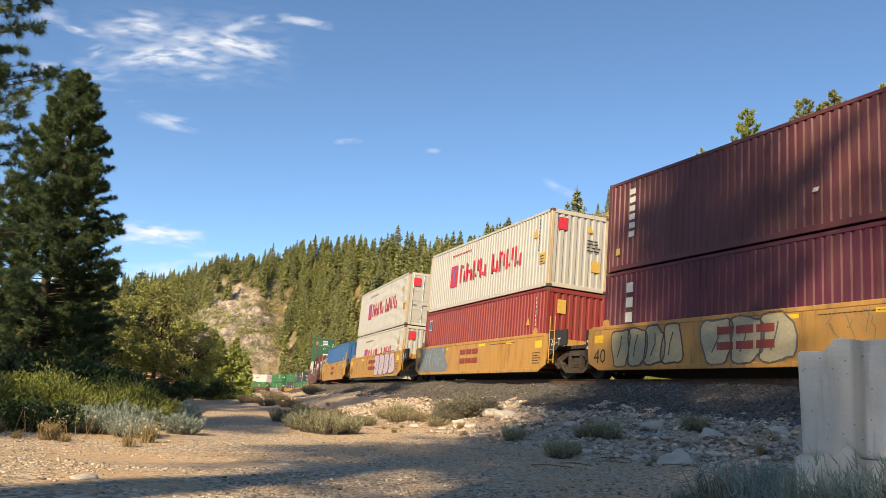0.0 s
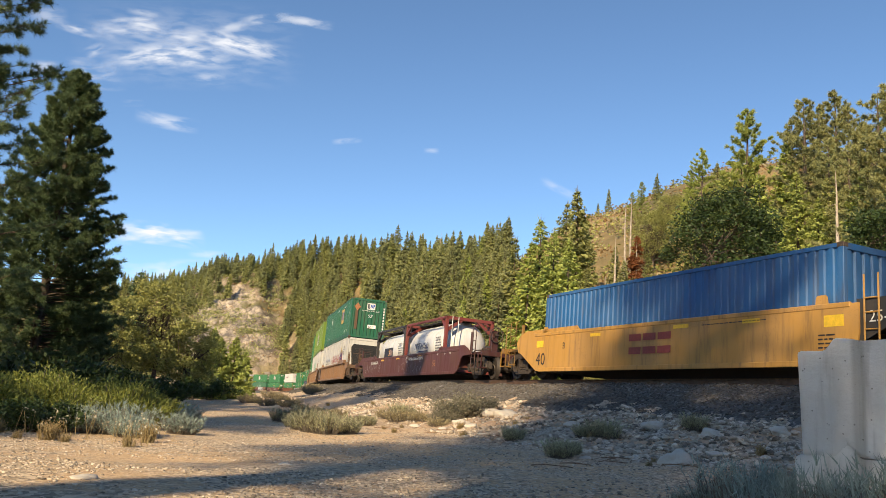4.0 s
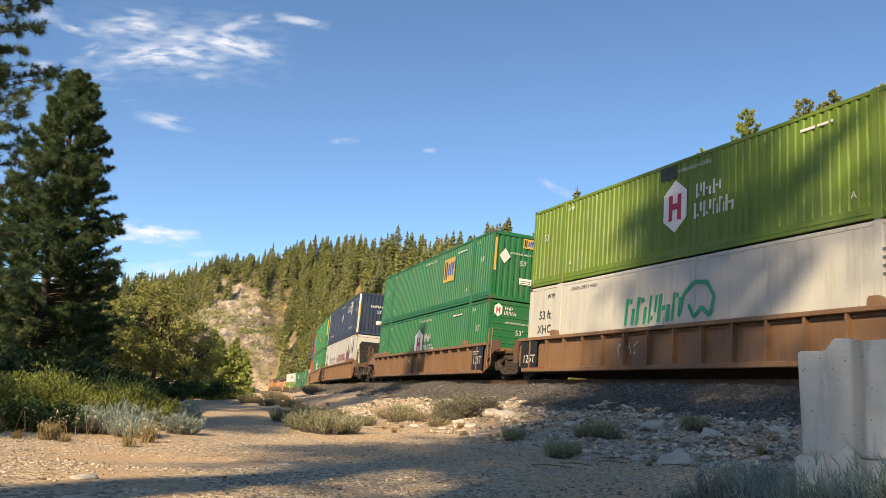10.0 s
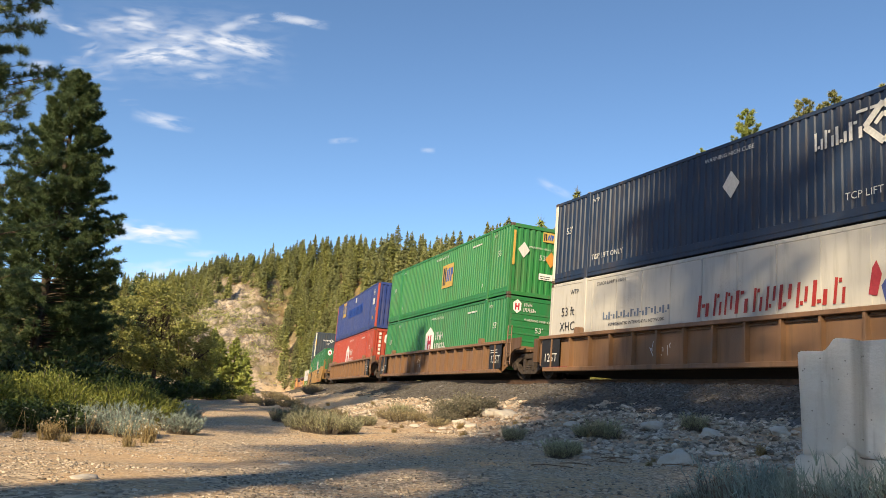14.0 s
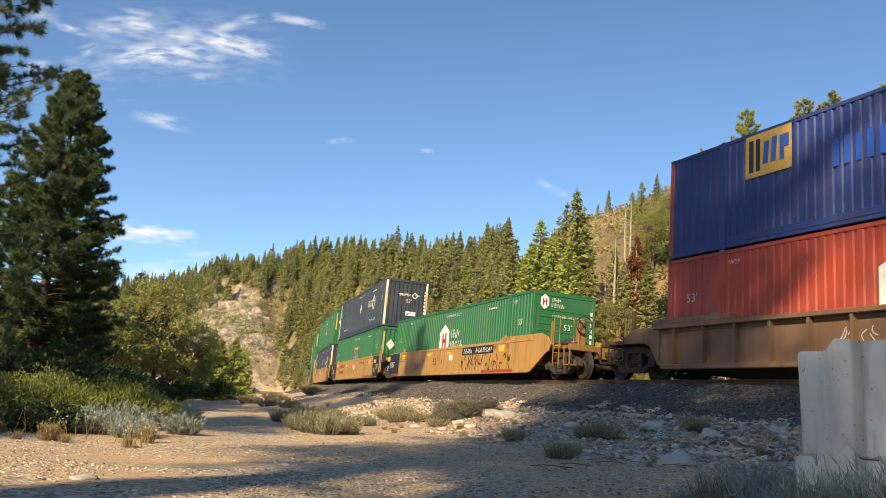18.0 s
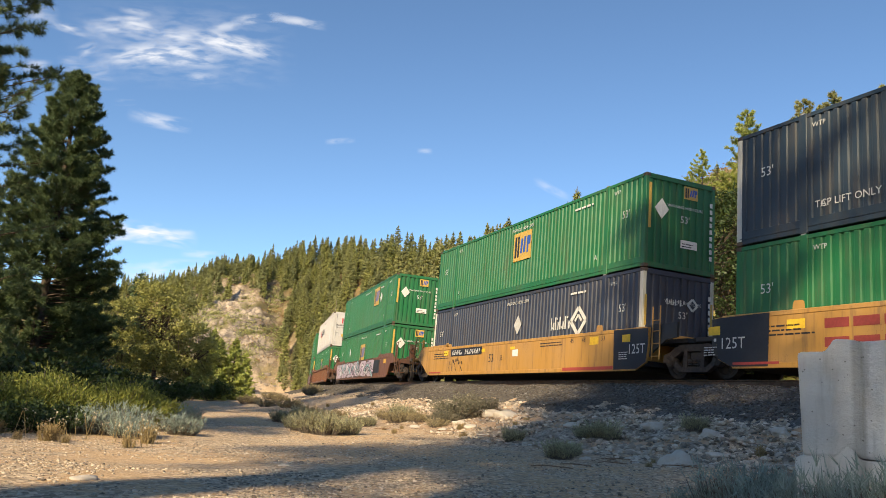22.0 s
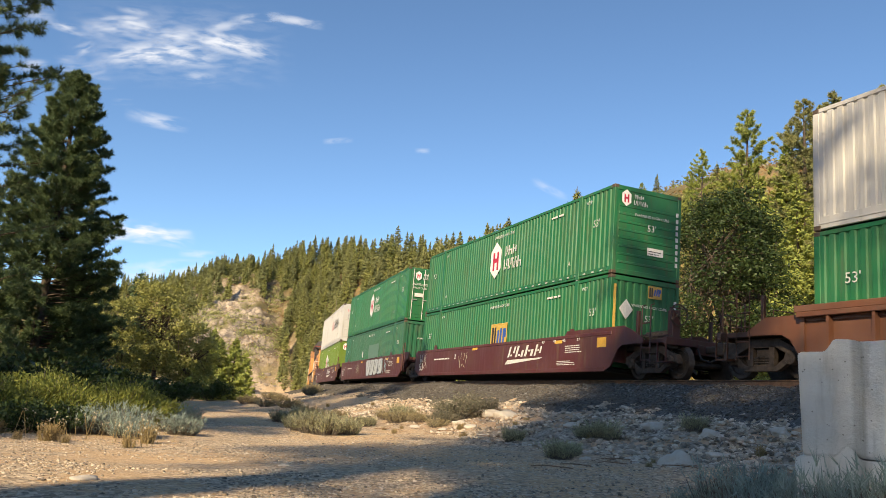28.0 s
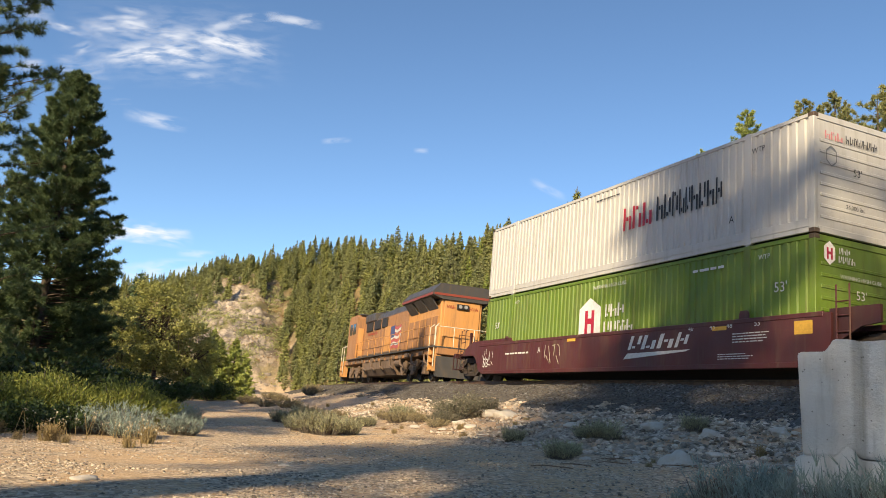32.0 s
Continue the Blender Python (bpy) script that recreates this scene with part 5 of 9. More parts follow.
    shapes(rad, slabs(-0.8, -0.36, 3.46, 3.62, 4, 5) + slabs(0.36, 0.8, 3.46, 3.62, 4, 5), "front", 10.27, (0.3, 0.05, 0.03), "number_board")
    # side emblem: a waving flag of plain stripes
    cols = ((0.45, 0.10, 0.09), (0.60, 0.56, 0.50))
    for k in range(7):
        shapes(hood, ribbon([(1.0, 1.95 + k * 0.18), (1.6, 2.05 + k * 0.18), (2.3, 1.95 + k * 0.18), (3.0, 2.08 + k * 0.18)], 0.16), "side", 1.006, cols[k % 2], "flag_stripe")
    shapes(hood, [[(0.75, 2.5), (1.7, 2.6), (1.7, 3.25), (0.75, 3.2)]], "side", 1.01, (0.06, 0.08, 0.2), "flag_field")
    shapes(hood, slabs(-5.2, -2.6, 3.02, 3.2, 8, 9), "side", 1.006, (0.4, 0.05, 0.03), "painted_name")
    # cab and nose at the far end
    cab = part("cab", prism(bmesh.new(), [(-9.2, 1.5), (-6.45, 1.5), (-6.45, 4.3), (-6.7, 4.5), (-8.9, 4.5), (-9.2, 4.2)], "y", -1.5, 1.5), dusty, c)
    part("cab_roof", boxes((-9.25, -6.4, -1.35, 1.35, 4.5, 4.58), bevel=0.02), grey, cab)
    for sy in (-1, 1):
        for x in (-8.75, -7.7):
            part("cab_window", boxes((x, x + 0.8, min(sy * 1.49, sy * 1.515), max(sy * 1.49, sy * 1.515), 3.2, 3.95), bevel=0.01), M["glass_dark"], cab)
        part("windscreen", boxes((-9.225, -9.19, min(sy * 0.15, sy * 1.2), max(sy * 0.15, sy * 1.2), 3.25, 3.95)), M["glass_dark"], cab)
        part("cab_door", boxes((-6.47, -6.42, min(sy * 1.05, sy * 1.42), max(sy * 1.05, sy * 1.42), 1.6, 3.6)), yel, cab)
    part("nose", prism(bmesh.new(), [(-9.2, 1.5), (-10.6, 1.5), (-10.65, 2.7), (-10.3, 3.1), (-9.2, 3.2)], "y", -0.95, 0.95), yel, c)
    part("fuel_tank", prism(bmesh.new(), [(-1.35, 0.75), (-1.05, 0.38), (1.05, 0.38), (1.35, 0.75), (1.35, 1.2), (-1.35, 1.2)], "x", -4.1, 3.2), soil, c)
    part("air_reservoir", lathe(bmesh.new(), [(3.3, 0.05), (3.35, 0.2), (4.6, 0.2), (4.65, 0.05)], "x", 14, (0, -1.15, 1.0)), trk, c)
    for sx in (-1, 1):
        part("plow", prism(bmesh.new(), [(sx * 10.95, 0.15), (sx * 11.25, 0.15), (sx * 11.05, 1.1), (sx * 10.9, 1.1)], "y", -1.35, 1.35), grey, c)
        part("coupler", boxes((min(sx * 10.9, sx * 11.35), max(sx * 10.9, sx * 11.35), -0.13, 0.13, 0.75, 1.0), bevel=0.03), trk, c)
        for sy in (-1, 1):
            x = sx * 10.55
            st = part("steps", boxes(*[(x - 0.33, x + 0.33, min(sy * 1.1, sy * 1.5), max(sy * 1.1, sy * 1.5), z, z + 0.04) for z in (0.45, 0.8, 1.15)], (x - 0.36, x - 0.33, min(sy * 1.1, sy * 1.5), max(sy * 1.1, sy * 1.5), 0.4, 1.5), (x + 0.33, x + 0.36, min(sy * 1.1, sy * 1.5), max(sy * 1.1, sy * 1.5), 0.4, 1.5)), yel, c)
            bm = bmesh.new()
            for dx in (-0.4, 0.4):
                tube(bm, [(x + dx, sy * 1.48, 0.6), (x + dx, sy * 1.48, 2.45), (x + dx * 0.8, sy * 1.3, 2.6)], 0.022)
            part("grab_iron", bm, M["rail_white"], st)
            t = part("truck", boxes((sx * 6.7 - 2.4, sx * 6.7 + 2.4, -0.7, 0.7, 0.55, 0.9)), trk, c)
            t.matrix_basis = Matrix.Identity(4)
            y0, y1 = sorted((sy * 1.02, sy * 1.16))
            x0 = sx * 6.7
            fr = prism(bmesh.new(), [(x0 - 2.55, 0.62), (x0 - 2.3, 1.0), (x0 + 2.3, 1.0), (x0 + 2.55, 0.62), (x0 + 2.1, 0.55), (x0 + 1.5, 0.72), (x0 + 0.5, 0.55), (x0 - 0.5, 0.55), (x0 - 1.5, 0.72), (x0 - 2.1, 0.55)], "y", y0, y1)
            for dx in (-1.98, 0, 1.98):
                box(fr, x0 + dx - 0.24, x0 + dx + 0.24, y0 - 0.06, y1 + 0.06, 0.3, 0.72, 0.03)
            for dx in (-1.1, 0.95):
                lathe(fr, [(0.6, 0.11), (1.05, 0.11)], "z", 10, (x0 + dx, sy * 1.22, 0))
                tube(fr, [(x0 + dx - 0.5, sy * 1.2, 0.4), (x0 + dx + 0.5, sy * 1.2, 0.9)], 0.05)
            part("side_frame", fr, trk, t)
            if sy < 0:
                for dx in (-1.98, 0, 1.98):
                    wl_ = part("wheelset", WHEEL_ME, None, t, "", Matrix.Translation((x0 + dx, 0, RADIUS)))
                    WHEELS.append((wl_, x0 + dx, U_LOCO + x0 + dx))
    for sy in (-1, 1):
        bm = tube(bmesh.new(), [(-6.3, sy * 1.48, 2.55), (10.0, sy * 1.48, 2.55)], 0.018)
        tube(bm, [(-6.3, sy * 1.48, 2.05), (10.0, sy * 1.48, 2.05)], 0.012)
        for k in range(10):
            tube(bm, [(-6.3 + k * 1.81, sy * 1.48, 1.55), (-6.3 + k * 1.81, sy * 1.48, 2.57)], 0.02)
        part("handrail", bm, yel, c)
    bm = tube(bmesh.new(), [(10.8, -1.4, 2.5), (10.8, 1.4, 2.5)], 0.02)
    for y in (-1.4, -0.5, 0.5, 1.4):
        tube(bm, [(10.8, y, 1.5), (10.8, y, 2.5)], 0.02)
    part("end_rail", bm, M["rail_white"], c)
    part("horn", boxes((-6.0, -5.4, -0.2, 0.2, 4.58, 4.75), bevel=0.03), dark, cab)
    return c


M["glass_dark"] = plain("cab_glass", (0.02, 0.022, 0.025), 0.08, 0, 0.1, 3, 0.0)
M["rail_white"] = plain("rail_paint", (0.66, 0.62, 0.50), 0.5, 0, 0.15)

# ================= the train =================
STACK_U = (-11.26, -26.92, -42.66, -58.27, -77.75, -101.67, -121.41, -140.98, -164.49, -183.9, -203.32, -226.78, -246.24, -265.97, -289.48, -312.97, -336.58, -356.08, -375.64)
U_LOCO = -407.6
LIFT = 0.35
RIDERS = []                               # (thing, middle along the train, length, height)


def marks_car(car, L, style, col, kind, letter="", seed=0, ends=("A", "A")):
    """Painted capacity figures, number strips and sprayed work on the camera's side of a unit."""
    a, o = L / 2, 1.45 + 0.006 if style == "smooth" else 1.374
    big = "53" if L > 13 else "40"
    ink = INK if col == YELLOW else LETTER
    rnd = random.Random(seed)
    if kind == "ttx40":
        write(car, "40", 0.62, -a + 0.15, 0.62, "side", o, INK)
        write(car, letter, 0.3, -a + 1.6, 1.05, "side", o, INK)
        shapes(car, [rect(-a - 0.15, -a + 0.3, 1.05, 1.28), rect(a - 0.35, a + 0.15, 1.05, 1.3), rect(-3.0, -2.45, 1.28, 1.38), rect(0.9, 1.5, 1.3, 1.4), rect(3.4, 3.95, 1.28, 1.38)], "side", o, (0.75, 0.48, 0.03), "reflector")
        ps = [rect(-1.0 + 0.64 * k, -0.45 + 0.64 * k, z_, z_ + 0.2) for k in range(3) for z_ in (0.66, 1.04)]
        shapes(car, ps, "side", o + 0.014, (0.24, 0.045, 0.035), "painted_emblem")
        bars(car, a - 0.5, a + 0.1, 0.5, 0.95, 5, "side", o, INK, seed)
        bars(car, 2.0, 4.6, 1.32, 1.38, 1, "side", o, INK, seed)
    elif kind == "ttx53":
        write(car, "53", 0.46, -1.5, 0.82, "side", o, INK)
        write(car, letter, 0.3, -0.6, 0.82, "side", o, INK)
        for u, s_ in ((6.3, "53"), (5.2, "48"), (4.5, "45")):
            write(car, s_, 0.22, u, 1.22, "side", o, INK)
        shapes(car, [rect(5.55, 6.05, 1.05, 1.3), rect(-2.6, -2.1, 1.12, 1.24), rect(-6.4, -5.9, 1.08, 1.3), rect(0.1, 0.5, 1.12, 1.22)], "side", o, (0.75, 0.48, 0.03), "reflector")
        bars(car, 2.4, 4.2, 1.12, 1.3, 2, "side", o, INK, seed)
        bars(car, -7.6, -5.6, 0.95, 1.25, 3, "side", o, INK, seed + 1)
        shapes(car, [rect(-8.0, -6.6, 0.3, 0.36), rect(4.0, 6.9, 0.26, 0.36)], "side", o + 0.02, (0.34, 0.05, 0.04), "red_strip")
        shapes(car, [rect(0.3, 0.75, 0.85, 1.1)], "side", o, (0.7, 0.7, 0.68), "data_plate")
    elif kind == "rib":
        write(car, "53", 0.5, a - 1.9, 0.75, "side", o, INK)
        bars(car, -1.2, 0.3, 0.85, 1.05, 1, "side", o, LETTER, seed)
        bars(car, -5.2, -3.9, 0.7, 0.85, 2, "side", o, INK, seed + 1)
        bars(car, 3.4, 4.4, 0.6, 0.95, 2, "side", o, (0.5, 0.45, 0.4), seed + 2)
        shapes(car, [rect(5.1, 5.7, 0.66, 0.98)], "side", o, (0.55, 0.52, 0.48), "data_plate")
        shapes(car, [rect(4.0, 5.6, 0.27, 0.36), rect(-7.8, -6.5, 0.27, 0.36)], "side", o + 0.146, (0.20, 0.03, 0.03), "red_strip")
        o2 = 1.5
        if ends[0] == "A":
            shapes(car, [rect(a - 1.0, a + 0.12, 0.36, 1.30)], "side", o2, (0.016, 0.016, 0.018), "black_panel")
            write(car, "125T", 0.42, a - 0.45, 0.72, "side", o2 + 0.004, LETTER)
            bars(car, a - 0.9, a - 0.2, 0.98, 1.16, 2, "side", o2 + 0.004, LETTER, seed)
        if ends[1] == "A":
            shapes(car, [rect(-a - 0.12, -a + 1.0, 0.36, 1.30)], "side", o2, (0.016, 0.016, 0.018), "black_panel")
            write(car, "125T", 0.40, -a + 0.45, 0.66, "side", o2 + 0.004, LETTER)
        scrawl(car, -2.6, -1.6, 0.6, 1.05, 4, (0.62, 0.60, 0.56), o + 0.004, seed + 4, 0.025)
    elif kind == "oxide":
        write(car, "53", 0.5, -a - 0.05 + 0.4, 0.62, "side", o, LETTER)
        write(car, letter, 0.3, -3.6, 1.0, "side", o, LETTER)
        bars(car, -6.1, -4.2, 0.92, 1.08, 1, "side", o, LETTER, seed)
        for u, s_ in ((7.1, "53"), (6.2, "48"), (5.6, "45"), (4.8, "40")):
            write(car, s_, 0.2, u - 0.6, 1.28, "side", o, LETTER)
        shapes(car, [rect(5.0, 5.5, 1.18, 1.28), rect(-1.8, -1.3, 1.22, 1.32), rect(2.3, 2.8, 1.32, 1.42), rect(7.6, 8.1, 0.95, 1.25)], "side", o, (0.62, 0.36, 0.05), "reflector")
        bars(car, 5.7, 6.9, 0.85, 1.12, 4, "side", o, LETTER, seed + 1)
        bars(car, 5.2, 6.4, 0.45, 0.62, 3, "side", o, LETTER, seed + 2)
        shapes(car, slabs(1.5, 4.1, 0.82, 1.22, 4, 17, 0.18) + [[(1.3, 0.55), (1.5, 0.72), (4.2, 0.75), (4.0, 0.70)]], "side", o, LETTER, "painted_name")
        scrawl(car, -8.0, -7.0, 0.55, 1.25, 4, (0.62, 0.60, 0.56), o + 0.003, seed + 5, 0.03)
        scrawl(car, -3.2, -2.2, 0.5, 1.15, 4, (0.45, 0.42, 0.3), o + 0.003, seed + 6, 0.03)


def build_train():
    boxes_of = build_containers()
    A, C = "A", "C"
    lab = {"ttx40": "yellow well car unit with painted emblem, dusty and sprayed", "ttx53": "mustard yellow long well car unit", "rib": "rusty brown ribbed well car unit", "oxide": "dark oxide red smooth well car unit"}
    cars = (
        (0, "ttx40", "smooth", YELLOW, (A, A), 1.55, "C"), (1, "ttx40", "smooth", YELLOW, (A, A), 1.55, "D"),
        (2, "ttx40", "smooth", YELLOW, (A, A), 1.55, "E"), (3, "ttx40", "smooth", YELLOW, (A, C), 1.55, "B"),
        (4, "fec", "smooth", OXIDE2, (C, C), 1.30, ""), (5, "rib", "rib", BROWN, (C, A), 1.42, "B"),
        (6, "rib", "rib", BROWN, (A, A), 1.42, "C"), (7, "rib", "rib", BROWN, (A, C), 1.42, "A"),
        (8, "rib", "rib", BROWN, (C, A), 1.42, "B"), (9, "rib", "rib", BROWN, (A, A), 1.42, "C"),
        (10, "rib", "rib", BROWN, (A, C), 1.42, "A"), (11, "ttx53", "smooth", YELLOW, (C, A), 1.45, "A"),
        (12, "ttx53", "smooth", YELLOW, (A, A), 1.52, "C"), (13, "ttx53", "smooth", YELLOW, (A, C), 1.45, "B"),
        (14, "mural", "smooth", RUST, (C, C), 1.42, ""), (15, "rib", "rib", RUST, (C, C), 1.42, ""),
        (16, "oxide", "smooth", OXIDE, (C, A), 1.42, "B"), (17, "oxide", "smooth", OXIDE, (A, A), 1.42, "C"),
        (18, "oxide", "smooth", OXIDE, (A, C), 1.42, "A"))
    for i, kind, style, col, ends, zt, letter in cars:
        L = L40 if i < 4 else L53
        mid = STACK_U[i] - L / 2
        car = well_car(mid, L, 3.5 if i < 4 else 3.4, style, col, ends, zt, lab.get(kind, "rusty oxide well car with sprayed work along its side"))
        RIDERS.append((car, mid, L + 3.4, 0.0))
        o = 1.456
        if kind in lab:
            marks_car(car, L, style, col, kind, letter, i * 10, ends)
        if col == YELLOW:
            m53 = L > 13
            for k, e in ((1, ends[0]), (-1, ends[1])):
                if m53 and e == A:
                    h_ = L / 2
                    shapes(car, [[(k * (h_ - 1.15), 0.25), (k * (h_ - 0.02), 0.26), (k * (h_ + 0.40), 0.45), (k * (h_ + 0.48), 0.92), (k * (h_ + 0.48), zt - 0.05), (k * (h_ - 1.2), zt - 0.02)][::k]], "side", 1.472, (0.014, 0.016, 0.024), "black_panel")
                    write(car, "125T", 0.40, k * (h_ - 0.05), 0.82, "side", 1.476, LETTER)
                    shapes(car, [rect(k * h_ - 0.75, k * h_ - 0.35, 1.05, 1.27)], "side", 1.476, (0.75, 0.48, 0.03), "reflector")
                    bars(car, k * h_ - 0.9, k * h_ - 0.45, 0.55, 0.8, 4, "side", 1.476, LETTER, i + k)
            if ends[0] == A and not m53:
                write(car, "125T" if m53 else "125-T", 0.34, L / 2 + 0.95, 1.2, "side", 1.42, LETTER)
            if ends[1] == A:
                bars(car, -L / 2 - 0.62, -L / 2 - 0.45, 0.9, 1.3, 2, "side", 1.42, LETTER, i)
        if i == 0:
            bubble(car, -5.3, -2.3, 0.3, 1.45, 4, (0.36, 0.32, 0.20), (0.05, 0.05, 0.05), o + 0.006, 3)
            bubble(car, -1.5, 1.35, 0.3, 1.5, 3, (0.40, 0.36, 0.24), (0.10, 0.10, 0.10), o + 0.006, 4)
            scrawl(car, 2.2, 5.6, 0.7, 1.4, 7, (0.2, 0.17, 0.1), o + 0.003, 9, 0.02)
        if i == 1:
            shapes(car, [[(-5.9, 0.3), (-2.6, 0.28), (-2.3, 0.6), (-2.75, 1.0), (-2.6, 1.45), (-5.9, 1.5)]], "side", o + 0.004, (0.17, 0.19, 0.21), "grey_overpaint")
            scrawl(car, -5.8, -2.6, 0.4, 1.4, 6, (0.25, 0.42, 0.55), o + 0.008, 11, 0.03)
        if i == 2:
            bubble(car, 0.6, 5.3, 0.3, 1.6, 4, (0.50, 0.42, 0.50), (0.03, 0.04, 0.06), o + 0.006, 6)
        if i == 11:
            shapes(car, [rect(1.85, 5.05, 1.02, 1.34)], "side", o, INK, "number_panel")
            shapes(car, slabs(2.0, 2.9, 1.08, 1.28, 4, 3, 0.05) + slabs(3.3, 4.9, 1.08, 1.28, 6, 4, 0.05), "side", o + 0.003, LETTER, "number_bars")
            scrawl(car, 1.8, 6.7, 0.38, 1.0, 14, (0.025, 0.022, 0.02), o + 0.006, 12, 0.05)
            scrawl(car, -4.6, -3.6, 0.5, 1.05, 5, (0.05, 0.045, 0.04), o + 0.003, 15, 0.025)
        if i == 12:
            ps = [rect(-5.4 + 0.7 * k, -4.8 + 0.7 * k, z_, z_ + 0.21) for k in range(3) for z_ in (0.64, 1.05)]
            shapes(car, ps, "side", o, (0.26, 0.045, 0.035), "painted_emblem")
        if i == 13:
            shapes(car, [rect(-5.6, -2.4, 1.02, 1.34)], "side", o, INK, "number_panel")
            shapes(car, slabs(-5.45, -4.4, 1.08, 1.28, 4, 3, 0.05) + slabs(-4.1, -2.6, 1.08, 1.28, 6, 4, 0.05), "side", o + 0.003, LETTER, "number_bars")
            scrawl(car, -5.7, -4.2, 0.38, 1.05, 5, (0.03, 0.025, 0.02), o + 0.006, 18, 0.05)
        if i == 14:
            bubble(car, -8.2, 4.6, 0.28, 1.4, 6, (0.46, 0.38, 0.46), (0.02, 0.02, 0.025), o + 0.006, 8)
            for k in range(13):                    # long sweeping strokes, pale then dark-edged
                rk = random.Random(60 + k)
                u, fq, am, zc, ph, st = -8.1 + 0.92 * k, rk.uniform(0.4, 1.1), rk.uniform(0.2, 0.5), rk.uniform(0.65, 1.0), rk.uniform(0, 6.3), rk.uniform(0.16, 0.42)
                pts_ = [(u + st * j, zc + am * math.sin(fq * j + ph)) for j in range(8)]
                pts_ = [(min(4.7, p_), min(1.36, max(0.3, q_))) for p_, q_ in pts_]
                shapes(car, ribbon(pts_, 0.34 - 0.012 * k), "side", o + 0.010 + 0.002 * k, (0.02, 0.02, 0.025), "graffiti_outline")
                shapes(car, ribbon(pts_, 0.26 - 0.012 * k), "side", o + 0.011 + 0.002 * k, ((0.52, 0.42, 0.52), (0.60, 0.57, 0.60), (0.26, 0.42, 0.46))[k % 3], "graffiti_fill")
            scrawl(car, -8.2, 4.6, 0.3, 1.4, 18, (0.02, 0.02, 0.025), o + 0.040, 22, 0.04)
            shapes(car, [rect(4.2, 6.2, 0.5, 1.25)], "side", o + 0.003, INK, "number_panel")
            shapes(car, [rect(7.2, 7.8, 1.0, 1.25)], "side", o, (0.62, 0.36, 0.05), "reflector")
        if i == 17:
            bubble(car, 0.0, 4.2, 0.35, 1.45, 4, (0.40, 0.43, 0.45), (0.02, 0.022, 0.03), o + 0.006, 10)
            scrawl(car, 4.2, 5.6, 0.45, 1.35, 5, (0.34, 0.52, 0.55), o + 0.006, 19, 0.04)
        if kind == "fec":
            scrawl(car, -7.9, -4.2, 0.45, 1.0, 9, (0.32, 0.28, 0.26), o + 0.003, 31, 0.03)
            shapes(car, slabs(-6.6, -5.0, 0.95, 1.13, 8, 5), "side", o, LETTER, "number_bars")
            shapes(car, slabs(1.2, 3.5, 0.98, 1.14, 11, 7), "side", o, LETTER, "painted_name")
            shapes(car, ribbon([(0.6, 1.05), (0.75, 1.2), (0.95, 1.2), (1.05, 1.05), (0.95, 0.92), (0.75, 0.92), (0.6, 1.05)], 0.05), "side", o, LETTER, "emblem")
            scrawl(car, -0.6, 3.4, 0.3, 0.9, 8, (0.22, 0.16, 0.15), o + 0.003, 32, 0.045)
            shapes(car, [rect(-4.3, -3.8, 1.1, 1.2), rect(-1.2, -0.6, 1.12, 1.22), rect(2.6, 3.2, 1.16, 1.25)], "side", o, (0.62, 0.36, 0.05), "reflector")
            write(car, "53", 0.4, 5.2, 0.72, "side", o, (0.45, 0.22, 0.1))
            for u, s_ in ((5.6, "40"), (6.6, "45"), (7.3, "48")):
                write(car, s_, 0.2, u, 1.15, "side", o, LETTER)
        for level in (0, 1):
            if (i, level) in boxes_of:
                base_h = 0.0 if i != 2 else -0.28
                RIDERS.append((boxes_of[i, level], mid, L, LIFT + (2.925 if L > 13 else 2.923) * level + base_h))
    for k, (x, fc, lb) in enumerate(((3.06, (0.16, 0.028, 0.022), "white tank container in a dark red frame"), (-3.12, (0.03, 0.026, 0.026), "white tank container in a black frame"))):
        t = tank_container(lb, fc, k)
        o = 1.135
        if k == 0:
            shapes(t, slabs(-1.55, 0.55, 1.18, 1.5, 7, 12, 0.05) + [rect(-0.9, 0.5, 1.05, 1.1)], "side", o, (0.015, 0.03, 0.12), "painted_name")
        else:
            shapes(t, [rect(-1.3, 0.55, 0.95, 1.5)], "side", o, (0.02, 0.02, 0.03), "emblem_ground")
            shapes(t, slabs(-0.2, 0.45, 1.05, 1.4, 3, 12), "side", o + 0.004, (0.55, 0.40, 0.36), "painted_name")
            shapes(t, ribbon([(-0.35, 1.3), (-0.2, 1.4), (-0.1, 1.25), (-0.2, 1.08), (-0.35, 1.1)], 0.05), "side", o + 0.004, (0.6, 0.3, 0.03), "emblem")
        bars(t, 1.6, 2.5, 1.0, 1.75, 6, "side", o + 0.003, (0.1, 0.1, 0.12), k)
        RIDERS.append((t, STACK_U[4] - L53 / 2 + x, 6.06, LIFT))
    RIDERS.append((locomotive(), U_LOCO, 15.0, 0.0))


build_train()
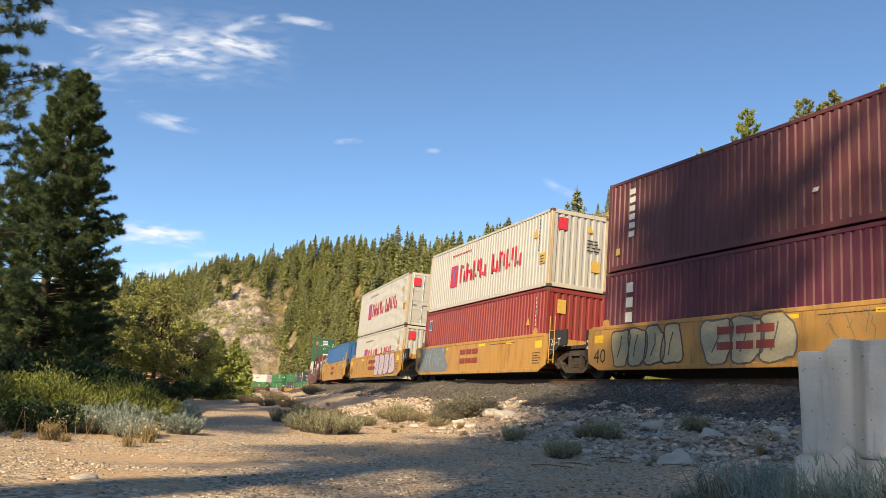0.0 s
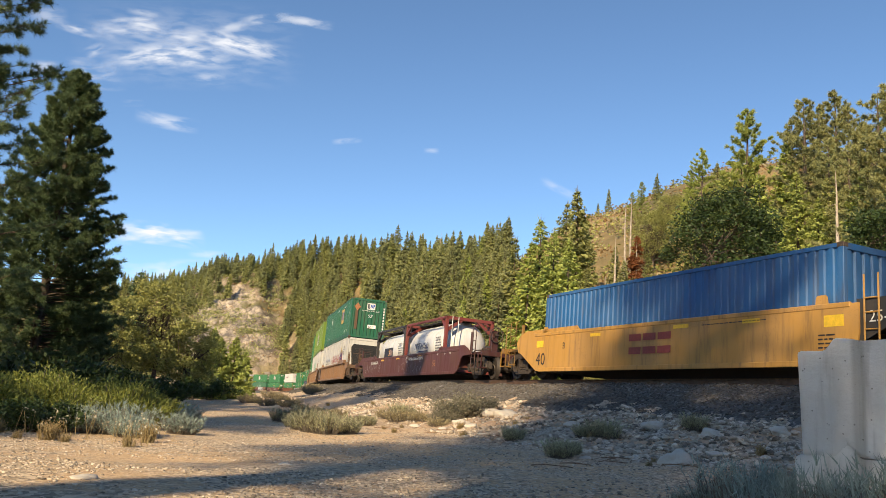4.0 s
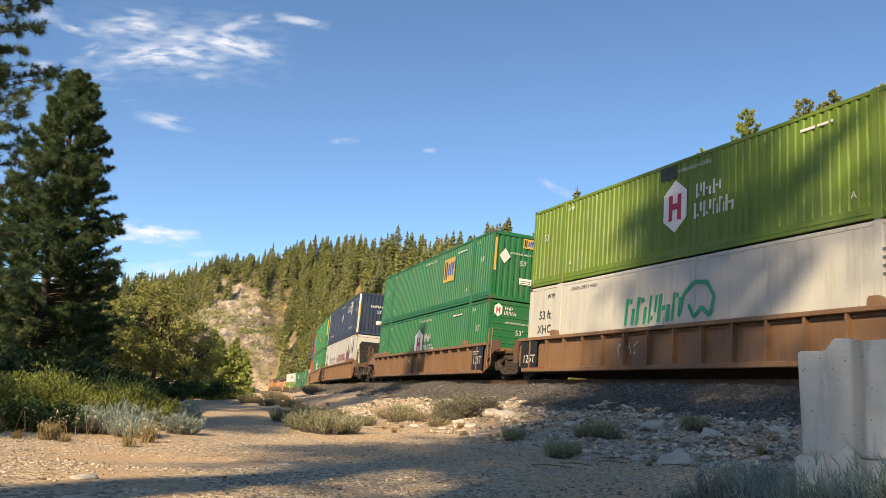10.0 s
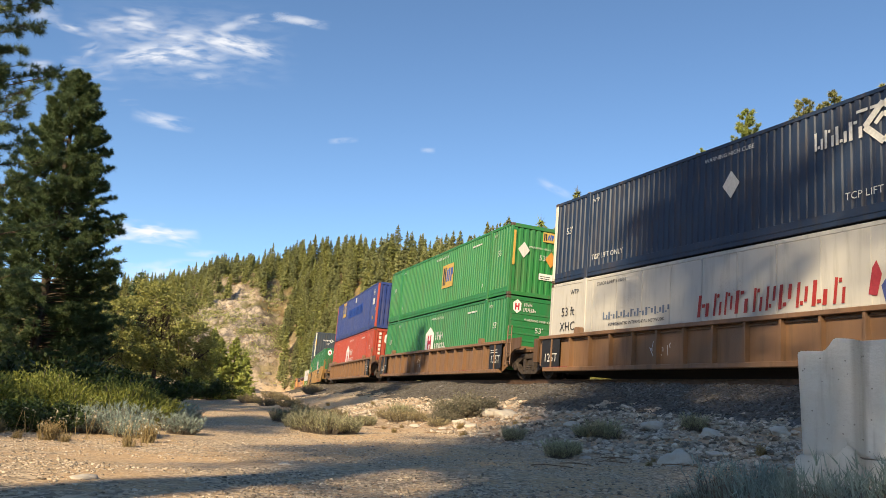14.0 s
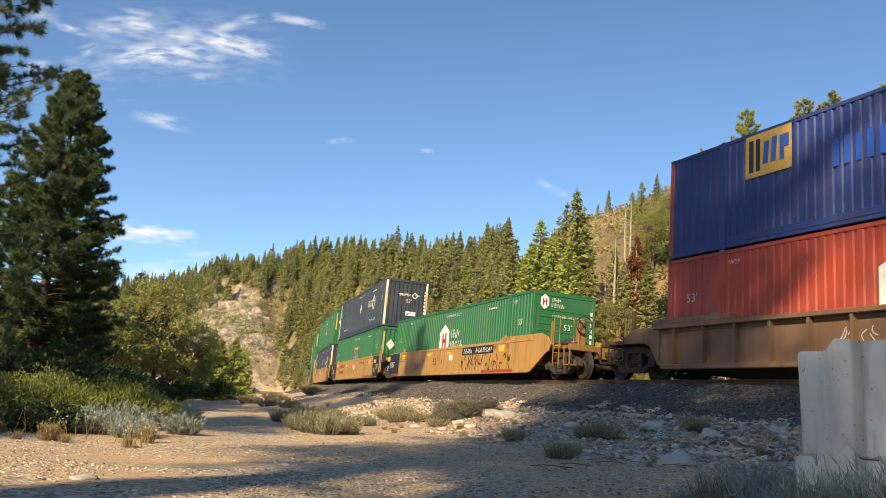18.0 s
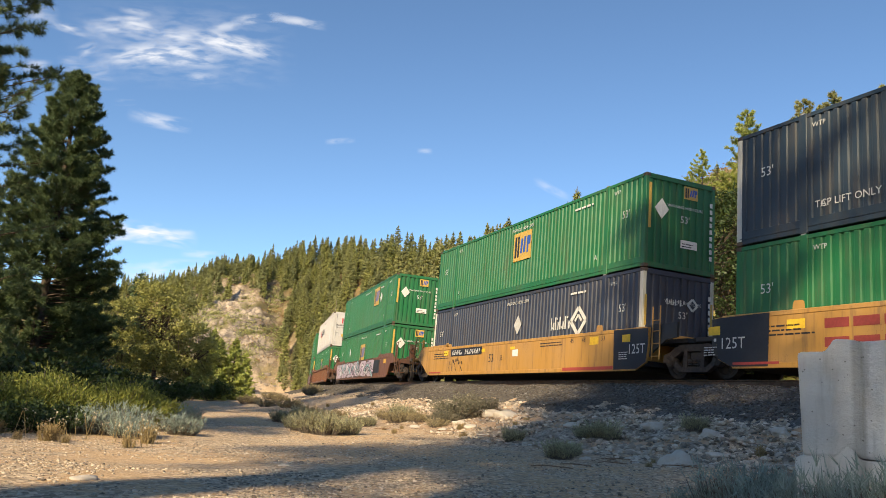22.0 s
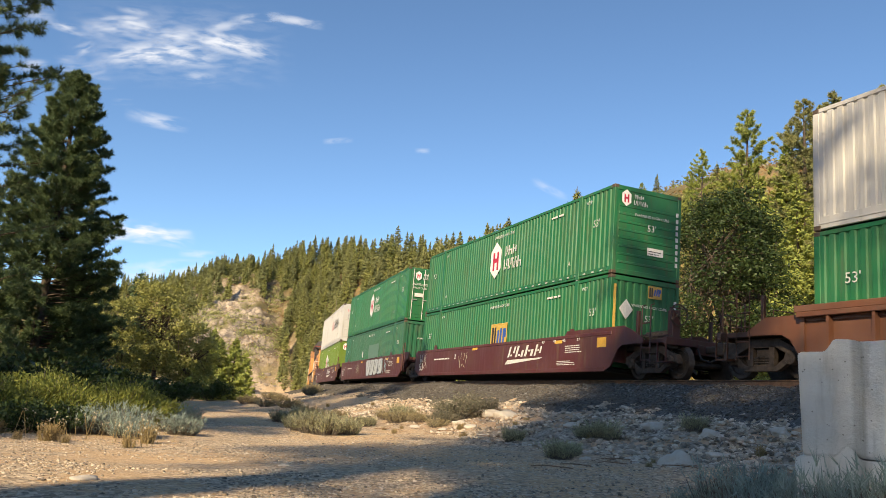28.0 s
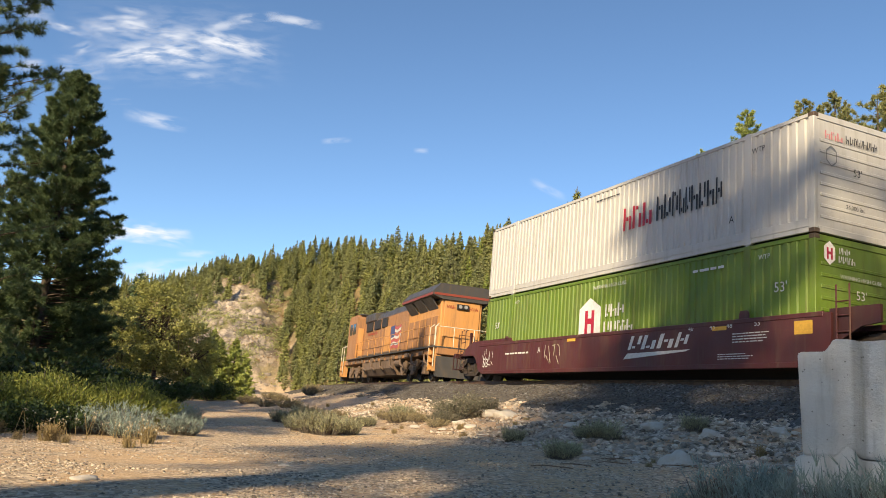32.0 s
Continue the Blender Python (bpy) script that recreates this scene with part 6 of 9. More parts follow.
# ================= permanent way =================
def build_track():
    tr = tagged(new("railway_track"), "worn steel rails on timber sleepers in dark ballast", "railway track", kind="structure")
    prof = [(-0.07, -0.18), (-0.07, -0.165), (-0.012, -0.14), (-0.012, -0.045), (-0.036, -0.03), (-0.036, 0.0), (0.036, 0.0), (0.036, -0.03), (0.012, -0.045), (0.012, -0.14), (0.07, -0.165), (0.07, -0.18)]
    for side in (-0.755, 0.755):
        r = sweep("rail", [(side + a, b) for a, b in prof], -460, 400, 1.0, M["rail"])
        r.parent = tr
        r.data.materials.append(M["rail_top"])
        mi = np.zeros(len(r.data.polygons), int)
        mi[5::11] = 1
        r.data.polygons.foreach_set("material_index", mi)
    bm = boxes((-0.115, 0.115, -1.3, 1.3, -0.36, -0.185), bevel=0.012)
    me = bpy.data.meshes.new("sleeper")
    bm.to_mesh(me)
    bm.free()
    me.materials.append(M["wood_tie"])
    rnd = random.Random(5)
    for k in range(190):
        s = -75 + k * 0.5
        p = track(s)
        th = float(np.interp(s, S_ALL, TH))
        part("sleeper", me, None, tr, "", Matrix.Translation((p[0], p[1], grade(s))) @ Matrix.Rotation(th + rnd.uniform(-0.01, 0.01), 4, "Z"))
    return tr


build_track()


def build_ballast():
    side = np.concatenate((np.linspace(-5.2, -1.9, 9), np.linspace(-1.6, 1.6, 5), np.linspace(1.9, 5.0, 32)))
    ss = np.concatenate((np.arange(-460, -80, 4.0), np.arange(-80, 20, 0.14), np.arange(20, 400, 4.0)))
    p = np.array([track(s) for s in ss])
    th = np.interp(ss, S_ALL, TH)
    x = p[:, :1] + np.sin(th)[:, None] * side
    y = p[:, 1:] - np.cos(th)[:, None] * side
    zz = np.interp(abs(side), (0, 1.95, 4.3, 5.2), (-0.24, -0.22, -0.98, -1.75))[None] + np.array([grade(s) for s in ss])[:, None] + np.zeros_like(x)
    zz += (fbm(x / 0.35, y / 0.35, 11, 2) * 0.10 + fbm(x / 2.5, y / 2.5, 12, 2) * 0.10) * (abs(side) > 1.7)
    ob = new("ballast", grid_mesh("ballast", x, y, zz, False))
    ob.data.materials.append(M["ballast"])
    tagged(ob, "dark crushed stone ballast shouldered along the track", "ballast", kind="structure")


build_ballast()


def stone_mesh(seed, sub=1):
    rnd = random.Random(seed)
    bm = bmesh.new()
    bmesh.ops.create_icosphere(bm, subdivisions=sub, radius=1)
    ax = (rnd.uniform(0.8, 1.25), rnd.uniform(0.7, 1.0), rnd.uniform(0.45, 0.75))
    for v in bm.verts:
        k = 1 + 0.5 * noise.noise(v.co * 1.1 + Vector((seed * 3.1, 0, 0))) + 0.18 * noise.noise(v.co * 3 + Vector((seed, 5, 0)))
        v.co = Vector((v.co.x * ax[0] * k, v.co.y * ax[1] * k, v.co.z * ax[2] * k))
    vs = np.array([v.co[:] for v in bm.verts])
    fs = np.array([[v.index for v in f.verts] for f in bm.faces])
    bm.free()
    return vs, fs


def scatter_mesh(name, protos, x, y, z, size, mat, tilt=0.5, seed=0):
    """Many small pieces of a few shapes joined into one mesh of triangles."""
    rng = np.random.RandomState(seed)
    vs, fs, base_i = [], [], 0
    which = rng.randint(0, len(protos), len(x))
    for k, (pv, pf) in enumerate(protos):
        sel = np.where(which == k)[0]
        if not len(sel):
            continue
        a = rng.uniform(0, 6.283, len(sel))
        c, s = np.cos(a), np.sin(a)
        tx = rng.uniform(-tilt, tilt, len(sel))
        v = pv[None] * size[sel][:, None, None]
        yy = v[..., 1] * np.cos(tx)[:, None] - v[..., 2] * np.sin(tx)[:, None]
        zz = v[..., 1] * np.sin(tx)[:, None] + v[..., 2] * np.cos(tx)[:, None]
        xx = v[..., 0] * c[:, None] - yy * s[:, None]
        yy = v[..., 0] * s[:, None] + yy * c[:, None]
        w = np.stack((xx + x[sel][:, None], yy + y[sel][:, None], zz + z[sel][:, None]), -1).reshape(-1, 3)
        f = (pf[None] + (np.arange(len(sel)) * len(pv))[:, None, None] + base_i).reshape(-1, 3)
        vs.append(w)
        fs.append(f)
        base_i += len(w)
    return tri_mesh(name, np.concatenate(vs), np.concatenate(fs), mat)


def tri_mesh(name, vs, fs, mat, smooth=False):
    me = bpy.data.meshes.new(name)
    me.vertices.add(len(vs))
    me.vertices.foreach_set("co", np.ascontiguousarray(vs, dtype=np.float32).ravel())
    me.loops.add(fs.size)
    me.loops.foreach_set("vertex_index", np.ascontiguousarray(fs, dtype=np.int32).ravel())
    me.polygons.add(len(fs))
    me.polygons.foreach_set("loop_start", np.arange(len(fs), dtype=np.int32) * 3)
    if smooth:
        me.polygons.foreach_set("use_smooth", np.ones(len(fs), bool))
    me.update()
    me.validate()
    me.materials.append(mat)
    return me


def stone_material(name, a, b_, c_):
    m, nt, b, co = base(name, 0.9)
    geo = nt.nodes.new("ShaderNodeNewGeometry")
    info = nt.nodes.new("ShaderNodeObjectInfo")
    n = _noise(nt, co, 14.0, 6, 0.65)
    c = _mix(nt, geo.outputs["Random Per Island"], a, b_)
    c = _mix(nt, _ramp(nt, n, 0.4, 0.65, 0, 0.6), c, c_)
    nt.links.new(c, b.inputs["Base Color"])
    _bump(nt, n, 0.5, 0.02, b)
    return m


M["stone"] = stone_material("field_stone", (0.095, 0.08, 0.065), (0.66, 0.57, 0.46), (0.36, 0.275, 0.195))
M["gravel"] = stone_material("road_gravel", (0.085, 0.07, 0.055), (0.68, 0.58, 0.45), (0.36, 0.27, 0.185))
M["dark_stone"] = stone_material("ballast_stone", (0.042, 0.038, 0.034), (0.17, 0.15, 0.128), (0.095, 0.08, 0.067))
STONES = [stone_mesh(i) for i in range(6)]


def place_line(s, d):
    """World place of a point s along the line and d off it, to the camera's side."""
    p = np.stack((np.interp(s, S_ALL, TX), np.interp(s, S_ALL, TY)), -1)
    th = np.interp(s, S_ALL, TH)
    return p[..., 0] + np.sin(th) * d, p[..., 1] - np.cos(th) * d


def TWIGS(p, q):
    """Thin three-sided sticks from each p to each q."""
    d = (q - p) / np.linalg.norm(q - p, axis=1, keepdims=True)
    u = np.cross(d, (0, 0, 1.0))
    r = 0.007
    w = np.array((0, 0, 1.0))
    vs = np.stack((p + u * r, p - u * r, p + w * r, q + u * r * 0.5, q - u * r * 0.5, q + w * r * 0.5), 1).reshape(-1, 3)
    f = np.array(((0, 1, 4), (0, 4, 3), (1, 2, 5), (1, 5, 4), (2, 0, 3), (2, 3, 5)))
    return vs, (f[None] + (np.arange(len(p)) * 6)[:, None, None]).reshape(-1, 3)


M["litter"] = plain("dry_litter", (0.20, 0.125, 0.075), 0.9, 0, 0.5, 20, 0.2)


def build_stones():
    rng = np.random.RandomState(4)
    # the stony bank below the ballast
    s = -60 + 72 * rng.rand(42000) ** 0.8
    d = 3.95 + 4.3 * rng.rand(42000) ** 1.1
    x, y = place_line(s, d)
    keep = (fbm(x / 3, y / 3, 41, 3) + 0.34 * (s > -16) + 0.1 * (s > -13) - 0.22 * (s < -18) > rng.rand(42000) * 0.5 - 0.08)
    x, y, d = x[keep], y[keep], d[keep]
    size = 0.016 + 0.062 * rng.rand(len(x)) ** 2.8
    m = 26000                                  # thickest on the near stretch
    s2, d2 = -30 + 23 * rng.rand(m), 4.1 + 3.6 * rng.rand(m)
    x2, y2 = place_line(s2, d2)
    ok = fbm(x2 / 2.2, y2 / 2.2, 43, 3) + 0.2 > rng.rand(m) * 0.6
    x, y = np.concatenate((x, x2[ok])), np.concatenate((y, y2[ok]))
    size = np.concatenate((size, 0.014 + 0.06 * rng.rand(int(ok.sum())) ** 2.8))
    ob = new("bank_stones", scatter_mesh("bank_stones", STONES, x, y, ground_height(x, y) + size * 0.15, size, M["stone"], 0.5, 1))
    tagged(ob, "loose grey and tan stones strewn over the bank", "stones", kind="stuff")
    # dry twigs and bark between them
    n = 900
    s = -30 + 24 * rng.rand(n)
    d = 4.6 + 4.4 * rng.rand(n)
    x, y = place_line(s, d)
    a = rng.uniform(0, 6.283, n)
    ln = rng.uniform(0.05, 0.22, n)
    z = ground_height(x, y) + 0.012
    p = np.column_stack((x, y, z))
    q = p + np.column_stack((np.cos(a) * ln, np.sin(a) * ln, rng.uniform(-0.01, 0.03, n)))
    v, f = TWIGS(p, q)
    ob = new("twig_litter", tri_mesh("twig_litter", v, f, M["litter"]))
    tagged(ob, "dry brown twigs and bark littering the bank", "twigs", kind="stuff")
    # gravel of the lane
    n = 60000
    r = 3.9 + 30 * rng.rand(n) ** 1.9
    a = np.radians(rng.uniform(-32, 31, n))
    x, y = r * np.sin(a), r * np.cos(a)
    dd, _ = track_distance(x, y)
    keep = (dd > 7.0) & (fbm(x / 2.2, y / 2.2, 51, 3) > -0.25 + 0.4 * rng.rand(n) - 0.12)
    x, y = x[keep], y[keep]
    size = 0.0055 + 0.016 * rng.rand(len(x)) ** 2.4
    ob = new("gravel", scatter_mesh("gravel", STONES, x, y, ground_height(x, y) + size * 0.1, size, M["gravel"], 0.4, 2))
    tagged(ob, "tan gravel and pebbles lying on the dirt lane", "gravel", kind="stuff")
    # broken stone on the ballast's shoulder
    n = 30000
    s = -70 + 80 * rng.rand(n)
    d = 1.7 + 2.7 * rng.rand(n)
    x, y = place_line(s, d)
    z = np.interp(d, (0, 1.95, 4.3), (-0.24, -0.22, -0.98)) + fbm(x / 0.35, y / 0.35, 11, 2) * 0.10 + fbm(x / 2.5, y / 2.5, 12, 2) * 0.10
    size = 0.017 + 0.020 * rng.rand(n)
    ob = new("ballast_stones", scatter_mesh("ballast_stones", STONES, x, y, z + 0.01, size, M["dark_stone"], 0.8, 3))
    tagged(ob, "dark angular ballast stones on the shoulder", "stones", kind="stuff")


build_stones()


def rock(x, y, r, seed, lab="rounded granite rock half sunk in the bank", flat=1.0):
    vs, fs = stone_mesh(seed + 100, 3)
    ob = new("rock", tri_mesh("rock", vs * (r, r, r * flat), fs, M["stone_big"], True))
    ob.location = (x, y, height(x, y) + r * (0.12 if r > 0.14 else -0.1))
    ob.rotation_euler = (0, 0, seed * 1.7)
    return tagged(ob, lab, "rock", "rocks on the bank")


M["stone_big"] = stone_material("granite_rock", (0.32, 0.29, 0.25), (0.54, 0.49, 0.42), (0.46, 0.39, 0.31))
# ================= plants =================
M["pine"] = foliage("pine_needles", (0.072, 0.125, 0.058), (0.20, 0.255, 0.105), 0.5, 0.22)
M["fir"] = foliage("fir_needles", (0.225, 0.245, 0.085), (0.43, 0.425, 0.14), 0.55, 0.25)
M["fir_gold"] = foliage("cedar_sprays", (0.29, 0.355, 0.085), (0.52, 0.56, 0.15), 0.55, 0.25)
M["fir_olive"] = foliage("dusty_needles", (0.27, 0.285, 0.115), (0.48, 0.48, 0.20), 0.6, 0.25)
# distance haze painted into the needles: paler, with less contrast
M["fir_hazed"] = foliage("hazed_ridge_needles", (0.235, 0.255, 0.115), (0.39, 0.40, 0.175), 0.6, 0.35)
M["rust_brush"] = foliage("rusty_brush", (0.25, 0.145, 0.06), (0.40, 0.26, 0.11), 0.8, 0.15)
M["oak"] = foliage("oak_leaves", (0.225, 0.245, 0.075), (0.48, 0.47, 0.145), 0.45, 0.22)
# dark oak leaves; the same colour paints the bushes' shaded foot
M["oak_dark"] = foliage("dark_and_shaded_leaves", (0.028, 0.055, 0.018), (0.085, 0.12, 0.034), 0.45, 0.12)
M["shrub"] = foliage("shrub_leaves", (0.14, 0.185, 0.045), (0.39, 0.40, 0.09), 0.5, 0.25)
M["sage"] = foliage("sage_leaves", (0.25, 0.315, 0.27), (0.44, 0.52, 0.45), 0.8, 0.25)
M["sage_olive"] = foliage("olive_sage_leaves", (0.34, 0.34, 0.20), (0.60, 0.58, 0.37), 0.8, 0.25)
M["sage_grey"] = foliage("grey_brush", (0.15, 0.145, 0.10), (0.31, 0.29, 0.21), 0.8, 0.2)
M["sage_dry"] = foliage("dry_sage", (0.28, 0.235, 0.135), (0.50, 0.43, 0.26), 0.8, 0.25)
M["dead_needles"] = foliage("dead_needles", (0.20, 0.075, 0.03), (0.33, 0.13, 0.05), 0.8, 0.2)
M["straw"] = foliage("dry_grass", (0.30, 0.23, 0.11), (0.45, 0.36, 0.19), 0.8, 0.2)
M["petal"] = foliage("dry_flower_heads", (0.50, 0.46, 0.34), (0.66, 0.62, 0.48), 0.8, 0.2)
M["bark"] = plain("bark", (0.08, 0.058, 0.043), 0.95, 0, 0.5, 5, 0.8)
M["snag"] = plain("bleached_wood", (0.36, 0.30, 0.24), 0.9, 0, 0.3, 3, 0.5)
M["twig"] = plain("grey_twig", (0.17, 0.145, 0.12), 0.95, 0, 0.3, 9, 0.3)


def unit(v):
    return v / np.maximum(np.linalg.norm(v, axis=-1, keepdims=True), 1e-9)


def blades(c, d, n, length, width, spread, rng):
    """n thin triangles from each centre c, fanned round the direction d."""
    N = len(c)
    c, d = np.repeat(c, n, 0), np.repeat(d, n, 0)
    w = unit(d + spread * rng.randn(N * n, 3))
    side = unit(np.cross(w, rng.randn(N * n, 3)))
    ln = np.repeat(np.broadcast_to(length, (N,)), n)[:, None] * rng.uniform(0.6, 1.15, (N * n, 1))
    a = c + side * width / 2
    b = c - side * width / 2
    t = c + w * ln
    vs = np.stack((a, b, t), 1).reshape(-1, 3)
    return vs, np.arange(len(vs)).reshape(-1, 3)


def leaves(c, size, rng, flat=0.5):
    """A small leaf of two triangles at each place, turned at random."""
    N = len(c)
    u = unit(rng.randn(N, 3) * (1, 1, flat))
    v = unit(np.cross(u, rng.randn(N, 3)))
    s = size * rng.uniform(0.6, 1.3, (N, 1))
    vs = np.stack((c - u * s, c + v * s * 0.55, c + u * s, c - v * s * 0.55), 1).reshape(-1, 3)
    q = np.arange(N)[:, None] * 4
    return vs, np.concatenate((q + (0, 1, 2), q + (0, 2, 3)))


def rods(p, q, r0, r1, sides=5):
    """Tapered bars from each p to each q."""
    N = len(p)
    d = unit(q - p)
    u = unit(np.cross(d, np.where(abs(d[:, 2:3]) > 0.9, (1.0, 0, 0), (0, 0, 1.0))))
    w = np.cross(d, u)
    a = np.arange(sides) * 2 * np.pi / sides
    ring = u[:, None] * np.cos(a)[None, :, None] + w[:, None] * np.sin(a)[None, :, None]
    r0, r1 = np.broadcast_to(r0, (N,))[:, None, None], np.broadcast_to(r1, (N,))[:, None, None]
    vs = np.concatenate((p[:, None] + ring * r0, q[:, None] + ring * r1), 1).reshape(-1, 3)
    k = np.arange(sides)
    f = np.concatenate((np.stack((k, (k + 1) % sides, sides + (k + 1) % sides), -1), np.stack((k, sides + (k + 1) % sides, sides + k), -1)))
    return vs, (f[None] + (np.arange(N) * 2 * sides)[:, None, None]).reshape(-1, 3)


def join(*parts):
    vs, fs, n = [], [], 0
    for v, f in parts:
        vs.append(v)
        fs.append(f + n)
        n += len(v)
    return np.concatenate(vs), np.concatenate(fs)


def bent_trunk(H, r, rng, lean=0.02, k=9, sides=9):
    z = np.linspace(0, H, k)
    off = np.cumsum(rng.randn(k, 2) * lean * H / k, 0)
    off -= off[0]
    pts = np.column_stack((off, z))
    rad = r * (1 - z / H) ** 0.8 + 0.012
    rad[0] *= 1.35
    return pts, join(*[rods(pts[i:i + 1], pts[i + 1:i + 2], rad[i], rad[i + 1], sides) for i in range(k - 1)])


def conifer(H, R, clear, nb, per, blade, ln, wd, seed, droop=0.15, limbs=True, power=0.8, ragged=0.35, trunk_r=None):
    """Trunk and crown of a conifer: whorled limbs that carry tufts of needles. Returns two (verts, faces)."""
    rng = np.random.RandomState(seed)
    pts, tr = bent_trunk(H, trunk_r or H * 0.016, rng)
    u = np.sort(rng.rand(nb))
    z = H * (clear + (0.985 - clear) * u)
    a = rng.rand(nb) * 6.283
    prof = (1 - u) ** power * np.minimum(1, 0.55 + u * 3.5) + 0.04
    ln_b = R * prof * rng.uniform(1 - ragged, 1 + ragged * 0.55, nb)
    slope = 0.45 * u - droop + 0.12 * rng.randn(nb)
    d = unit(np.column_stack((np.cos(a), np.sin(a), slope)))
    ax = np.column_stack([np.interp(z, pts[:, 2], pts[:, i]) for i in range(2)] + [z])
    end = ax + d * ln_b[:, None]
    end[:, 2] += 0.06 * ln_b
    m = np.maximum(3, (per * (0.35 + ln_b / R)).astype(int))
    idx = np.repeat(np.arange(nb), m)
    f = 1 - 0.78 * rng.rand(len(idx)) ** 1.5
    lat = unit(np.cross(d, (0, 0, 1.0)))[idx] * (rng.uniform(-1, 1, len(idx)) * 0.34 * ln_b[idx] * (1.15 - f))[:, None]
    c = ax[idx] + (end - ax)[idx] * f[:, None] + lat + rng.randn(len(idx), 3) * 0.035 * R
    td = unit(d[idx] + unit(lat + 1e-6) * 0.5 + (0, 0, 0.45))
    cr = blades(c, td, blade, ln * (0.4 + 0.6 * np.minimum(1, 2.2 * prof[idx])), wd, 0.75, rng)
    if limbs:
        tr = join(tr, rods(ax, ax + (end - ax) * 0.9, H * 0.0028 + 0.01 * ln_b, 0.008, 4))
    return tr, cr


def fir(H, R, clear, nb, per, ln, wd, seed, droop=0.3, power=0.85, ragged=0.3, single=False, trunk_r=None):
    """Trunk and crown of a spired conifer: tiers of limbs that carry flat, drooping sprays."""
    rng = np.random.RandomState(seed)
    pts, tr = bent_trunk(H, trunk_r or H * 0.012, rng, 0.015, 7, 6)
    tiers = max(9, nb // 8)
    u = (np.floor(np.arange(nb) * tiers / nb) + 0.62 * rng.rand(nb)) / tiers
    z = H * (clear + (0.975 - clear) * u)
    a = np.arange(nb) * 2.4 + rng.randn(nb) * 0.5
    prof = (1 - u) ** power * np.minimum(1, 0.6 + u * 4) + 0.02
    lb = R * prof * rng.uniform(1 - ragged, 1 + ragged * 0.5, nb)
    m = np.maximum(3, (per * (0.3 + 0.7 * lb / R)).astype(int))
    k = np.repeat(np.arange(nb), m)
    f = 0.12 + 0.88 * np.sqrt(rng.rand(len(k)))
    d = np.column_stack((np.cos(a), np.sin(a), np.zeros(nb)))
    lat = np.column_stack((-np.sin(a), np.cos(a), np.zeros(nb)))
    w = rng.uniform(-1, 1, len(k))
    ax = np.column_stack([np.interp(z, pts[:, 2], pts[:, i]) for i in range(2)] + [z])
    rise = lb[k] * f * (0.40 * u[k] - droop * (1 - u[k])) + 0.14 * lb[k] * f * f
    c = ax[k] + d[k] * (lb[k] * f)[:, None] + lat[k] * (w * 0.36 * lb[k] * (1.08 - f) + 0.03 * R * rng.randn(len(k)))[:, None]
    c[:, 2] += rise + rng.randn(len(k)) * 0.004 * H
    t = unit(d[k] * 0.75 + lat[k] * (w * 0.7)[:, None] + np.column_stack((0.3 * rng.randn(len(k)), 0.3 * rng.randn(len(k)), -0.55 + 0.35 * u[k] + 0.3 * rng.randn(len(k)))))
    up = unit(d[k] * 0.6 + (0, 0, 0.6) + 0.45 * rng.randn(len(k), 3))
    side = unit(np.cross(t, up))
    size = (0.55 + 0.6 * rng.rand(len(k))) * (1.45 - 0.6 * f) * (0.45 + 0.55 * np.minimum(1, 2.2 * prof[k]))
    lx, wx = (ln * size)[:, None], (wd * size)[:, None] / 2
    lead = np.array(((0, 0, H * 0.90), (0, 0, H * 0.93), (0, 0, H * 0.95)))
    tip = blades(lead + np.append(pts[-1, :2], 0), np.tile((0, 0, 1.0), (3, 1)), 5, H * 0.055, wd * 0.5, 0.25, rng)
    if single:
        vs = np.stack((c - t * lx * 0.4 + side * wx, c - t * lx * 0.4 - side * wx, c + t * lx * 0.6), 1).reshape(-1, 3)
        return tr, join((vs, np.arange(len(vs)).reshape(-1, 3)), tip)
    vs = np.stack((c - t * lx * 0.45, c + side * wx, c + t * lx * 0.55, c - side * wx), 1).reshape(-1, 3)
    q = np.arange(len(k))[:, None] * 4
    return tr, join((vs, np.concatenate((q + (0, 1, 2), q + (0, 2, 3)))), tip)


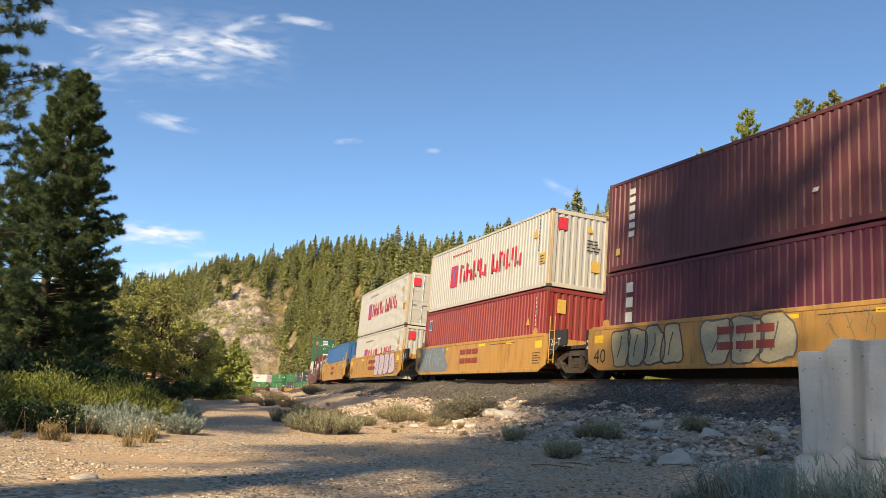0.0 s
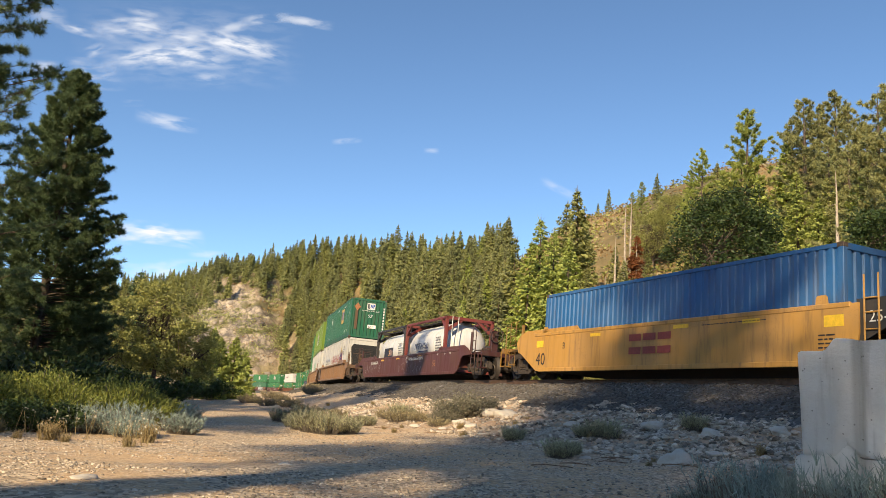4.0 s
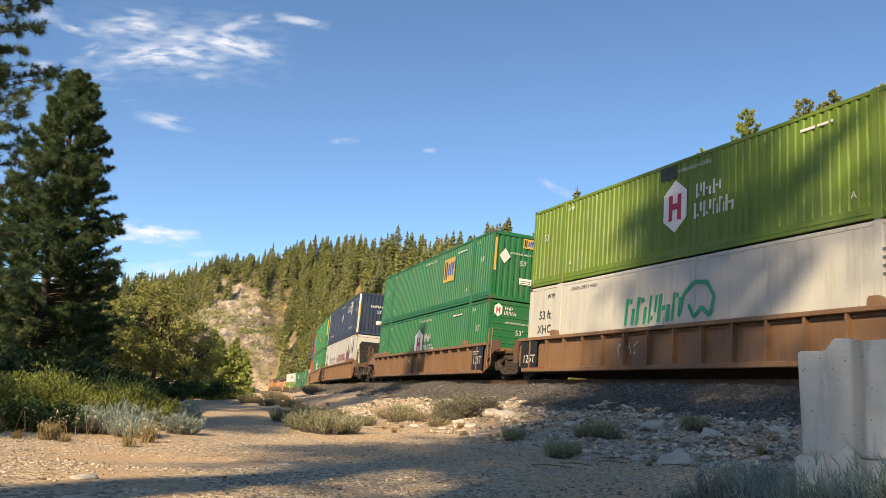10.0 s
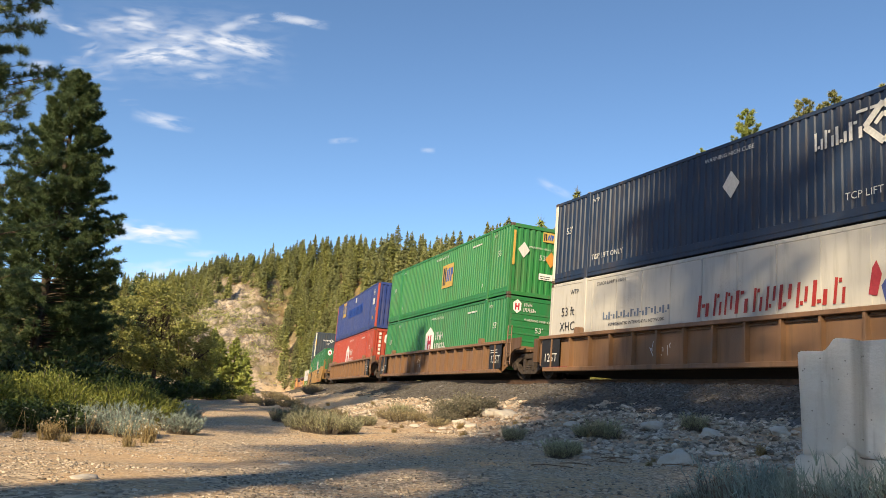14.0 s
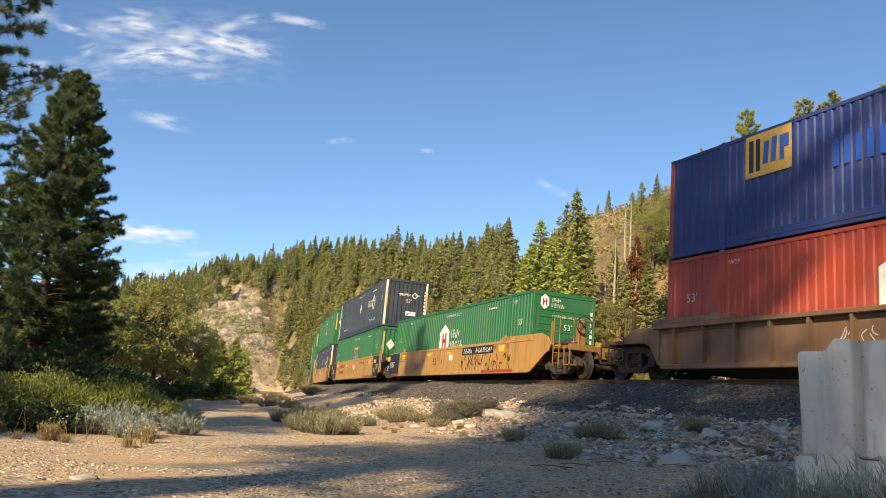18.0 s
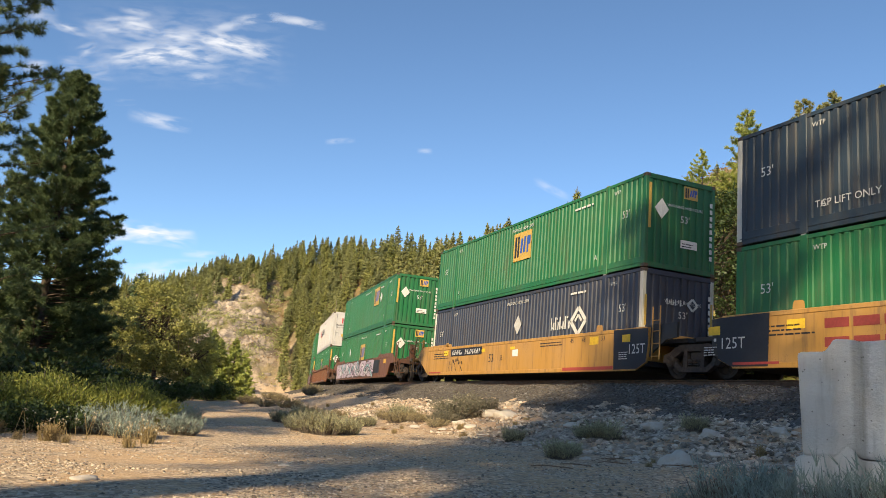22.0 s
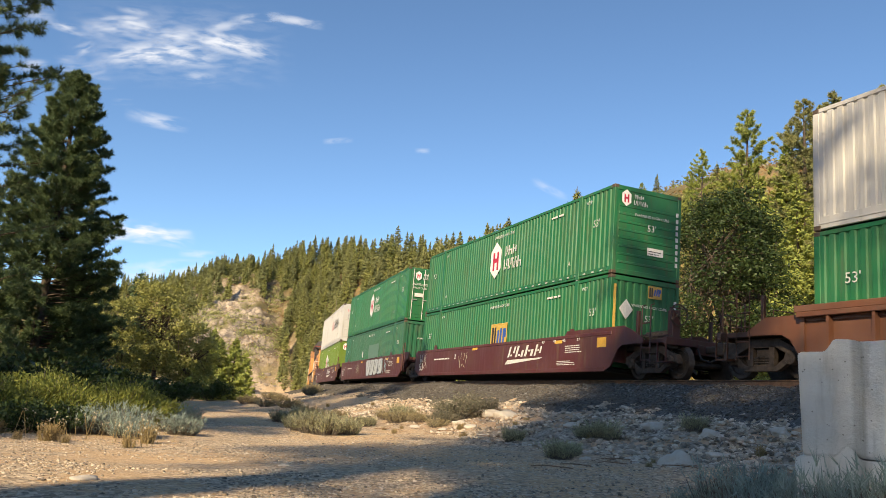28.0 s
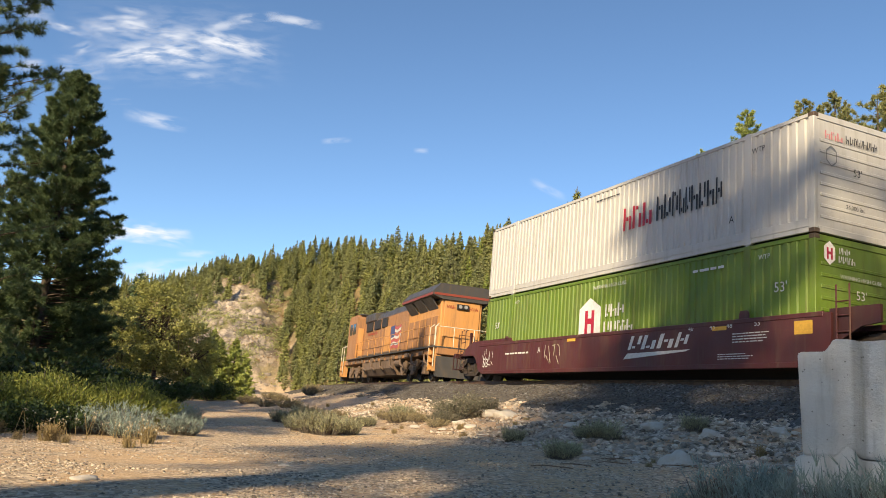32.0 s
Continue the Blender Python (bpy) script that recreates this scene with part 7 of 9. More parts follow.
def pine(H, R, clear, nb, lets, tufts, needles, ln, wd, seed, power=0.55, ragged=0.3, arch=0.1):
    """A pine whose limbs fork into branchlets, each with bottle-brush tufts of needles towards its end."""
    rng = np.random.RandomState(seed)
    pts, tr = bent_trunk(H, H * 0.015, rng, 0.012)
    u = (np.arange(nb) + rng.rand(nb)) / nb
    z = H * (clear + (0.975 - clear) * u)
    a = np.arange(nb) * 2.4 + rng.randn(nb) * 0.7
    prof = (1 - u) ** power * np.minimum(1, 0.7 + u * 2) + 0.05
    lb = R * prof * rng.uniform(1 - ragged, 1 + ragged * 0.5, nb)
    d = unit(np.column_stack((np.cos(a), np.sin(a), 0.55 * u - arch + 0.10 * rng.randn(nb))))
    ax = np.column_stack([np.interp(z, pts[:, 2], pts[:, i]) for i in range(2)] + [z])
    mid = ax + d * (lb * 0.55)[:, None]
    end = ax + d * lb[:, None] + np.column_stack((np.zeros((nb, 2)), 0.16 * lb))
    tr = join(tr, rods(ax, mid, 0.008 + 0.007 * lb, 0.006 + 0.003 * lb, 4), rods(mid, end, 0.006 + 0.003 * lb, 0.005, 4))
    m = np.maximum(3, (lets * (0.25 + 0.75 * lb / R)).astype(int))
    k = np.repeat(np.arange(nb), m)
    f = 0.16 + 0.84 * rng.rand(len(k)) ** 0.8
    p = np.where((f < 0.55)[:, None], ax[k] + (mid - ax)[k] * (f / 0.55)[:, None], mid[k] + (end - mid)[k] * ((f - 0.55) / 0.45)[:, None])
    sgn = np.where(rng.rand(len(k)) < 0.5, -1, 1)[:, None]
    lat = unit(np.cross(d, (0, 0, 1.0)))[k] * sgn
    td = unit(d[k] * 0.8 + lat * rng.uniform(0.2, 1.0, (len(k), 1)) + np.column_stack((np.zeros((len(k), 2)), 0.25 + 0.25 * rng.randn(len(k)))))
    tl = (0.10 + 0.22 * lb[k]) * rng.uniform(0.5, 1.1, len(k)) * (1.15 - 0.6 * f)
    q = p + td * tl[:, None]
    tr = join(tr, rods(p, q, 0.007, 0.004, 3))
    kk = np.repeat(np.arange(len(k)), tufts)
    g = 1 - 0.75 * rng.rand(len(kk)) ** 1.4
    c = p[kk] + (q - p)[kk] * g[:, None] + rng.randn(len(kk), 3) * 0.03
    return tr, blades(c, unit(td[kk] + (0, 0, 0.35)), needles, ln, wd, 0.85, rng)


def broadleaf(H, R, n, leaf, seed, nlimb=9, clear=0.25, squash=0.8, holes=0.25):
    """A crooked trunk, forking limbs and a broken crown of leaf clumps."""
    rng = np.random.RandomState(seed)
    pts, tr = bent_trunk(H * 0.62, H * 0.022, rng, 0.10)
    a = rng.rand(nlimb) * 6.283
    z0 = H * rng.uniform(clear, 0.55, nlimb)
    p = np.column_stack([np.interp(z0, pts[:, 2], pts[:, i]) for i in range(2)] + [z0])
    q = p + np.column_stack((np.cos(a) * R * 0.6, np.sin(a) * R * 0.6, H * rng.uniform(0.08, 0.32, nlimb)))
    tr = join(tr, rods(p, q, H * 0.010, H * 0.004))
    nc = max(22, int(n / 210))
    th, w = rng.rand(nc) * 6.283, rng.rand(nc)
    rr = R * (0.35 + 0.65 * rng.rand(nc) ** 0.6)
    cz = H * (clear + 0.12) + (H * (0.95 - clear - 0.12)) * w
    cut = np.sqrt(np.maximum(0.08, 1 - ((w - 0.4) / 0.66) ** 2))
    cc = np.column_stack((np.cos(th) * rr * cut, np.sin(th) * rr * cut, cz))
    tr = join(tr, rods(q[rng.randint(0, nlimb, nc)], cc, H * 0.0035, H * 0.001, 4))
    k = rng.randint(0, nc, n)
    c = cc[k] + np.clip(rng.randn(n, 3), -1.7, 1.7) * (R * 0.15, R * 0.15, R * 0.10) * rng.uniform(0.55, 1.2, nc)[k][:, None]
    return tr, leaves(c, leaf, rng)


def shrub(R, H, n, leaf, seed, stems=26, upright=False):
    rng = np.random.RandomState(seed)
    a, e = rng.rand(stems) * 6.283, rng.rand(stems) ** 0.6
    q = np.column_stack((np.cos(a) * R * e, np.sin(a) * R * e, H * (0.55 + 0.45 * rng.rand(stems)) * (1.05 - 0.45 * e)))
    p = q * (0.2, 0.2, 0)
    st = rods(p, q, 0.012, 0.004, 4)
    k = rng.randint(0, stems, n)
    f = 0.3 + 0.72 * rng.rand(n) ** 0.7
    c = p[k] + (q - p)[k] * f[:, None] + rng.randn(n, 3) * (R * 0.09, R * 0.09, H * 0.05)
    c[:, 2] = np.maximum(c[:, 2], 0.02)
    if upright:
        return st, blades(c, unit((q - p)[k] + (0, 0, 0.6)), 2, leaf * 2.2, leaf * 0.75, 0.5, rng)
    return st, leaves(c, leaf, rng, 0.9)


def tuft(R, H, n, wd, seed, lean=0.55):
    """A clump of upright stalks, as sagebrush and bunch grass have."""
    rng = np.random.RandomState(seed)
    a, e = rng.rand(n) * 6.283, rng.rand(n) ** 0.7
    p = np.column_stack((np.cos(a) * R * 0.45 * e, np.sin(a) * R * 0.45 * e, np.zeros(n)))
    d = unit(np.column_stack((np.cos(a) * e * lean * R / H, np.sin(a) * e * lean * R / H, np.ones(n))) + rng.randn(n, 3) * 0.12)
    s = H * rng.uniform(0.5, 1.05, n)
    st = rods(p, p + d * s[:, None] * 0.8, 0.006, 0.003, 3)
    k = np.repeat(np.arange(n), 5)
    f = rng.uniform(0.35, 0.95, len(k))
    c = p[k] + d[k] * (s[k] * f)[:, None]
    return st, blades(c, d[k], 2, H * 0.16, wd, 0.45, rng)


def plant(name, parts, mats, part_names, x, y, label, category, group, turn=0.0, scale=1.0, sink=0.05):
    e = tagged(new(name), label, category, group)
    for (vs, fs), mt, pn in zip(parts, mats, part_names):
        part(pn, tri_mesh(pn, vs, fs, mt), None, e)
    e.matrix_basis = Matrix.Translation((x, y, height(x, y) - sink)) @ Matrix.Rotation(turn, 4, "Z") @ Matrix.Scale(scale, 4)
    return e


def again(e, x, y, turn, scale, sink=0.05, lab=""):
    o = copy_thing(e, Matrix.Identity(4))
    o.matrix_basis = Matrix.Translation((x, y, height(x, y) - sink)) @ Matrix.Rotation(turn, 4, "Z") @ Matrix.Scale(scale, 4)
    if lab:
        tagged(o, lab)
    return o


def polar(az, r):
    return r * math.sin(radians(az)), r * math.cos(radians(az))


TC = ("trunk", "crown")


def near_trees():
    pm = (M["bark"], M["pine"])
    x, y = polar(-26.5, 36)
    plant("pine_tree", pine(13.9, 3.3, 0.02, 340, 29, 4, 22, 0.21, 0.024, 11, 0.62, 0.22), pm, TC, x, y, "tall dark green pine beside the dirt lane", "tree", "pines beside the lane")
    x, y = polar(-34.3, 21)
    plant("pine_tree", pine(19.5, 2.6, 0.04, 270, 15, 4, 32, 0.19, 0.013, 12, 0.4, 0.32), pm, TC, x, y, "tall pine with long needle tufts at the lane's edge", "tree", "pines beside the lane")
    # woods behind and beside them
    big = plant("pine_tree", pine(13.9, 3.4, 0.03, 230, 14, 3, 11, 0.30, 0.06, 18, 0.62, 0.25), pm, TC, *polar(-34, 50), "dark pine in the wood beside the lane", "tree", "pines beside the lane", 2.2)
    for az, r, sc, tn in ((-24.5, 58, 0.5, 3.0), (-41, 27, 0.85, 4.0), (-31.5, 62, 0.95, 5.0), (-32.2, 40, 0.8, 1.3)):
        again(big, *polar(az, r), tn, sc)
    x, y = polar(-20.9, 52)
    plant("fir_tree", fir(7.9, 1.8, 0.03, 220, 40, 0.34, 0.13, 13, 0.2, 0.7), (M["bark"], M["pine"]), TC, x, y, "small dark fir among broad-leaved trees", "tree", "trees beside the lane")
    om = (M["bark"], M["oak"])
    oak = plant("oak_tree", broadleaf(6.7, 2.2, 16000, 0.075, 21, 12, 0.12), om, TC, *polar(-19.2, 47), "olive green oak with an uneven crown", "tree", "trees beside the lane")
    again(oak, *polar(-17.0, 50), 2.0, 0.72, lab="smaller oak at the edge of the wood")
    again(oak, *polar(-22.5, 44), 4.2, 0.80, lab="oak standing in the shade of a pine")
    again(oak, *polar(-25.6, 40), 5.2, 0.62, lab="low oak under the pines")
    young = plant("young_fir", fir(4.6, 1.4, 0.0, 190, 40, 0.30, 0.13, 14, 0.15, 0.75), (M["bark"], M["fir_gold"]), TC, *polar(-15.0, 60), "bright green young fir at the lane", "tree", "trees beside the lane")
    for az, r, sc, tn in ((-14.0, 66, 1.1, 1.0), (-16.2, 57, 0.9, 2.0), (-15.6, 72, 1.35, 2.5), (-13.3, 84, 1.05, 4.0)):
        again(young, *polar(az, r), tn, sc)
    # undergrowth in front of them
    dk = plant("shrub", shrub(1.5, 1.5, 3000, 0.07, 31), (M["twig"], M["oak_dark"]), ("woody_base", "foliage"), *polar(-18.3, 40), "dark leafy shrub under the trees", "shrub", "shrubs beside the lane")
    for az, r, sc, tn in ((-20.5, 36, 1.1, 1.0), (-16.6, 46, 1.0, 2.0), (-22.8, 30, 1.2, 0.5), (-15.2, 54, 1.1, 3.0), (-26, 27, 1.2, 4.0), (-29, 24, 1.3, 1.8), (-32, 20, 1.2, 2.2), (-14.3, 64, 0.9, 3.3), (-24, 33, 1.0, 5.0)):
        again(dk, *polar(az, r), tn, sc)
    # dark leaves stand in for shade on the lower and left bushes
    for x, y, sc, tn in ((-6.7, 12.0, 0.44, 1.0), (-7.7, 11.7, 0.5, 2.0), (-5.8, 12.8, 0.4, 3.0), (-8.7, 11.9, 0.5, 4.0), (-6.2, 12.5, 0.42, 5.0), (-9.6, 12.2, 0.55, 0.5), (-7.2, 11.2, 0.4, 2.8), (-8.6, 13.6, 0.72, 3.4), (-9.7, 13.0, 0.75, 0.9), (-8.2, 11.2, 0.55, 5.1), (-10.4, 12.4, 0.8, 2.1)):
        again(dk, x, y, tn, sc, lab="dark shrub painted as the shaded foot of sunlit bushes")
    lit = plant("shrub", shrub(1.0, 0.98, 11000, 0.034, 32, 150, True), (M["twig"], M["shrub"]), ("woody_base", "foliage"), -7.0, 15.0, "leafy yellow green shrub in low sun", "shrub", "shrubs beside the lane")
    for x, y, sc, tn in ((-7.5, 13.4, 1.05, 1.0), (-6.2, 16.9, 0.95, 2.0), (-7.6, 12.8, 0.90, 3.0), (-7.3, 15.2, 1.15, 5.0), (-5.9, 15.6, 1.0, 0.4), (-6.6, 14.2, 0.9, 2.4)):
        again(lit, x, y, tn, sc)
    return big, oak


big_pine, oak_tree = near_trees()


def brush():
    sg = plant("sagebrush", tuft(0.55, 0.58, 260, 0.017, 41, 0.6), (M["twig"], M["sage_olive"]), ("woody_base", "foliage"), -2.45, 17.1, "grey green sagebrush clump on dry ground", "shrub", "sagebrush")
    spots = ((-4.02, 21.8, 0.75), (-3.6, 22.6, 0.8), (-2.16, 16.8, 0.95), (-1.75, 17.2, 0.8), (-2.81, 17.6, 0.75), (-3.2, 19.0, 0.6),
             (1.71, 16.6, 0.65), (1.96, 12.2, 0.62), (2.2, 12.7, 0.5), (3.29, 15.3, 0.8), (3.0, 15.7, 0.6), (4.83, 14.8, 0.65), (-0.88, 24.0, 0.9), (-1.64, 21.2, 0.6))
    for i, (x, y, sc) in enumerate(spots):
        again(sg, x, y, i * 1.3, sc)
    blue = plant("sagebrush", tuft(0.62, 0.60, 320, 0.016, 46, 0.8), (M["twig"], M["sage"]), ("woody_base", "foliage"), -5.0, 13.2, "silvery blue sagebrush in front of green shrubs", "shrub", "sagebrush")
    for x, y, sc, tn in ((-4.6, 12.6, 0.7, 1.0), (-5.6, 13.1, 0.85, 2.0), (-4.5, 14.8, 0.75, 3.0), (-5.3, 16.6, 0.9, 3.0), (-5.9, 19.6, 0.8, 4.0), (-6.3, 20.4, 0.8, 5.0), (-4.6, 12.9, 0.55, 0.5)):
        again(blue, x, y, tn, sc)
    front = plant("sagebrush", tuft(0.55, 0.55, 620, 0.0075, 42, 0.3), (M["twig"], M["sage"]), ("woody_base", "foliage"), 2.12, 5.35, "silvery green sagebrush beside concrete blocks", "shrub", "sagebrush")
    for x, y, sc, tn in ((2.3, 5.0, 0.7, 1.0), (1.92, 5.75, 0.6, 2.0), (1.98, 4.2, 1.05, 3.0), (2.3, 4.02, 1.2, 4.0), (2.6, 3.95, 1.2, 5.0), (2.05, 4.75, 0.7, 0.7), (2.75, 3.7, 1.2, 1.5), (3.3, 7.6, 0.6, 2.2)):
        again(front, x, y, tn, sc)
    dry = plant("dry_shrub", tuft(0.6, 0.42, 170, 0.022, 43, 0.7), (M["twig"], M["sage_dry"]), ("woody_base", "foliage"), -1.25, 24.1, "straw coloured dry shrub on the bank", "shrub", "dry shrubs on the bank")
    for x, y, sc, tn in ((-0.9, 23.3, 1.0, 1.0), (-0.5, 23.8, 0.9, 2.0), (-0.3, 22.6, 0.8, 2.6), (-1.8, 21.4, 0.8, 3.0), (-4.6, 30.0, 1.0, 4.0), (-6.0, 34.0, 1.2, 0.4), (-7.6, 37.5, 1.2, 1.4), (-9.2, 40.7, 1.3, 2.4), (-10.6, 47.0, 1.4, 5.4), (-11.3, 56.6, 1.6, 0.8), (-8.2, 44.0, 1.2, 1.9), (-3.0, 26.0, 0.8, 3.4), (-7.5, 50.0, 1.5, 0.2), (-2.2, 20.0, 0.6, 5.0), (0.2, 20.8, 0.7, 0.9), (-8.6, 58, 1.5, 2.0)):
        again(dry, x, y, tn, sc)
    bank = plant("shrub", shrub(0.85, 0.85, 3600, 0.03, 44, 90), (M["twig"], M["sage_grey"]), ("woody_base", "foliage"), 0.7, 22.0, "grey brown brushy shrub on the bank", "shrub", "dry shrubs on the bank")
    again(bank, 1.25, 22.3, 1.0, 0.85)
    again(bank, 0.35, 21.3, 2.0, 0.6)
    grass = plant("grass_tuft", tuft(0.22, 0.34, 60, 0.010, 45, 0.3), (M["straw"], M["straw"]), ("stalk_clump", "foliage"), -4.0, 11.6, "dry yellow grass tuft", "grass", "grass tufts")
    rng = np.random.RandomState(8)
    for i in range(9):
        x, y = -3.7 - 3.2 * rng.rand(), 10.3 + 1.9 * rng.rand()
        again(grass, x, y, i, rng.uniform(0.5, 0.95))
    for i in range(30):
        sx, sy = place_line(-50 + 42 * rng.rand(), 5.6 + 3.5 * rng.rand())
        again(grass, float(sx), float(sy), i, rng.uniform(0.3, 0.7))
    # pale dried flower heads along the shrubs
    stalk, heads = [], []
    for i in range(48):
        c = np.array((-3.75 - 2.6 * rng.rand() ** 1.5, 10.9 + 1.3 * rng.rand(), 0))
        c[2] = height(c[0], c[1])
        top = c + (rng.uniform(-0.1, 0.1), rng.uniform(-0.1, 0.1), rng.uniform(0.15, 0.38))
        stalk.append((c, top))
        heads += [top + rng.randn(3) * 0.03 for _ in range(5)]
    ob = tagged(new("dry_flowers"), "pale dried flower heads beside green shrubs", "wild flowers", kind="stuff")
    part("stalks", tri_mesh("stalks", *rods(np.array([s[0] for s in stalk]), np.array([s[1] for s in stalk]), 0.004, 0.003, 3), M["straw"]), None, ob)
    part("flower_heads", tri_mesh("flower_heads", *leaves(np.array(heads), 0.018, rng, 1.0), M["petal"]), None, ob)


brush()


# ---- the woods on the hills ----
SLOPE = {
    "cedar": ((7.2, 14.1, 120), (8.2, 13.2, 112), (6.4, 12.4, 116), (9.2, 12.6, 104), (22.3, 17.2, 84), (23.3, 14.6, 80), (24.05, 19.2, 112), (24.7, 17.2, 100), (28.4, 17.1, 90), (25.9, 15.4, 92)),
    "fir": ((9.75, 16.3, 120), (8.95, 15.2, 145), (16.5, 16.8, 225), (15.35, 17.2, 190), (19.5, 17.9, 150), (14.8, 11.8, 105), (26.6, 16.8, 98), (17.3, 12.5, 100), (5.4, 12.6, 150), (10.5, 10.6, 100)),
    "olive": ((11.95, 16.1, 265), (11.2, 15.1, 270), (15.1, 14.3, 150), (10.3, 14.2, 150), (12.6, 12.2, 130), (16.9, 15.4, 180), (23.2, 12.8, 96), (26.0, 13.4, 100), (17.9, 16.6, 210), (13.2, 11.2, 120)),
    "pine": ((14.3, 16.6, 180), (13.65, 15.9, 184), (18.45, 18.8, 140), (17.7, 17.4, 146), (21.5, 21.4, 115), (21.1, 18.6, 124)),
    "dark": ((25.25, 21.8, 110), (24.45, 20.6, 116), (26.1, 21.2, 118), (27.1, 22.1, 112), (27.9, 21.0, 108), (29.7, 21.8, 84), (30.7, 22.2, 78), (29.0, 19.6, 92), (26.6, 19.0, 104))}


def hill_trees():
    rng = np.random.RandomState(17)
    protos = [fir(18, 3.1 + 0.4 * (k % 3), 0.03 + 0.06 * (k % 3), 140, 22, 1.0, 0.45, 60 + k, 0.34 - 0.08 * (k % 2), 0.85 + 0.1 * (k % 2), 0.32) for k in range(6)]
    light = [fir(18, 3.1 + 0.4 * (k % 3), 0.03 + 0.06 * (k % 3), 110, 14, 1.5, 0.95, 60 + k, 0.34 - 0.08 * (k % 2), 0.85 + 0.1 * (k % 2), 0.32, True) for k in range(6)]
    things = [plant("fir_tree", p, (M["bark"], (M["fir"], M["fir_olive"], M["fir_hazed"])[k % 3]), TC, 30 + k, 900, "green conifer on the wooded hill", "tree", "conifers on the hills") for k, p in enumerate(protos)]
    gold = [plant("fir_tree", p, (M["bark"], M["fir_gold"]), TC, 40 + k, 900, "sunlit yellow green conifer on the hill", "tree", "conifers on the hills") for k, p in enumerate(protos[:3])]
    spots = []
    n = 0
    while len(spots) < 1000 and n < 60000:
        n += 1
        az = rng.uniform(-26, 4.8)
        foot, crest = np.interp(az, AZ, FOOT), np.interp(az, AZ, CREST)
        u = rng.rand() ** 0.75
        r = foot + (crest - foot) * u * 1.04
        x, y = polar(az, r)
        d = float(track_distance(np.array([x]), np.array([y]))[0][0])
        if abs(d) < 14:
            continue
        cl = -18.6 < az < -10.9
        bare = np.interp(az, (-18.6, -17.5, -14, -10.9), (3.6, 4.6, 7.2, 6.2)) + 0.35 * math.sin(az * 5.1)
        if cl and math.degrees(math.atan2(height(x, y) - EYE[2], r)) < bare and rng.rand() < 0.975:
            continue
        spots.append((x, y, r, az, rng.uniform(0.55, 1.2) * (0.85 if cl or az < -11 else 1.0), rng.rand() * 6.283))
    spots.sort(key=lambda s: s[2])
    near, rest = spots[:165], spots[165:]
    for i, (x, y, r, az, sc, tn) in enumerate(near):
        src = gold[i % 3] if i % 9 == 0 else things[i % 6]
        again(src, x, y, tn, sc, 0.3)
    # the farther ones stay joined
    for which, mt, lab in ((0, M["fir_hazed"], "far green conifers on the ridge, haze in their colour"), (1, M["fir_olive"], "far conifers in warm sun"), (2, M["fir"], "far darker conifers on the ridge")):
        sel = [s for i, s in enumerate(rest) if (0, 2, 0, 1, 2, 0)[i % 6] == which]
        vs, fs, n = [], [], 0
        tv, tf, tn_ = [], [], 0
        for i, (x, y, r, az, sc, tn) in enumerate(sel):
            (a, b), (v, f) = light[(i * 5 + which) % 6]
            c, s = math.cos(tn) * sc, math.sin(tn) * sc
            z = height(x, y) - 0.4
            for src_v, src_f, ov, of_, k in ((v, f, vs, fs, 0), (a, b, tv, tf, 1)):
                w = np.column_stack((src_v[:, 0] * c - src_v[:, 1] * s + x, src_v[:, 0] * s + src_v[:, 1] * c + y, src_v[:, 2] * sc + z))
                ov.append(w)
                of_.append(src_f + (n if k == 0 else tn_))
            n += len(v)
            tn_ += len(a)
        e = tagged(new("far_wood"), lab, "trees", kind="stuff")
        part("crowns", tri_mesh("crowns", np.concatenate(vs), np.concatenate(fs), mt), None, e)
        part("trunks", tri_mesh("trunks", np.concatenate(tv), np.concatenate(tf), M["bark"]), None, e)
    # trees along the foot of the hill beside the line
    for i in range(85):
        az = rng.uniform(-10.6, -1.0)
        foot, crest = np.interp(az, AZ, FOOT), np.interp(az, AZ, CREST)
        px, py = polar(az, foot + (crest - foot) * rng.uniform(0.03, 0.5))
        if abs(float(track_distance(np.array([px]), np.array([py]))[0][0])) > 15:
            again(things[i % 6], px, py, i * 0.7, rng.uniform(0.8, 1.45), 0.3)
    # trees that stand out on the near slope: bearing, height of the top in degrees, distance
    fine = [fir(18, 3.2 + 0.5 * k, 0.02, 230, 40, 0.62, 0.26, 66 + k, 0.28, 0.8, 0.35) for k in range(3)]
    tufted = [pine(18, 3.2 + 0.5 * k, 0.24 - 0.06 * k, 105, 12, 4, 14, 0.32, 0.055, 74 + k, 0.6, 0.5, 0.0) for k in range(2)]

    def first(name, crown, mt, lab, k):
        return plant(name, crown, (M["bark"], M[mt]), TC, *polar(34 + k, 95), lab, "tree", "trees on the near slope")
    kinds = {"cedar": [first("cedar_tree", c, "fir_gold", "sunlit yellow green cedar on the near slope", k) for k, c in enumerate(fine[1:])],
             "fir": [first("fir_tree", c, "fir", "green conifer on the near slope", 2 + k) for k, c in enumerate(fine)],
             "olive": [first("fir_tree", c, "fir_olive", "dusty olive conifer on the near slope", 5 + k) for k, c in enumerate(fine[:2])],
             "pine": [first("pine_tree", c, "fir_gold", "open-crowned pine with a bare lower trunk", 7 + k) for k, c in enumerate(tufted)],
             "dark": [first("pine_tree", c, "fir_olive", "dark open-crowned pine on the slope", 9 + k) for k, c in enumerate(tufted)]}
    count = 0
    for kind, places in SLOPE.items():
        for az, el, r in places:
            x, y = polar(az, r)
            H = EYE[2] + r * math.tan(radians(el)) - height(x, y) + 0.3
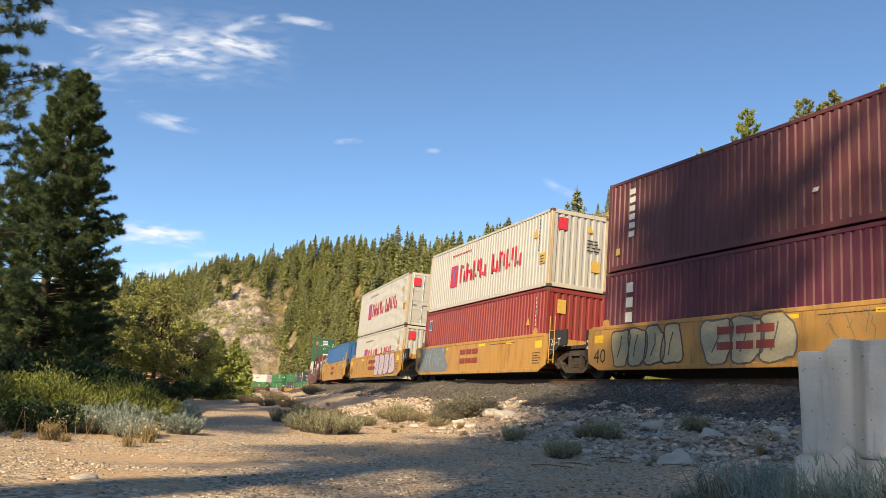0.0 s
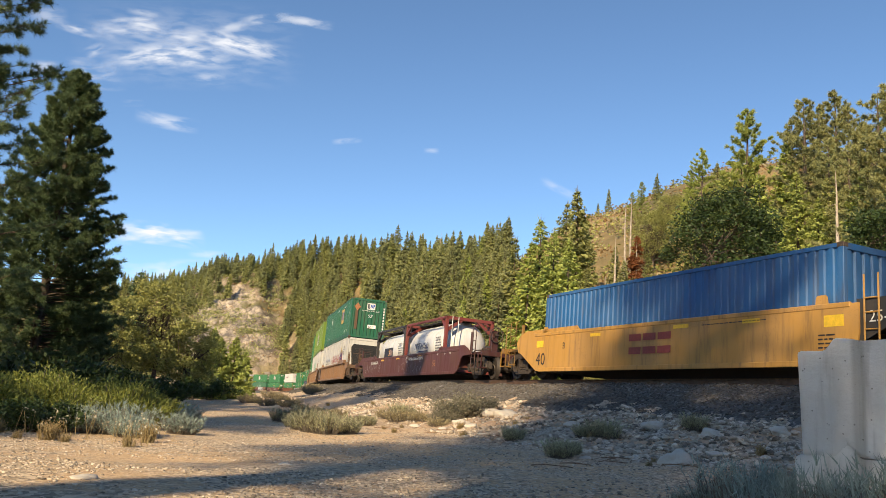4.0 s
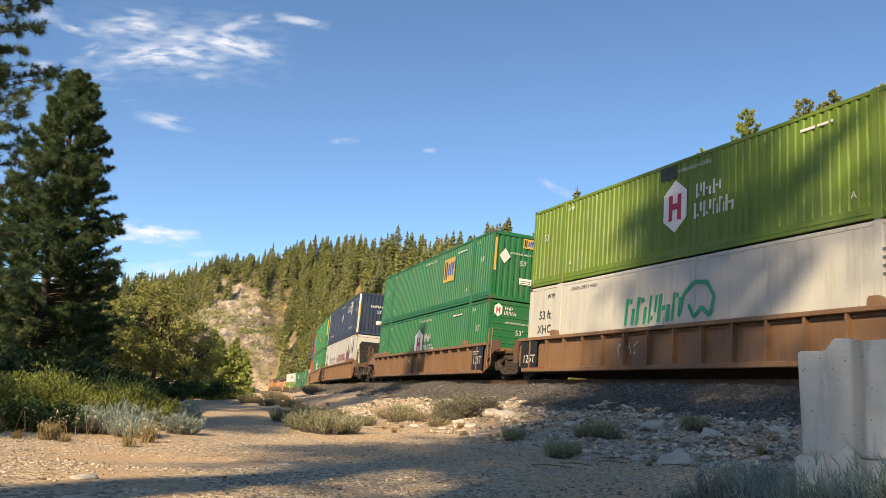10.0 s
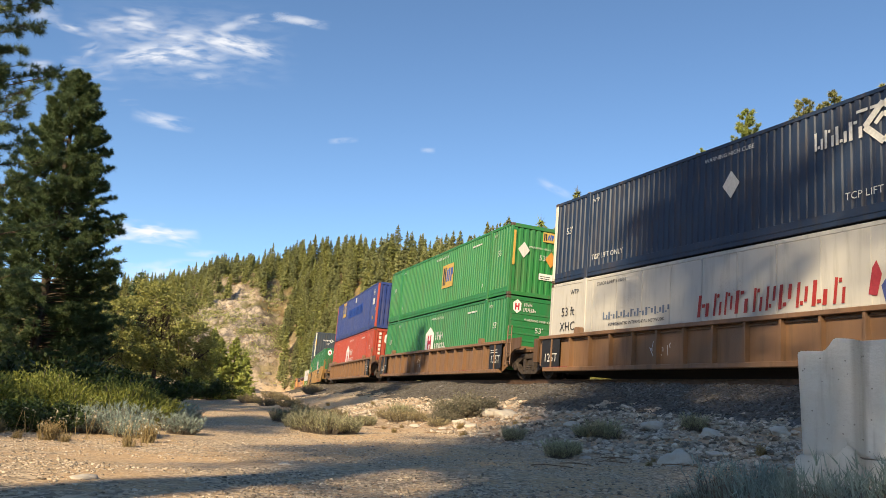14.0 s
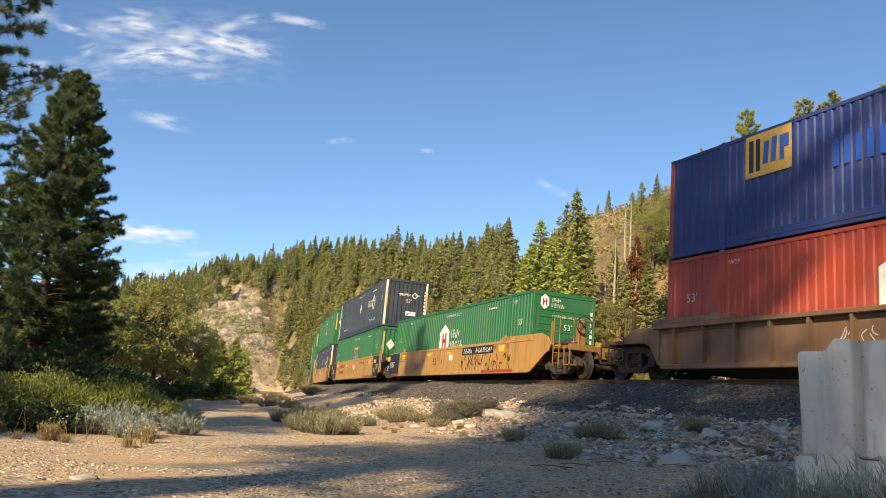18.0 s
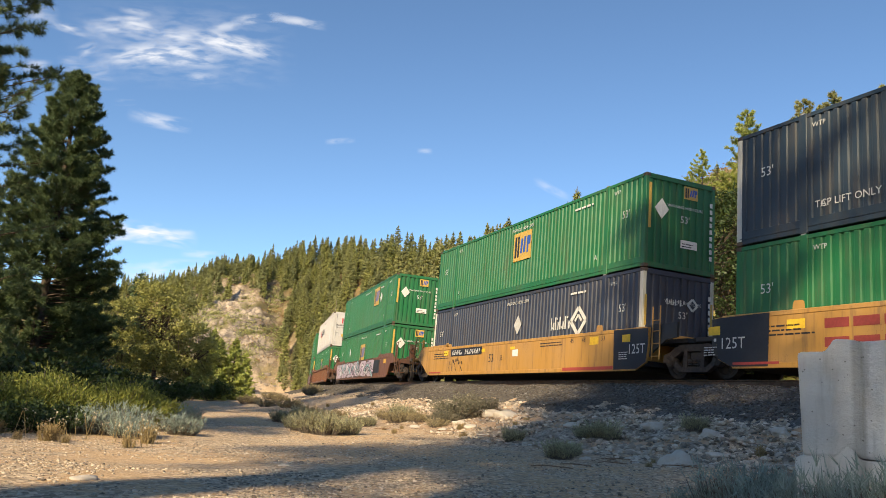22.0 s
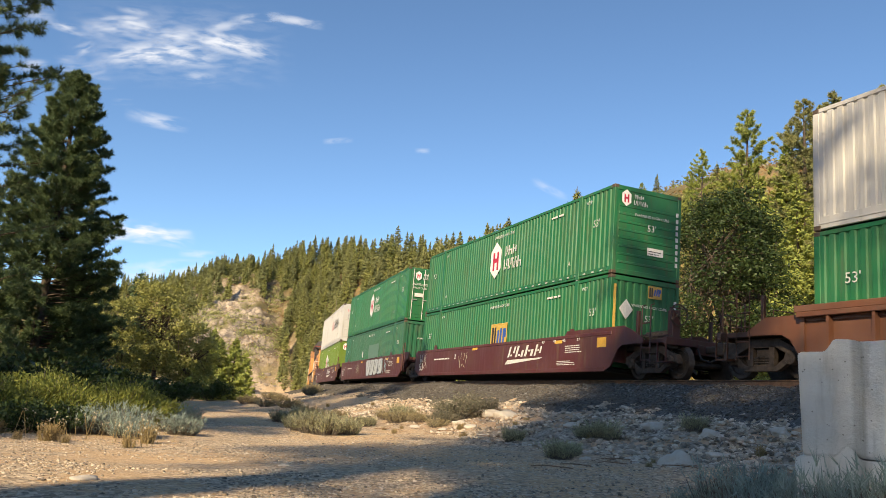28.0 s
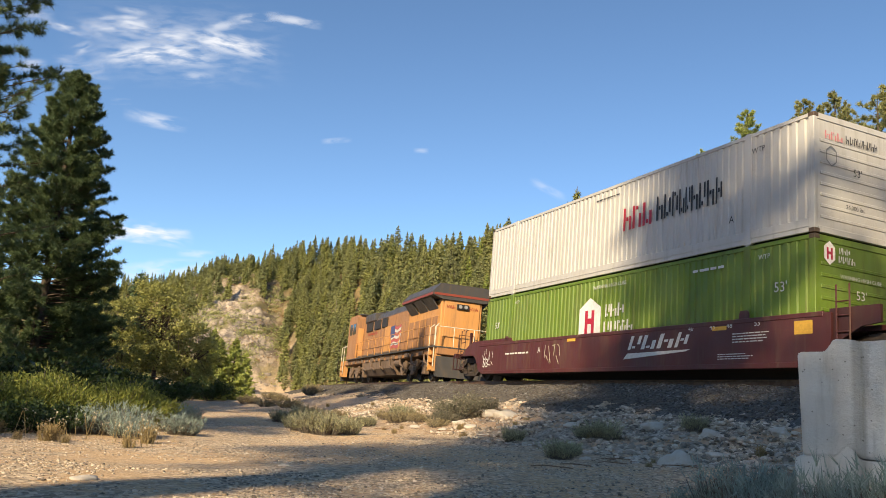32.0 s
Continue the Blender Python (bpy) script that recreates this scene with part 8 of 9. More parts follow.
            again(kinds[kind][count % len(kinds[kind])], x, y, count * 1.1, H / 18.0, 0.3)
            count += 1
    for i, (az, r, H) in enumerate(((4.54, 330, 20), (0.59, 385, 22), (-3.4, 400, 24), (-6.1, 410, 25), (-8.8, 430, 21), (-10.9, 500, 22))):
        again(things[i % 3], *polar(az, r), i * 1.1, H / 18.0, 0.3)
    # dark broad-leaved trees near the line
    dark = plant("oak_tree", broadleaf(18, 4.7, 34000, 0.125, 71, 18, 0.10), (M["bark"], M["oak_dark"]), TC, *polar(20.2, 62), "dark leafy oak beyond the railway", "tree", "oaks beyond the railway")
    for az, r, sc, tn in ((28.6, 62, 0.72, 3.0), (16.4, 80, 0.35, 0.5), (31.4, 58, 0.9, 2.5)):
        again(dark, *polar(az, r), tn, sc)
    pale = plant("oak_tree", broadleaf(12, 4.4, 26000, 0.10, 72, 16, 0.18), (M["bark"], M["oak"]), TC, *polar(15.2, 145), "olive broad-leaved tree on the slope", "tree", "oaks beyond the railway")
    for az, r, sc, tn in ((16.4, 160, 0.8, 1.0), (19.0, 128, 0.8, 2.0), (12.6, 120, 0.7, 0.6), (10.4, 96, 0.5, 2.6), (5.0, 150, 0.9, 0.3), (1.5, 220, 0.9, 1.7)):
        again(pale, *polar(az, r), tn, sc)
    for i, (az, r) in enumerate(((9.0, 92), (11.8, 88), (14.0, 84), (7.0, 100), (16.0, 74), (12.8, 108), (22.0, 92), (24.0, 88), (5.0, 110), (26.5, 96), (19.5, 92), (2.0, 160), (-1.0, 190))):
        again(pale, *polar(az, r), i * 0.9, 0.33 + 0.05 * (i % 3), 0.4)
    # brushwood over the slopes
    k = 4200
    az = np.concatenate((rng.uniform(-22, 6, k // 2), rng.uniform(6, 33, k - k // 2)))
    rng.shuffle(az)
    foot, crest = np.interp(az, AZ, FOOT), np.interp(az, AZ, CREST)
    r = foot + (crest - foot) * rng.rand(k) ** 1.2 * 0.95 + 4
    x, y = r * np.sin(np.radians(az)), r * np.cos(np.radians(az))
    d, _ = track_distance(x, y)
    ok = abs(d) > 9
    x, y, r = x[ok], y[ok], r[ok]
    z = ground_height(x, y)
    m = 16
    c = np.repeat(np.column_stack((x, y, z + 0.5)), m, 0) + rng.randn(len(x) * m, 3) * (1.1, 1.1, 0.45)
    e = tagged(new("brushwood"), "low olive and brown brush on the slopes", "shrubs", kind="stuff")
    half = len(x) // 3 * m
    part("leaves", tri_mesh("leaves", *leaves(c[:half], 0.42, rng), M["oak"]), None, e)
    part("dry_leaves", tri_mesh("dry_leaves", *leaves(c[half:2 * half], 0.40, rng), M["sage_dry"]), None, e)
    part("rusty_leaves", tri_mesh("rusty_leaves", *leaves(c[2 * half:], 0.40, rng), M["rust_brush"]), None, e)
    # bleached dead trunks and one red dead fir
    for i, (az, r, H) in enumerate(((12.55, 128, 17.0), (13.2, 131, 21.0), (13.55, 134, 20.0), (11.9, 126, 12.0), (27.05, 80, 19.7), (6.2, 128, 14.5), (3.2, 300, 20), (-0.2, 330, 22), (-7.4, 380, 20), (-6.9, 375, 18), (-9.0, 390, 17))):
        g = np.random.RandomState(300 + i)
        pts, tr = bent_trunk(H, 0.22 + H * 0.006, g, 0.012)
        zz = H * g.uniform(0.35, 0.95, 12)
        a = g.rand(12) * 6.283
        p = np.column_stack((np.zeros(12), np.zeros(12), zz))
        tr = join(tr, rods(p, p + np.column_stack((np.cos(a), np.sin(a), 0.1 * np.ones(12))) * g.uniform(0.4, 1.3, (12, 1)), 0.04, 0.012, 4))
        ob = new("dead_tree", tri_mesh("dead_tree", *tr, M["snag"]))
        px, py = polar(az, r)
        ob.location = (px, py, height(px, py) - 0.2)
        tagged(ob, "bleached bare trunk of a dead tree", "dead tree", "dead trees")
    plant("dead_fir", conifer(13, 2.6, 0.1, 80, 9, 5, 0.8, 0.25, 90, 0.3, False), (M["snag"], M["dead_needles"]), TC, *polar(14.0, 133), "dead fir with rusty red needles", "tree", "dead trees")
    for e in things + gold:                    # the patterns themselves join the ridge
        i = (things + gold).index(e)
        px, py = polar(-9.5 + i * 1.35, 395 + 4 * i)
        e.matrix_basis = Matrix.Translation((px, py, height(px, py) - 0.3)) @ Matrix.Scale(0.85, 4)


hill_trees()


def bare_tree(x, y):
    g = np.random.RandomState(77)
    pts, tr = bent_trunk(5.2, 0.07, g, 0.03)
    zz = np.linspace(0.8, 4.9, 46)
    a = g.rand(46) * 6.283
    p = np.column_stack((np.interp(zz, pts[:, 2], pts[:, 0]), np.interp(zz, pts[:, 2], pts[:, 1]), zz))
    ln = ((5.5 - zz) * g.uniform(0.12, 0.30, 46))[:, None]
    q = p + np.column_stack((np.cos(a), np.sin(a), np.full(46, 0.12))) * ln * 0.6
    q2 = q + np.column_stack((np.cos(a), np.sin(a), np.full(46, -0.9))) * ln * 0.5
    ob = new("dead_tree", tri_mesh("dead_tree", *join(tr, rods(p, q, 0.016, 0.010, 4), rods(q, q2, 0.010, 0.004, 4)), M["snag"]))
    ob.location = (x, y, height(x, y) - 0.1)
    tagged(ob, "small bare grey dead tree beyond the railway", "dead tree", "dead trees")


bare_tree(*polar(20.0, 50))


# ---- the wood behind the camera, whose shade falls on the lane and the train ----
def shade_wood():
    hx, hy = math.sin(_az), math.cos(_az)
    tall = None
    high = plant("pine_tree", conifer(28.5, 4.8, 0.46, 195, 27, 5, 0.40, 0.062, 16, 0.05, power=0.42, ragged=0.4), (M["bark"], M["pine"]), TC, hx * 8 + hy * 2.4, hy * 8 - hx * 2.4, "tall pine with a bare lower trunk behind the lane", "tree", "pines behind the lane")
    again(high, hx * 6 + hy * 4.2, hy * 6 - hx * 4.2, 2.2, 0.60, 0.1)
    for across, back, sc, tn in ((-4.4, 8, 0.77, 1.1),):
        again(high, hx * back - hy * across, hy * back + hx * across, tn, sc, 0.1)
    for i, (across, back, sc) in enumerate(((3.8, 11, 1.06), (9.6, 7, 0.95), (-1.8, 6, 0.54), (1.2, 9, 0.64), (-0.4, 13, 0.74), (-10.4, 12, 0.455), (-12.2, 13, 0.497), (-14.4, 12, 0.57), (-22.3, 4, 0.97))):
        x, y = hx * back - hy * across, hy * back + hx * across
        if tall is None:
            tall = plant("pine_tree", conifer(28, 5.0, 0.30, 205, 26, 4, 0.40, 0.062, 15, 0.05, power=0.42, ragged=0.45), (M["bark"], M["pine"]), TC, x, y, "tall pine in the wood that shades the lane", "tree", "pines behind the lane")
        else:
            again(tall, x, y, i * 2.1, sc, 0.1)
    plant("pine_tree", conifer(20, 2.7, 0.84, 90, 20, 6, 0.40, 0.07, 19, 0.0, power=0.35, ragged=0.4), (M["bark"], M["pine"]), TC, -17.5, -8.4, "tall bare-trunked pine with a small high crown", "tree", "pines behind the lane")


shade_wood()
# ================= small things on the bank and the lane =================
def concrete_material():
    m, nt, b, co = base("cast_concrete", 0.88)
    n1, n2 = _noise(nt, co, 2.2, 8, 0.6), _noise(nt, co, 30.0, 5, 0.7)
    st = _noise(nt, co, 3.0, 6, 0.6, (3.0, 3.0, 0.25))
    c = _mix(nt, _ramp(nt, n1, 0.3, 0.7), (0.60, 0.58, 0.535), (0.76, 0.74, 0.69))
    c = _mix(nt, _ramp(nt, st, 0.52, 0.72, 0, 0.55), c, (0.27, 0.245, 0.20))
    xyz = nt.nodes.new("ShaderNodeSeparateXYZ")        # the long damp streak down the face
    nt.links.new(co, xyz.inputs[0])
    off = nt.nodes.new("ShaderNodeMath")
    off.operation, off.inputs[1].default_value = "ADD", 0.072
    nt.links.new(xyz.outputs[0], off.inputs[0])
    ab = nt.nodes.new("ShaderNodeMath")
    ab.operation = "ABSOLUTE"
    nt.links.new(off.outputs[0], ab.inputs[0])
    c = _mix(nt, _mul(nt, _ramp(nt, ab.outputs[0], 0.015, 0.05, 0.9, 0.0), n1), c, (0.20, 0.18, 0.135))
    v = nt.nodes.new("ShaderNodeTexVoronoi")
    v.inputs["Scale"].default_value = 22.0
    nt.links.new(co, v.inputs["Vector"])
    c = _mix(nt, _ramp(nt, v.outputs["Distance"], 0.07, 0.14, 0.75, 0.0), c, (0.16, 0.15, 0.13))
    nt.links.new(c, b.inputs["Base Color"])
    _bump(nt, n2, 0.6, 0.015, b)
    return m


M["concrete"] = concrete_material()


def concrete_block(m, lab, worn=True):
    """A stacking block: rough raised top, a small peaked key and a notch that fits over the one below."""
    L, x0, x1, H = 1.5, -0.395, 0.80, 0.615
    top = [(x1, H), (0.62, H + 0.01), (0.56, H + 0.075), (0.30, H + 0.07), (0.08, H + 0.078), (-0.05, H + 0.066), (-0.11, H + 0.077), (-0.195, H + 0.078), (-0.225, H + 0.03), (-0.25, H), (x0 + 0.01, H - 0.005), (x0, H - 0.02)] if worn else [(x1, H - 0.02), (-0.07, H - 0.015), (-0.115, H + 0.045), (-0.138, H + 0.06), (-0.16, H + 0.045), (-0.205, H - 0.012), (x0 - 0.01, H - 0.02), (x0 - 0.025, H - 0.05)]
    prof = [(x0 + 0.02, 0.0), (-0.205, 0.002), (-0.158, 0.055), (-0.138, 0.076), (-0.115, 0.055), (-0.07, 0.008), (x1, 0.0)] + top
    bm = prism(bmesh.new(), prof, "y", -L / 2, L / 2)
    if worn:                                   # the face stands a little proud on both sides of a chipped seam
        prism(bm, [(x0 + 0.024, 0.012), (-0.21, 0.012), (-0.20, 0.14), (-0.26, H - 0.012), (x0 + 0.012, H - 0.022)], "y", -L / 2 - 0.014, -L / 2 + 0.01)
        prism(bm, [(-0.062, 0.016), (x1 - 0.02, 0.01), (x1 - 0.02, H - 0.01), (-0.20, H + 0.01), (-0.175, 0.14), (-0.14, 0.09)], "y", -L / 2 - 0.010, -L / 2 + 0.01)
    bmesh.ops.recalc_face_normals(bm, faces=bm.faces)
    bmesh.ops.bevel(bm, geom=[e for e in bm.edges], offset=0.007, segments=2, affect="EDGES")
    me = bpy.data.meshes.new("concrete_block")
    bm.to_mesh(me)
    bm.free()
    me.materials.append(M["concrete"])
    ob = new("concrete_block", me)
    ob.matrix_basis = m
    return tagged(ob, lab, "concrete block", "concrete blocks")


BX, BY, BZ = 2.89, 5.28, -1.30
bl = Matrix.Translation((BX, BY, BZ)) @ Matrix.Rotation(radians(-27.8), 4, "Z")
concrete_block(bl, "weathered grey concrete block stacked on another")
concrete_block(Matrix.Translation((BX, BY, BZ - 0.60)) @ Matrix.Rotation(radians(-27.8), 4, "Z"), "grey concrete block standing in sagebrush", False)

for i, (x, y, r) in enumerate(((3.5, 11.4, 0.30), (5.85, 13.5, 0.17), (0.75, 20.6, 0.24), (2.0, 21.7, 0.34), (1.6, 22.0, 0.26), (0.95, 19.3, 0.16), (4.4, 12.4, 0.16), (3.25, 12.6, 0.10), (2.35, 12.2, 0.09),
                               (3.0, 17.2, 0.2), (5.0, 14.4, 0.22), (4.3, 15.6, 0.2), (3.75, 16.8, 0.18), (5.35, 12.9, 0.14), (4.75, 13.2, 0.11), (1.15, 17.9, 0.12), (-0.4, 21.0, 0.14), (-2.45, 5.95, 0.10), (-1.55, 9.0, 0.09), (0.3, 19.4, 0.12), (3.9, 11.2, 0.09), (3.05, 11.9, 0.08), (5.6, 12.2, 0.12), (6.2, 12.6, 0.15), (2.7, 15.2, 0.10), (1.9, 18.3, 0.14))):
    rock(x, y, r, i, "pale rounded rock half sunk in the ground" if i % 2 else "tan granite rock on the stony bank", 0.7 if i not in (0, 3) else 0.85)

for i, (x, y, l, a) in enumerate(((1.55, 10.2, 0.55, 0.2), (1.9, 10.5, 0.4, -0.1), (2.55, 11.4, 0.5, 0.6), (2.9, 12.3, 0.6, 0.1), (0.6, 18.9, 0.9, 0.3), (0.2, 18.4, 0.7, -0.2), (1.4, 17.4, 0.8, 0.15), (2.7, 12.0, 0.35, 1.0), (3.3, 10.6, 0.5, -0.3), (-0.9, 19.6, 0.9, 0.1))):
    g = random.Random(i)
    pts = [(-l / 2, 0, 0.02), (-l / 6, g.uniform(-0.05, 0.05), 0.035), (l / 6, g.uniform(-0.05, 0.05), 0.03), (l / 2, g.uniform(-0.08, 0.08), 0.02)]
    bm = tube(bmesh.new(), pts, 0.008, 6)
    me = bpy.data.meshes.new("fallen_branch")
    bm.to_mesh(me)
    bm.free()
    me.materials.append(M["litter"])
    ob = new("fallen_branch", me)
    ob.matrix_basis = Matrix.Translation((x, y, height(x, y))) @ Matrix.Rotation(a, 4, "Z")
    tagged(ob, "dry brown stick lying on the ground", "stick", "fallen sticks")


def cliff_rocks():
    """Broken ledges and boulders that stand out of the cliff's face."""
    rng = np.random.RandomState(23)
    n = 260
    az = rng.uniform(-18.8, -10.8, n)
    r = 404 + 130 * rng.rand(n) ** 1.3
    x, y = r * np.sin(np.radians(az)), r * np.cos(np.radians(az))
    keep = fbm(x / 22, y / 22, 61, 3) > -0.12
    x, y = x[keep], y[keep]
    size = 0.6 + 2.2 * rng.rand(len(x)) ** 2.0
    protos = [(v_ * (1.25, 0.95, 1.0), f_) for v_, f_ in (stone_mesh(200 + i, 1) for i in range(6))]
    ob = new("cliff_rocks", scatter_mesh("cliff_rocks", protos, x, y, ground_height(x, y) - size * 0.45, size, M["cliff_rock"], 1.5, 24))
    tagged(ob, "broken grey and tan rock ledges on the cliff", "rocks", kind="stuff")
    m = 3600
    az = rng.uniform(-19, -10.5, m)
    r = 408 + 150 * rng.rand(m)
    x, y = r * np.sin(np.radians(az)), r * np.cos(np.radians(az))
    keep = fbm(az * 0.55, r / 9, 67, 3) > 0.06
    c = np.repeat(np.column_stack((x[keep], y[keep], ground_height(x[keep], y[keep]) + 0.8)), 22, 0)
    c = c + rng.randn(len(c), 3) * (2.0, 1.2, 0.5)
    ob = new("cliff_brush", tri_mesh("cliff_brush", *leaves(c, 0.50, rng), M["fir_olive"]))
    tagged(ob, "olive brush growing on ledges of the cliff", "shrubs", kind="stuff")


M["cliff_rock"] = stone_material("cliff_rock", (0.17, 0.145, 0.125), (0.40, 0.33, 0.25), (0.24, 0.20, 0.165))
cliff_rocks()


def tunnel_shed():
    """A dark timber portal where the line comes out below the cliff."""
    x, y = polar(-13.6, 392)
    z = height(x, y)
    e = tagged(new("tunnel_portal"), "dark timber portal under the rocky cliff", "tunnel portal")
    m = Matrix.Translation((x, y, z)) @ Matrix.Rotation(radians(15), 4, "Z")
    e.matrix_basis = m
    for sx in (-1, 1):
        for k in range(3):
            part("post", boxes((sx * 3.6 - 0.3, sx * 3.6 + 0.3, k * 2.5, k * 2.5 + 0.5, 0, 7.0), bevel=0.03), M["wood_tie"], e)
    part("roof", prism(bmesh.new(), [(-5.2, 7.0), (5.2, 7.0), (4.6, 7.7), (-4.6, 7.9)], "y", -0.6, 7), M["wood_tie"], e)
    # dark plate added across the back as the mouth's shaded depth
    part("dark_backing", boxes((-3.2, 3.2, 6.0, 6.3, 0, 7.0)), M["steel_dark"], e)


tunnel_shed()


# ---- clouds: thin high streaks that drift ----
def cloud_material(seed, density, length, width):
    m = bpy.data.materials.new("cirrus")
    m.use_nodes = True
    nt = m.node_tree
    nt.nodes.clear()
    uv = nt.nodes.new("ShaderNodeUVMap")
    out = nt.nodes.new("ShaderNodeOutputMaterial")
    em, tr, ms = nt.nodes.new("ShaderNodeEmission"), nt.nodes.new("ShaderNodeBsdfTransparent"), nt.nodes.new("ShaderNodeMixShader")
    # the wisps glow: emission takes the place of sunlight on them
    em.inputs[0].default_value, em.inputs[1].default_value = (0.93, 0.93, 0.95, 1), 0.70
    mp = nt.nodes.new("ShaderNodeMapping")               # wisps drawn out along the streak
    mp.inputs["Location"].default_value = (seed, seed * 0.7, 0)
    mp.inputs["Scale"].default_value = (length / 100.0, width / 30.0, 1)
    nt.links.new(uv.outputs[0], mp.inputs[0])
    wob = nt.nodes.new("ShaderNodeTexNoise")
    wob.inputs["Scale"].default_value, wob.inputs["Detail"].default_value = 0.9, 2
    nt.links.new(mp.outputs[0], wob.inputs["Vector"])
    add = nt.nodes.new("ShaderNodeVectorMath")
    add.operation = "MULTIPLY_ADD"
    add.inputs[1].default_value = (0.5, 1.0, 0)
    nt.links.new(wob.outputs["Color"], add.inputs[0])
    nt.links.new(mp.outputs[0], add.inputs[2])
    n = _noise(nt, add.outputs[0], 1.0, 5, 0.48)
    xyz = nt.nodes.new("ShaderNodeSeparateXYZ")
    nt.links.new(uv.outputs[0], xyz.inputs[0])

    def hump(sock):
        q = nt.nodes.new("ShaderNodeMath")
        q.operation = "ABSOLUTE"
        nt.links.new(sock, q.inputs[0])
        return _ramp(nt, q.outputs[0], 0.05, 1.0, 1.0, 0.0)
    body = _mul(nt, hump(xyz.outputs[0]), hump(xyz.outputs[1]))
    soft = nt.nodes.new("ShaderNodeMath")
    soft.operation = "POWER"
    soft.inputs[1].default_value = 0.6
    nt.links.new(body, soft.inputs[0])
    a = _mul(nt, soft.outputs[0], _ramp(nt, n, 0.34, 0.66, 0.0, 1.0))
    nt.links.new(_mul(nt, a, density), ms.inputs[0])
    nt.links.new(tr.outputs[0], ms.inputs[1])
    nt.links.new(em.outputs[0], ms.inputs[2])
    nt.links.new(ms.outputs[0], out.inputs[0])
    return m


CLOUDS = []


def cloud(az0, el0, az1, el1, half, density, bow=0.0, drift=-0.9):
    """A streak from one bearing and height to another, all in degrees; half is its half width, bow its arch."""
    r, n = 3200, 16
    mid_az, mid_el = (az0 + az1) / 2, (el0 + el1) / 2
    slope = 1 / math.cos(radians(mid_el))
    length = math.hypot((az1 - az0) * math.cos(radians(mid_el)), el1 - el0) / 2
    tilt = -math.atan2(el1 - el0, (az1 - az0) * math.cos(radians(mid_el)))
    k = radians(1) * r * slope
    vs, uvs = [], []
    for i in range(n + 1):
        p = 2 * i / n - 1
        x, y = -p * length * 1.25, bow * (1 - p * p) - bow / 2
        for q in (-1.0, 1.0):
            yy = y + q * half * 1.7
            vs.append(((x * math.cos(tilt) - yy * math.sin(tilt)) * k, (x * math.sin(tilt) + yy * math.cos(tilt)) * k, 0))
            uvs.append((p, q))
    fs = [(2 * i, 2 * i + 2, 2 * i + 3, 2 * i + 1) for i in range(n)]
    me = mesh_of("cloud", vs, fs)
    layer = me.uv_layers.new(name="streak")
    for loop in me.loops:
        layer.data[loop.index].uv = uvs[loop.vertex_index]
    me.materials.append(cloud_material(1.3 + 2.7 * len(CLOUDS), density, length * k * 1.25, half * k * 1.7))
    ob = new("cloud", me)
    tagged(ob, "thin white wispy cloud drifting in the blue sky", "cloud", "clouds")

    def at(az_):
        p = Vector((*polar(az_, r), r * math.tan(radians(mid_el))))
        return look(p, EYE)
    CLOUDS.append((ob, at(mid_az - drift * 0.28), at(mid_az + drift * 0.72)))


cloud(-26.15, 22.94, -21.76, 23.82, 0.34, 0.75, 0.25)
cloud(-26.62, 22.53, -21.14, 23.58, 0.49, 0.30)
cloud(-28.57, 22.46, -25.92, 22.46, 0.22, 0.60, -0.10)
cloud(-30.37, 22.49, -28.24, 22.98, 0.38, 0.35)
cloud(-24.83, 21.21, -17.64, 22.77, 0.53, 0.95, 0.30)
cloud(-22.14, 23.22, -19.38, 23.65, 0.34, 0.70)
cloud(-19.99, 23.75, -13.56, 23.61, 0.45, 0.90, 0.10)
cloud(-18.28, 24.38, -16.26, 25.13, 0.22, 0.50)
cloud(-16.58, 25.30, -13.13, 26.15, 0.22, 0.60, 0.10)
cloud(-13.75, 26.05, -10.11, 26.02, 0.22, 0.60)
cloud(-27.10, 19.65, -24.79, 20.48, 0.34, 0.60)
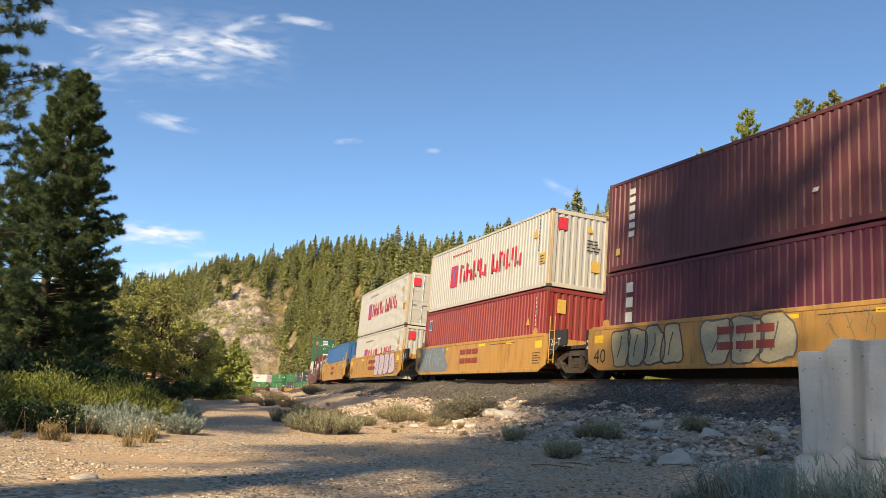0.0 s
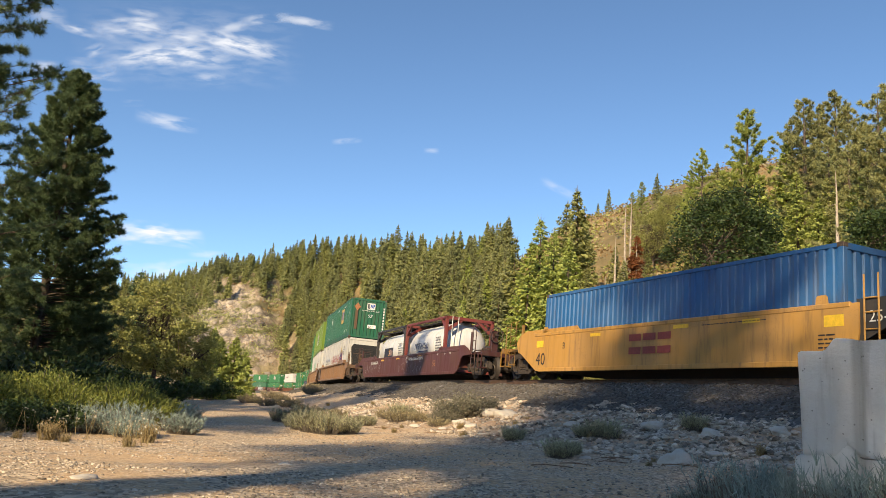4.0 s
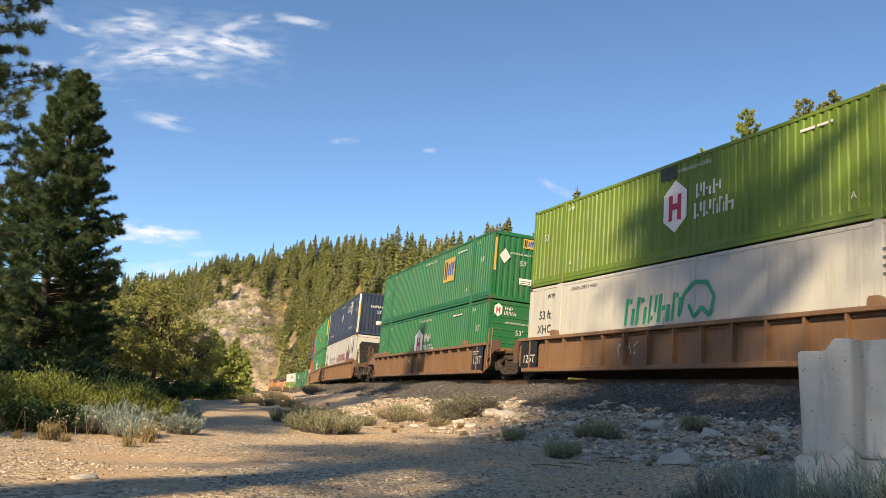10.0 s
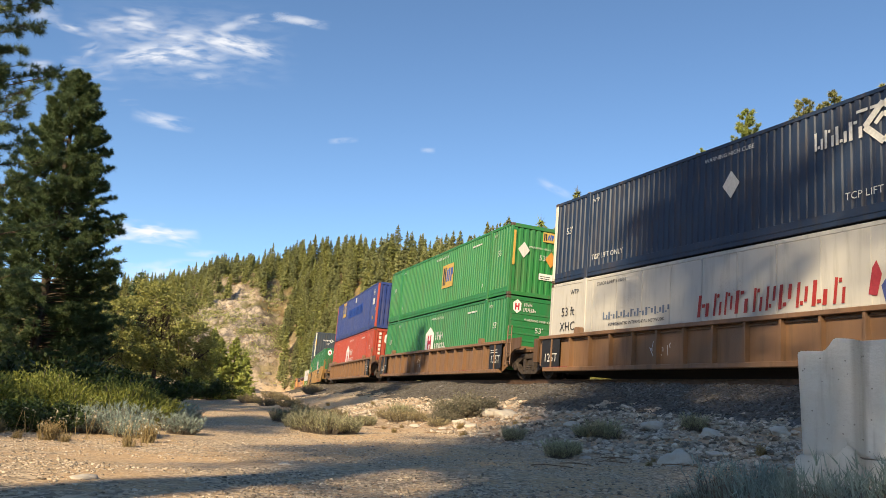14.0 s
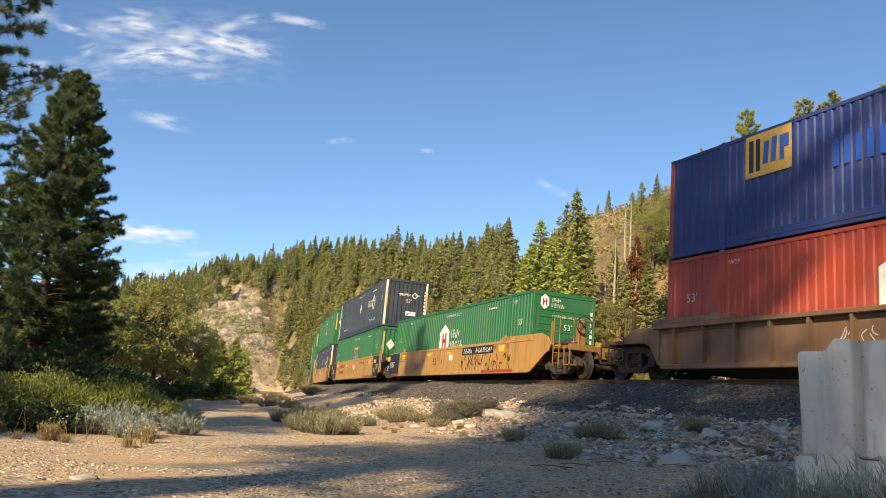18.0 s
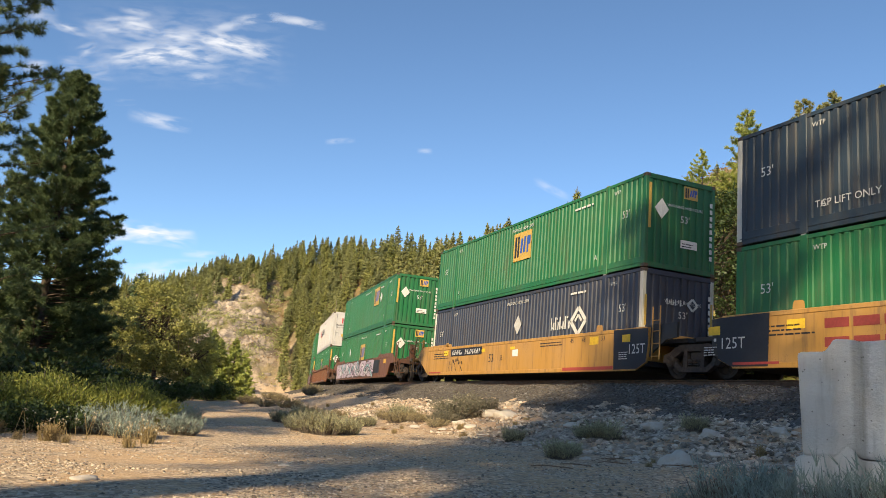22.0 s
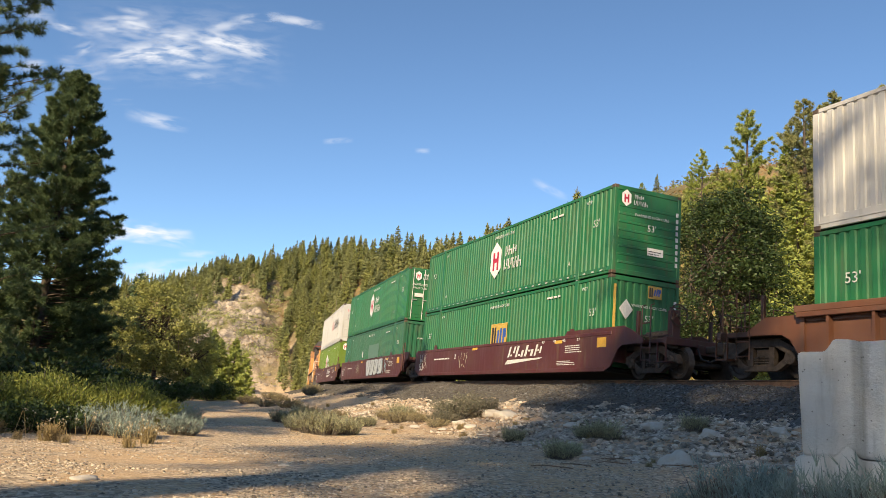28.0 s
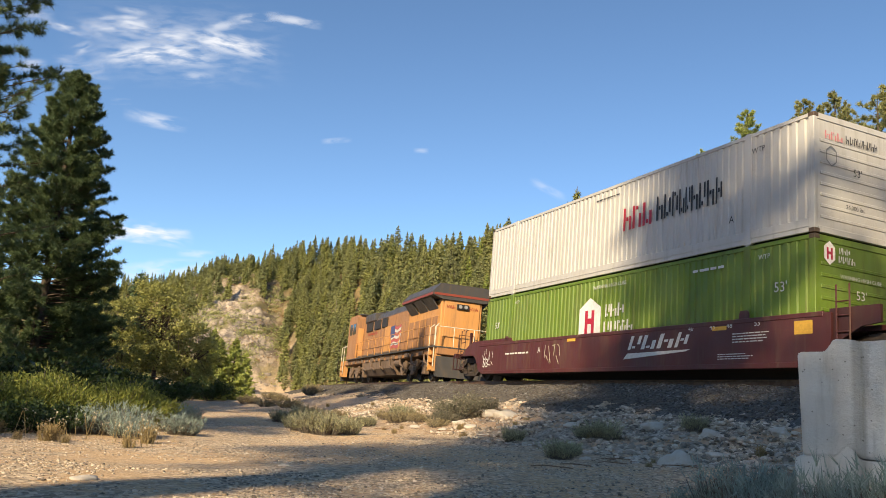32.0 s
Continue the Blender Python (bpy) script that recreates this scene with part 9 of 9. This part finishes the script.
cloud(-26.62, 21.04, -25.51, 21.79, 0.26, 0.50)
cloud(-27.67, 20.31, -25.95, 20.69, 0.19, 0.35)
cloud(-29.76, 19.43, -28.10, 19.74, 0.30, 0.50)
cloud(-19.38, 21.00, -17.35, 21.29, 0.26, 0.40)
cloud(-24.35, 24.40, -22.08, 24.56, 0.15, 0.40)
cloud(-24.01, 23.93, -22.76, 24.22, 0.11, 0.50)
cloud(-22.56, 17.87, -18.92, 17.78, 0.34, 0.50, -0.10)
cloud(-23.80, 18.46, -22.57, 18.67, 0.15, 0.30)
cloud(-23.04, 10.00, -17.70, 10.12, 0.49, 0.95, 0.30)
cloud(-22.62, 9.52, -19.40, 10.13, 0.34, 0.60)
cloud(-8.87, 18.11, -6.97, 18.48, 0.15, 0.40)
cloud(-2.06, 18.12, -1.04, 18.20, 0.15, 0.30)
cloud(-22.12, 7.30, -15.53, 8.17, 0.56, 0.55)
cloud(-17.95, 9.11, -15.67, 9.27, 0.19, 0.40)
cloud(-18.99, 10.42, -17.49, 10.62, 0.15, 0.40)
cloud(6.98, 16.53, 9.36, 15.39, 0.22, 0.30)
cloud(-26.35, 22.02, -13.29, 24.11, 1.80, 0.20)
cloud(-26.26, 19.26, -23.95, 19.63, 0.30, 0.25)
# ================= what moves =================
def motions():
    for ob, mid, length, lift in RIDERS:
        walk(ob, [(k / 2, on_track(run(mid, k / 2), length, lift)) for k in range(65)])
    for ob, a, b in CLOUDS:
        walk(ob, [(0.0, a), (32.0, b)])
    for w, x, u in WHEELS:                     # wheels turn while they can be seen
        rows, turn = [], 0.0
        rows.append((0.0, 0.0))
        for f in range(0, 961):
            s = run(u, f / 30)
            if -58 < s < 8:
                rows.append((f / 30, (s + 58) / RADIUS))
        rows = sorted({t: a for t, a in rows}.items())
        if rows[-1][0] < 32:
            rows.append((32.0, rows[-1][1]))
        walk(w, [(t, Matrix.Translation((x, 0, RADIUS)) @ Matrix.Rotation(a, 4, "Y")) for t, a in rows])


motions()
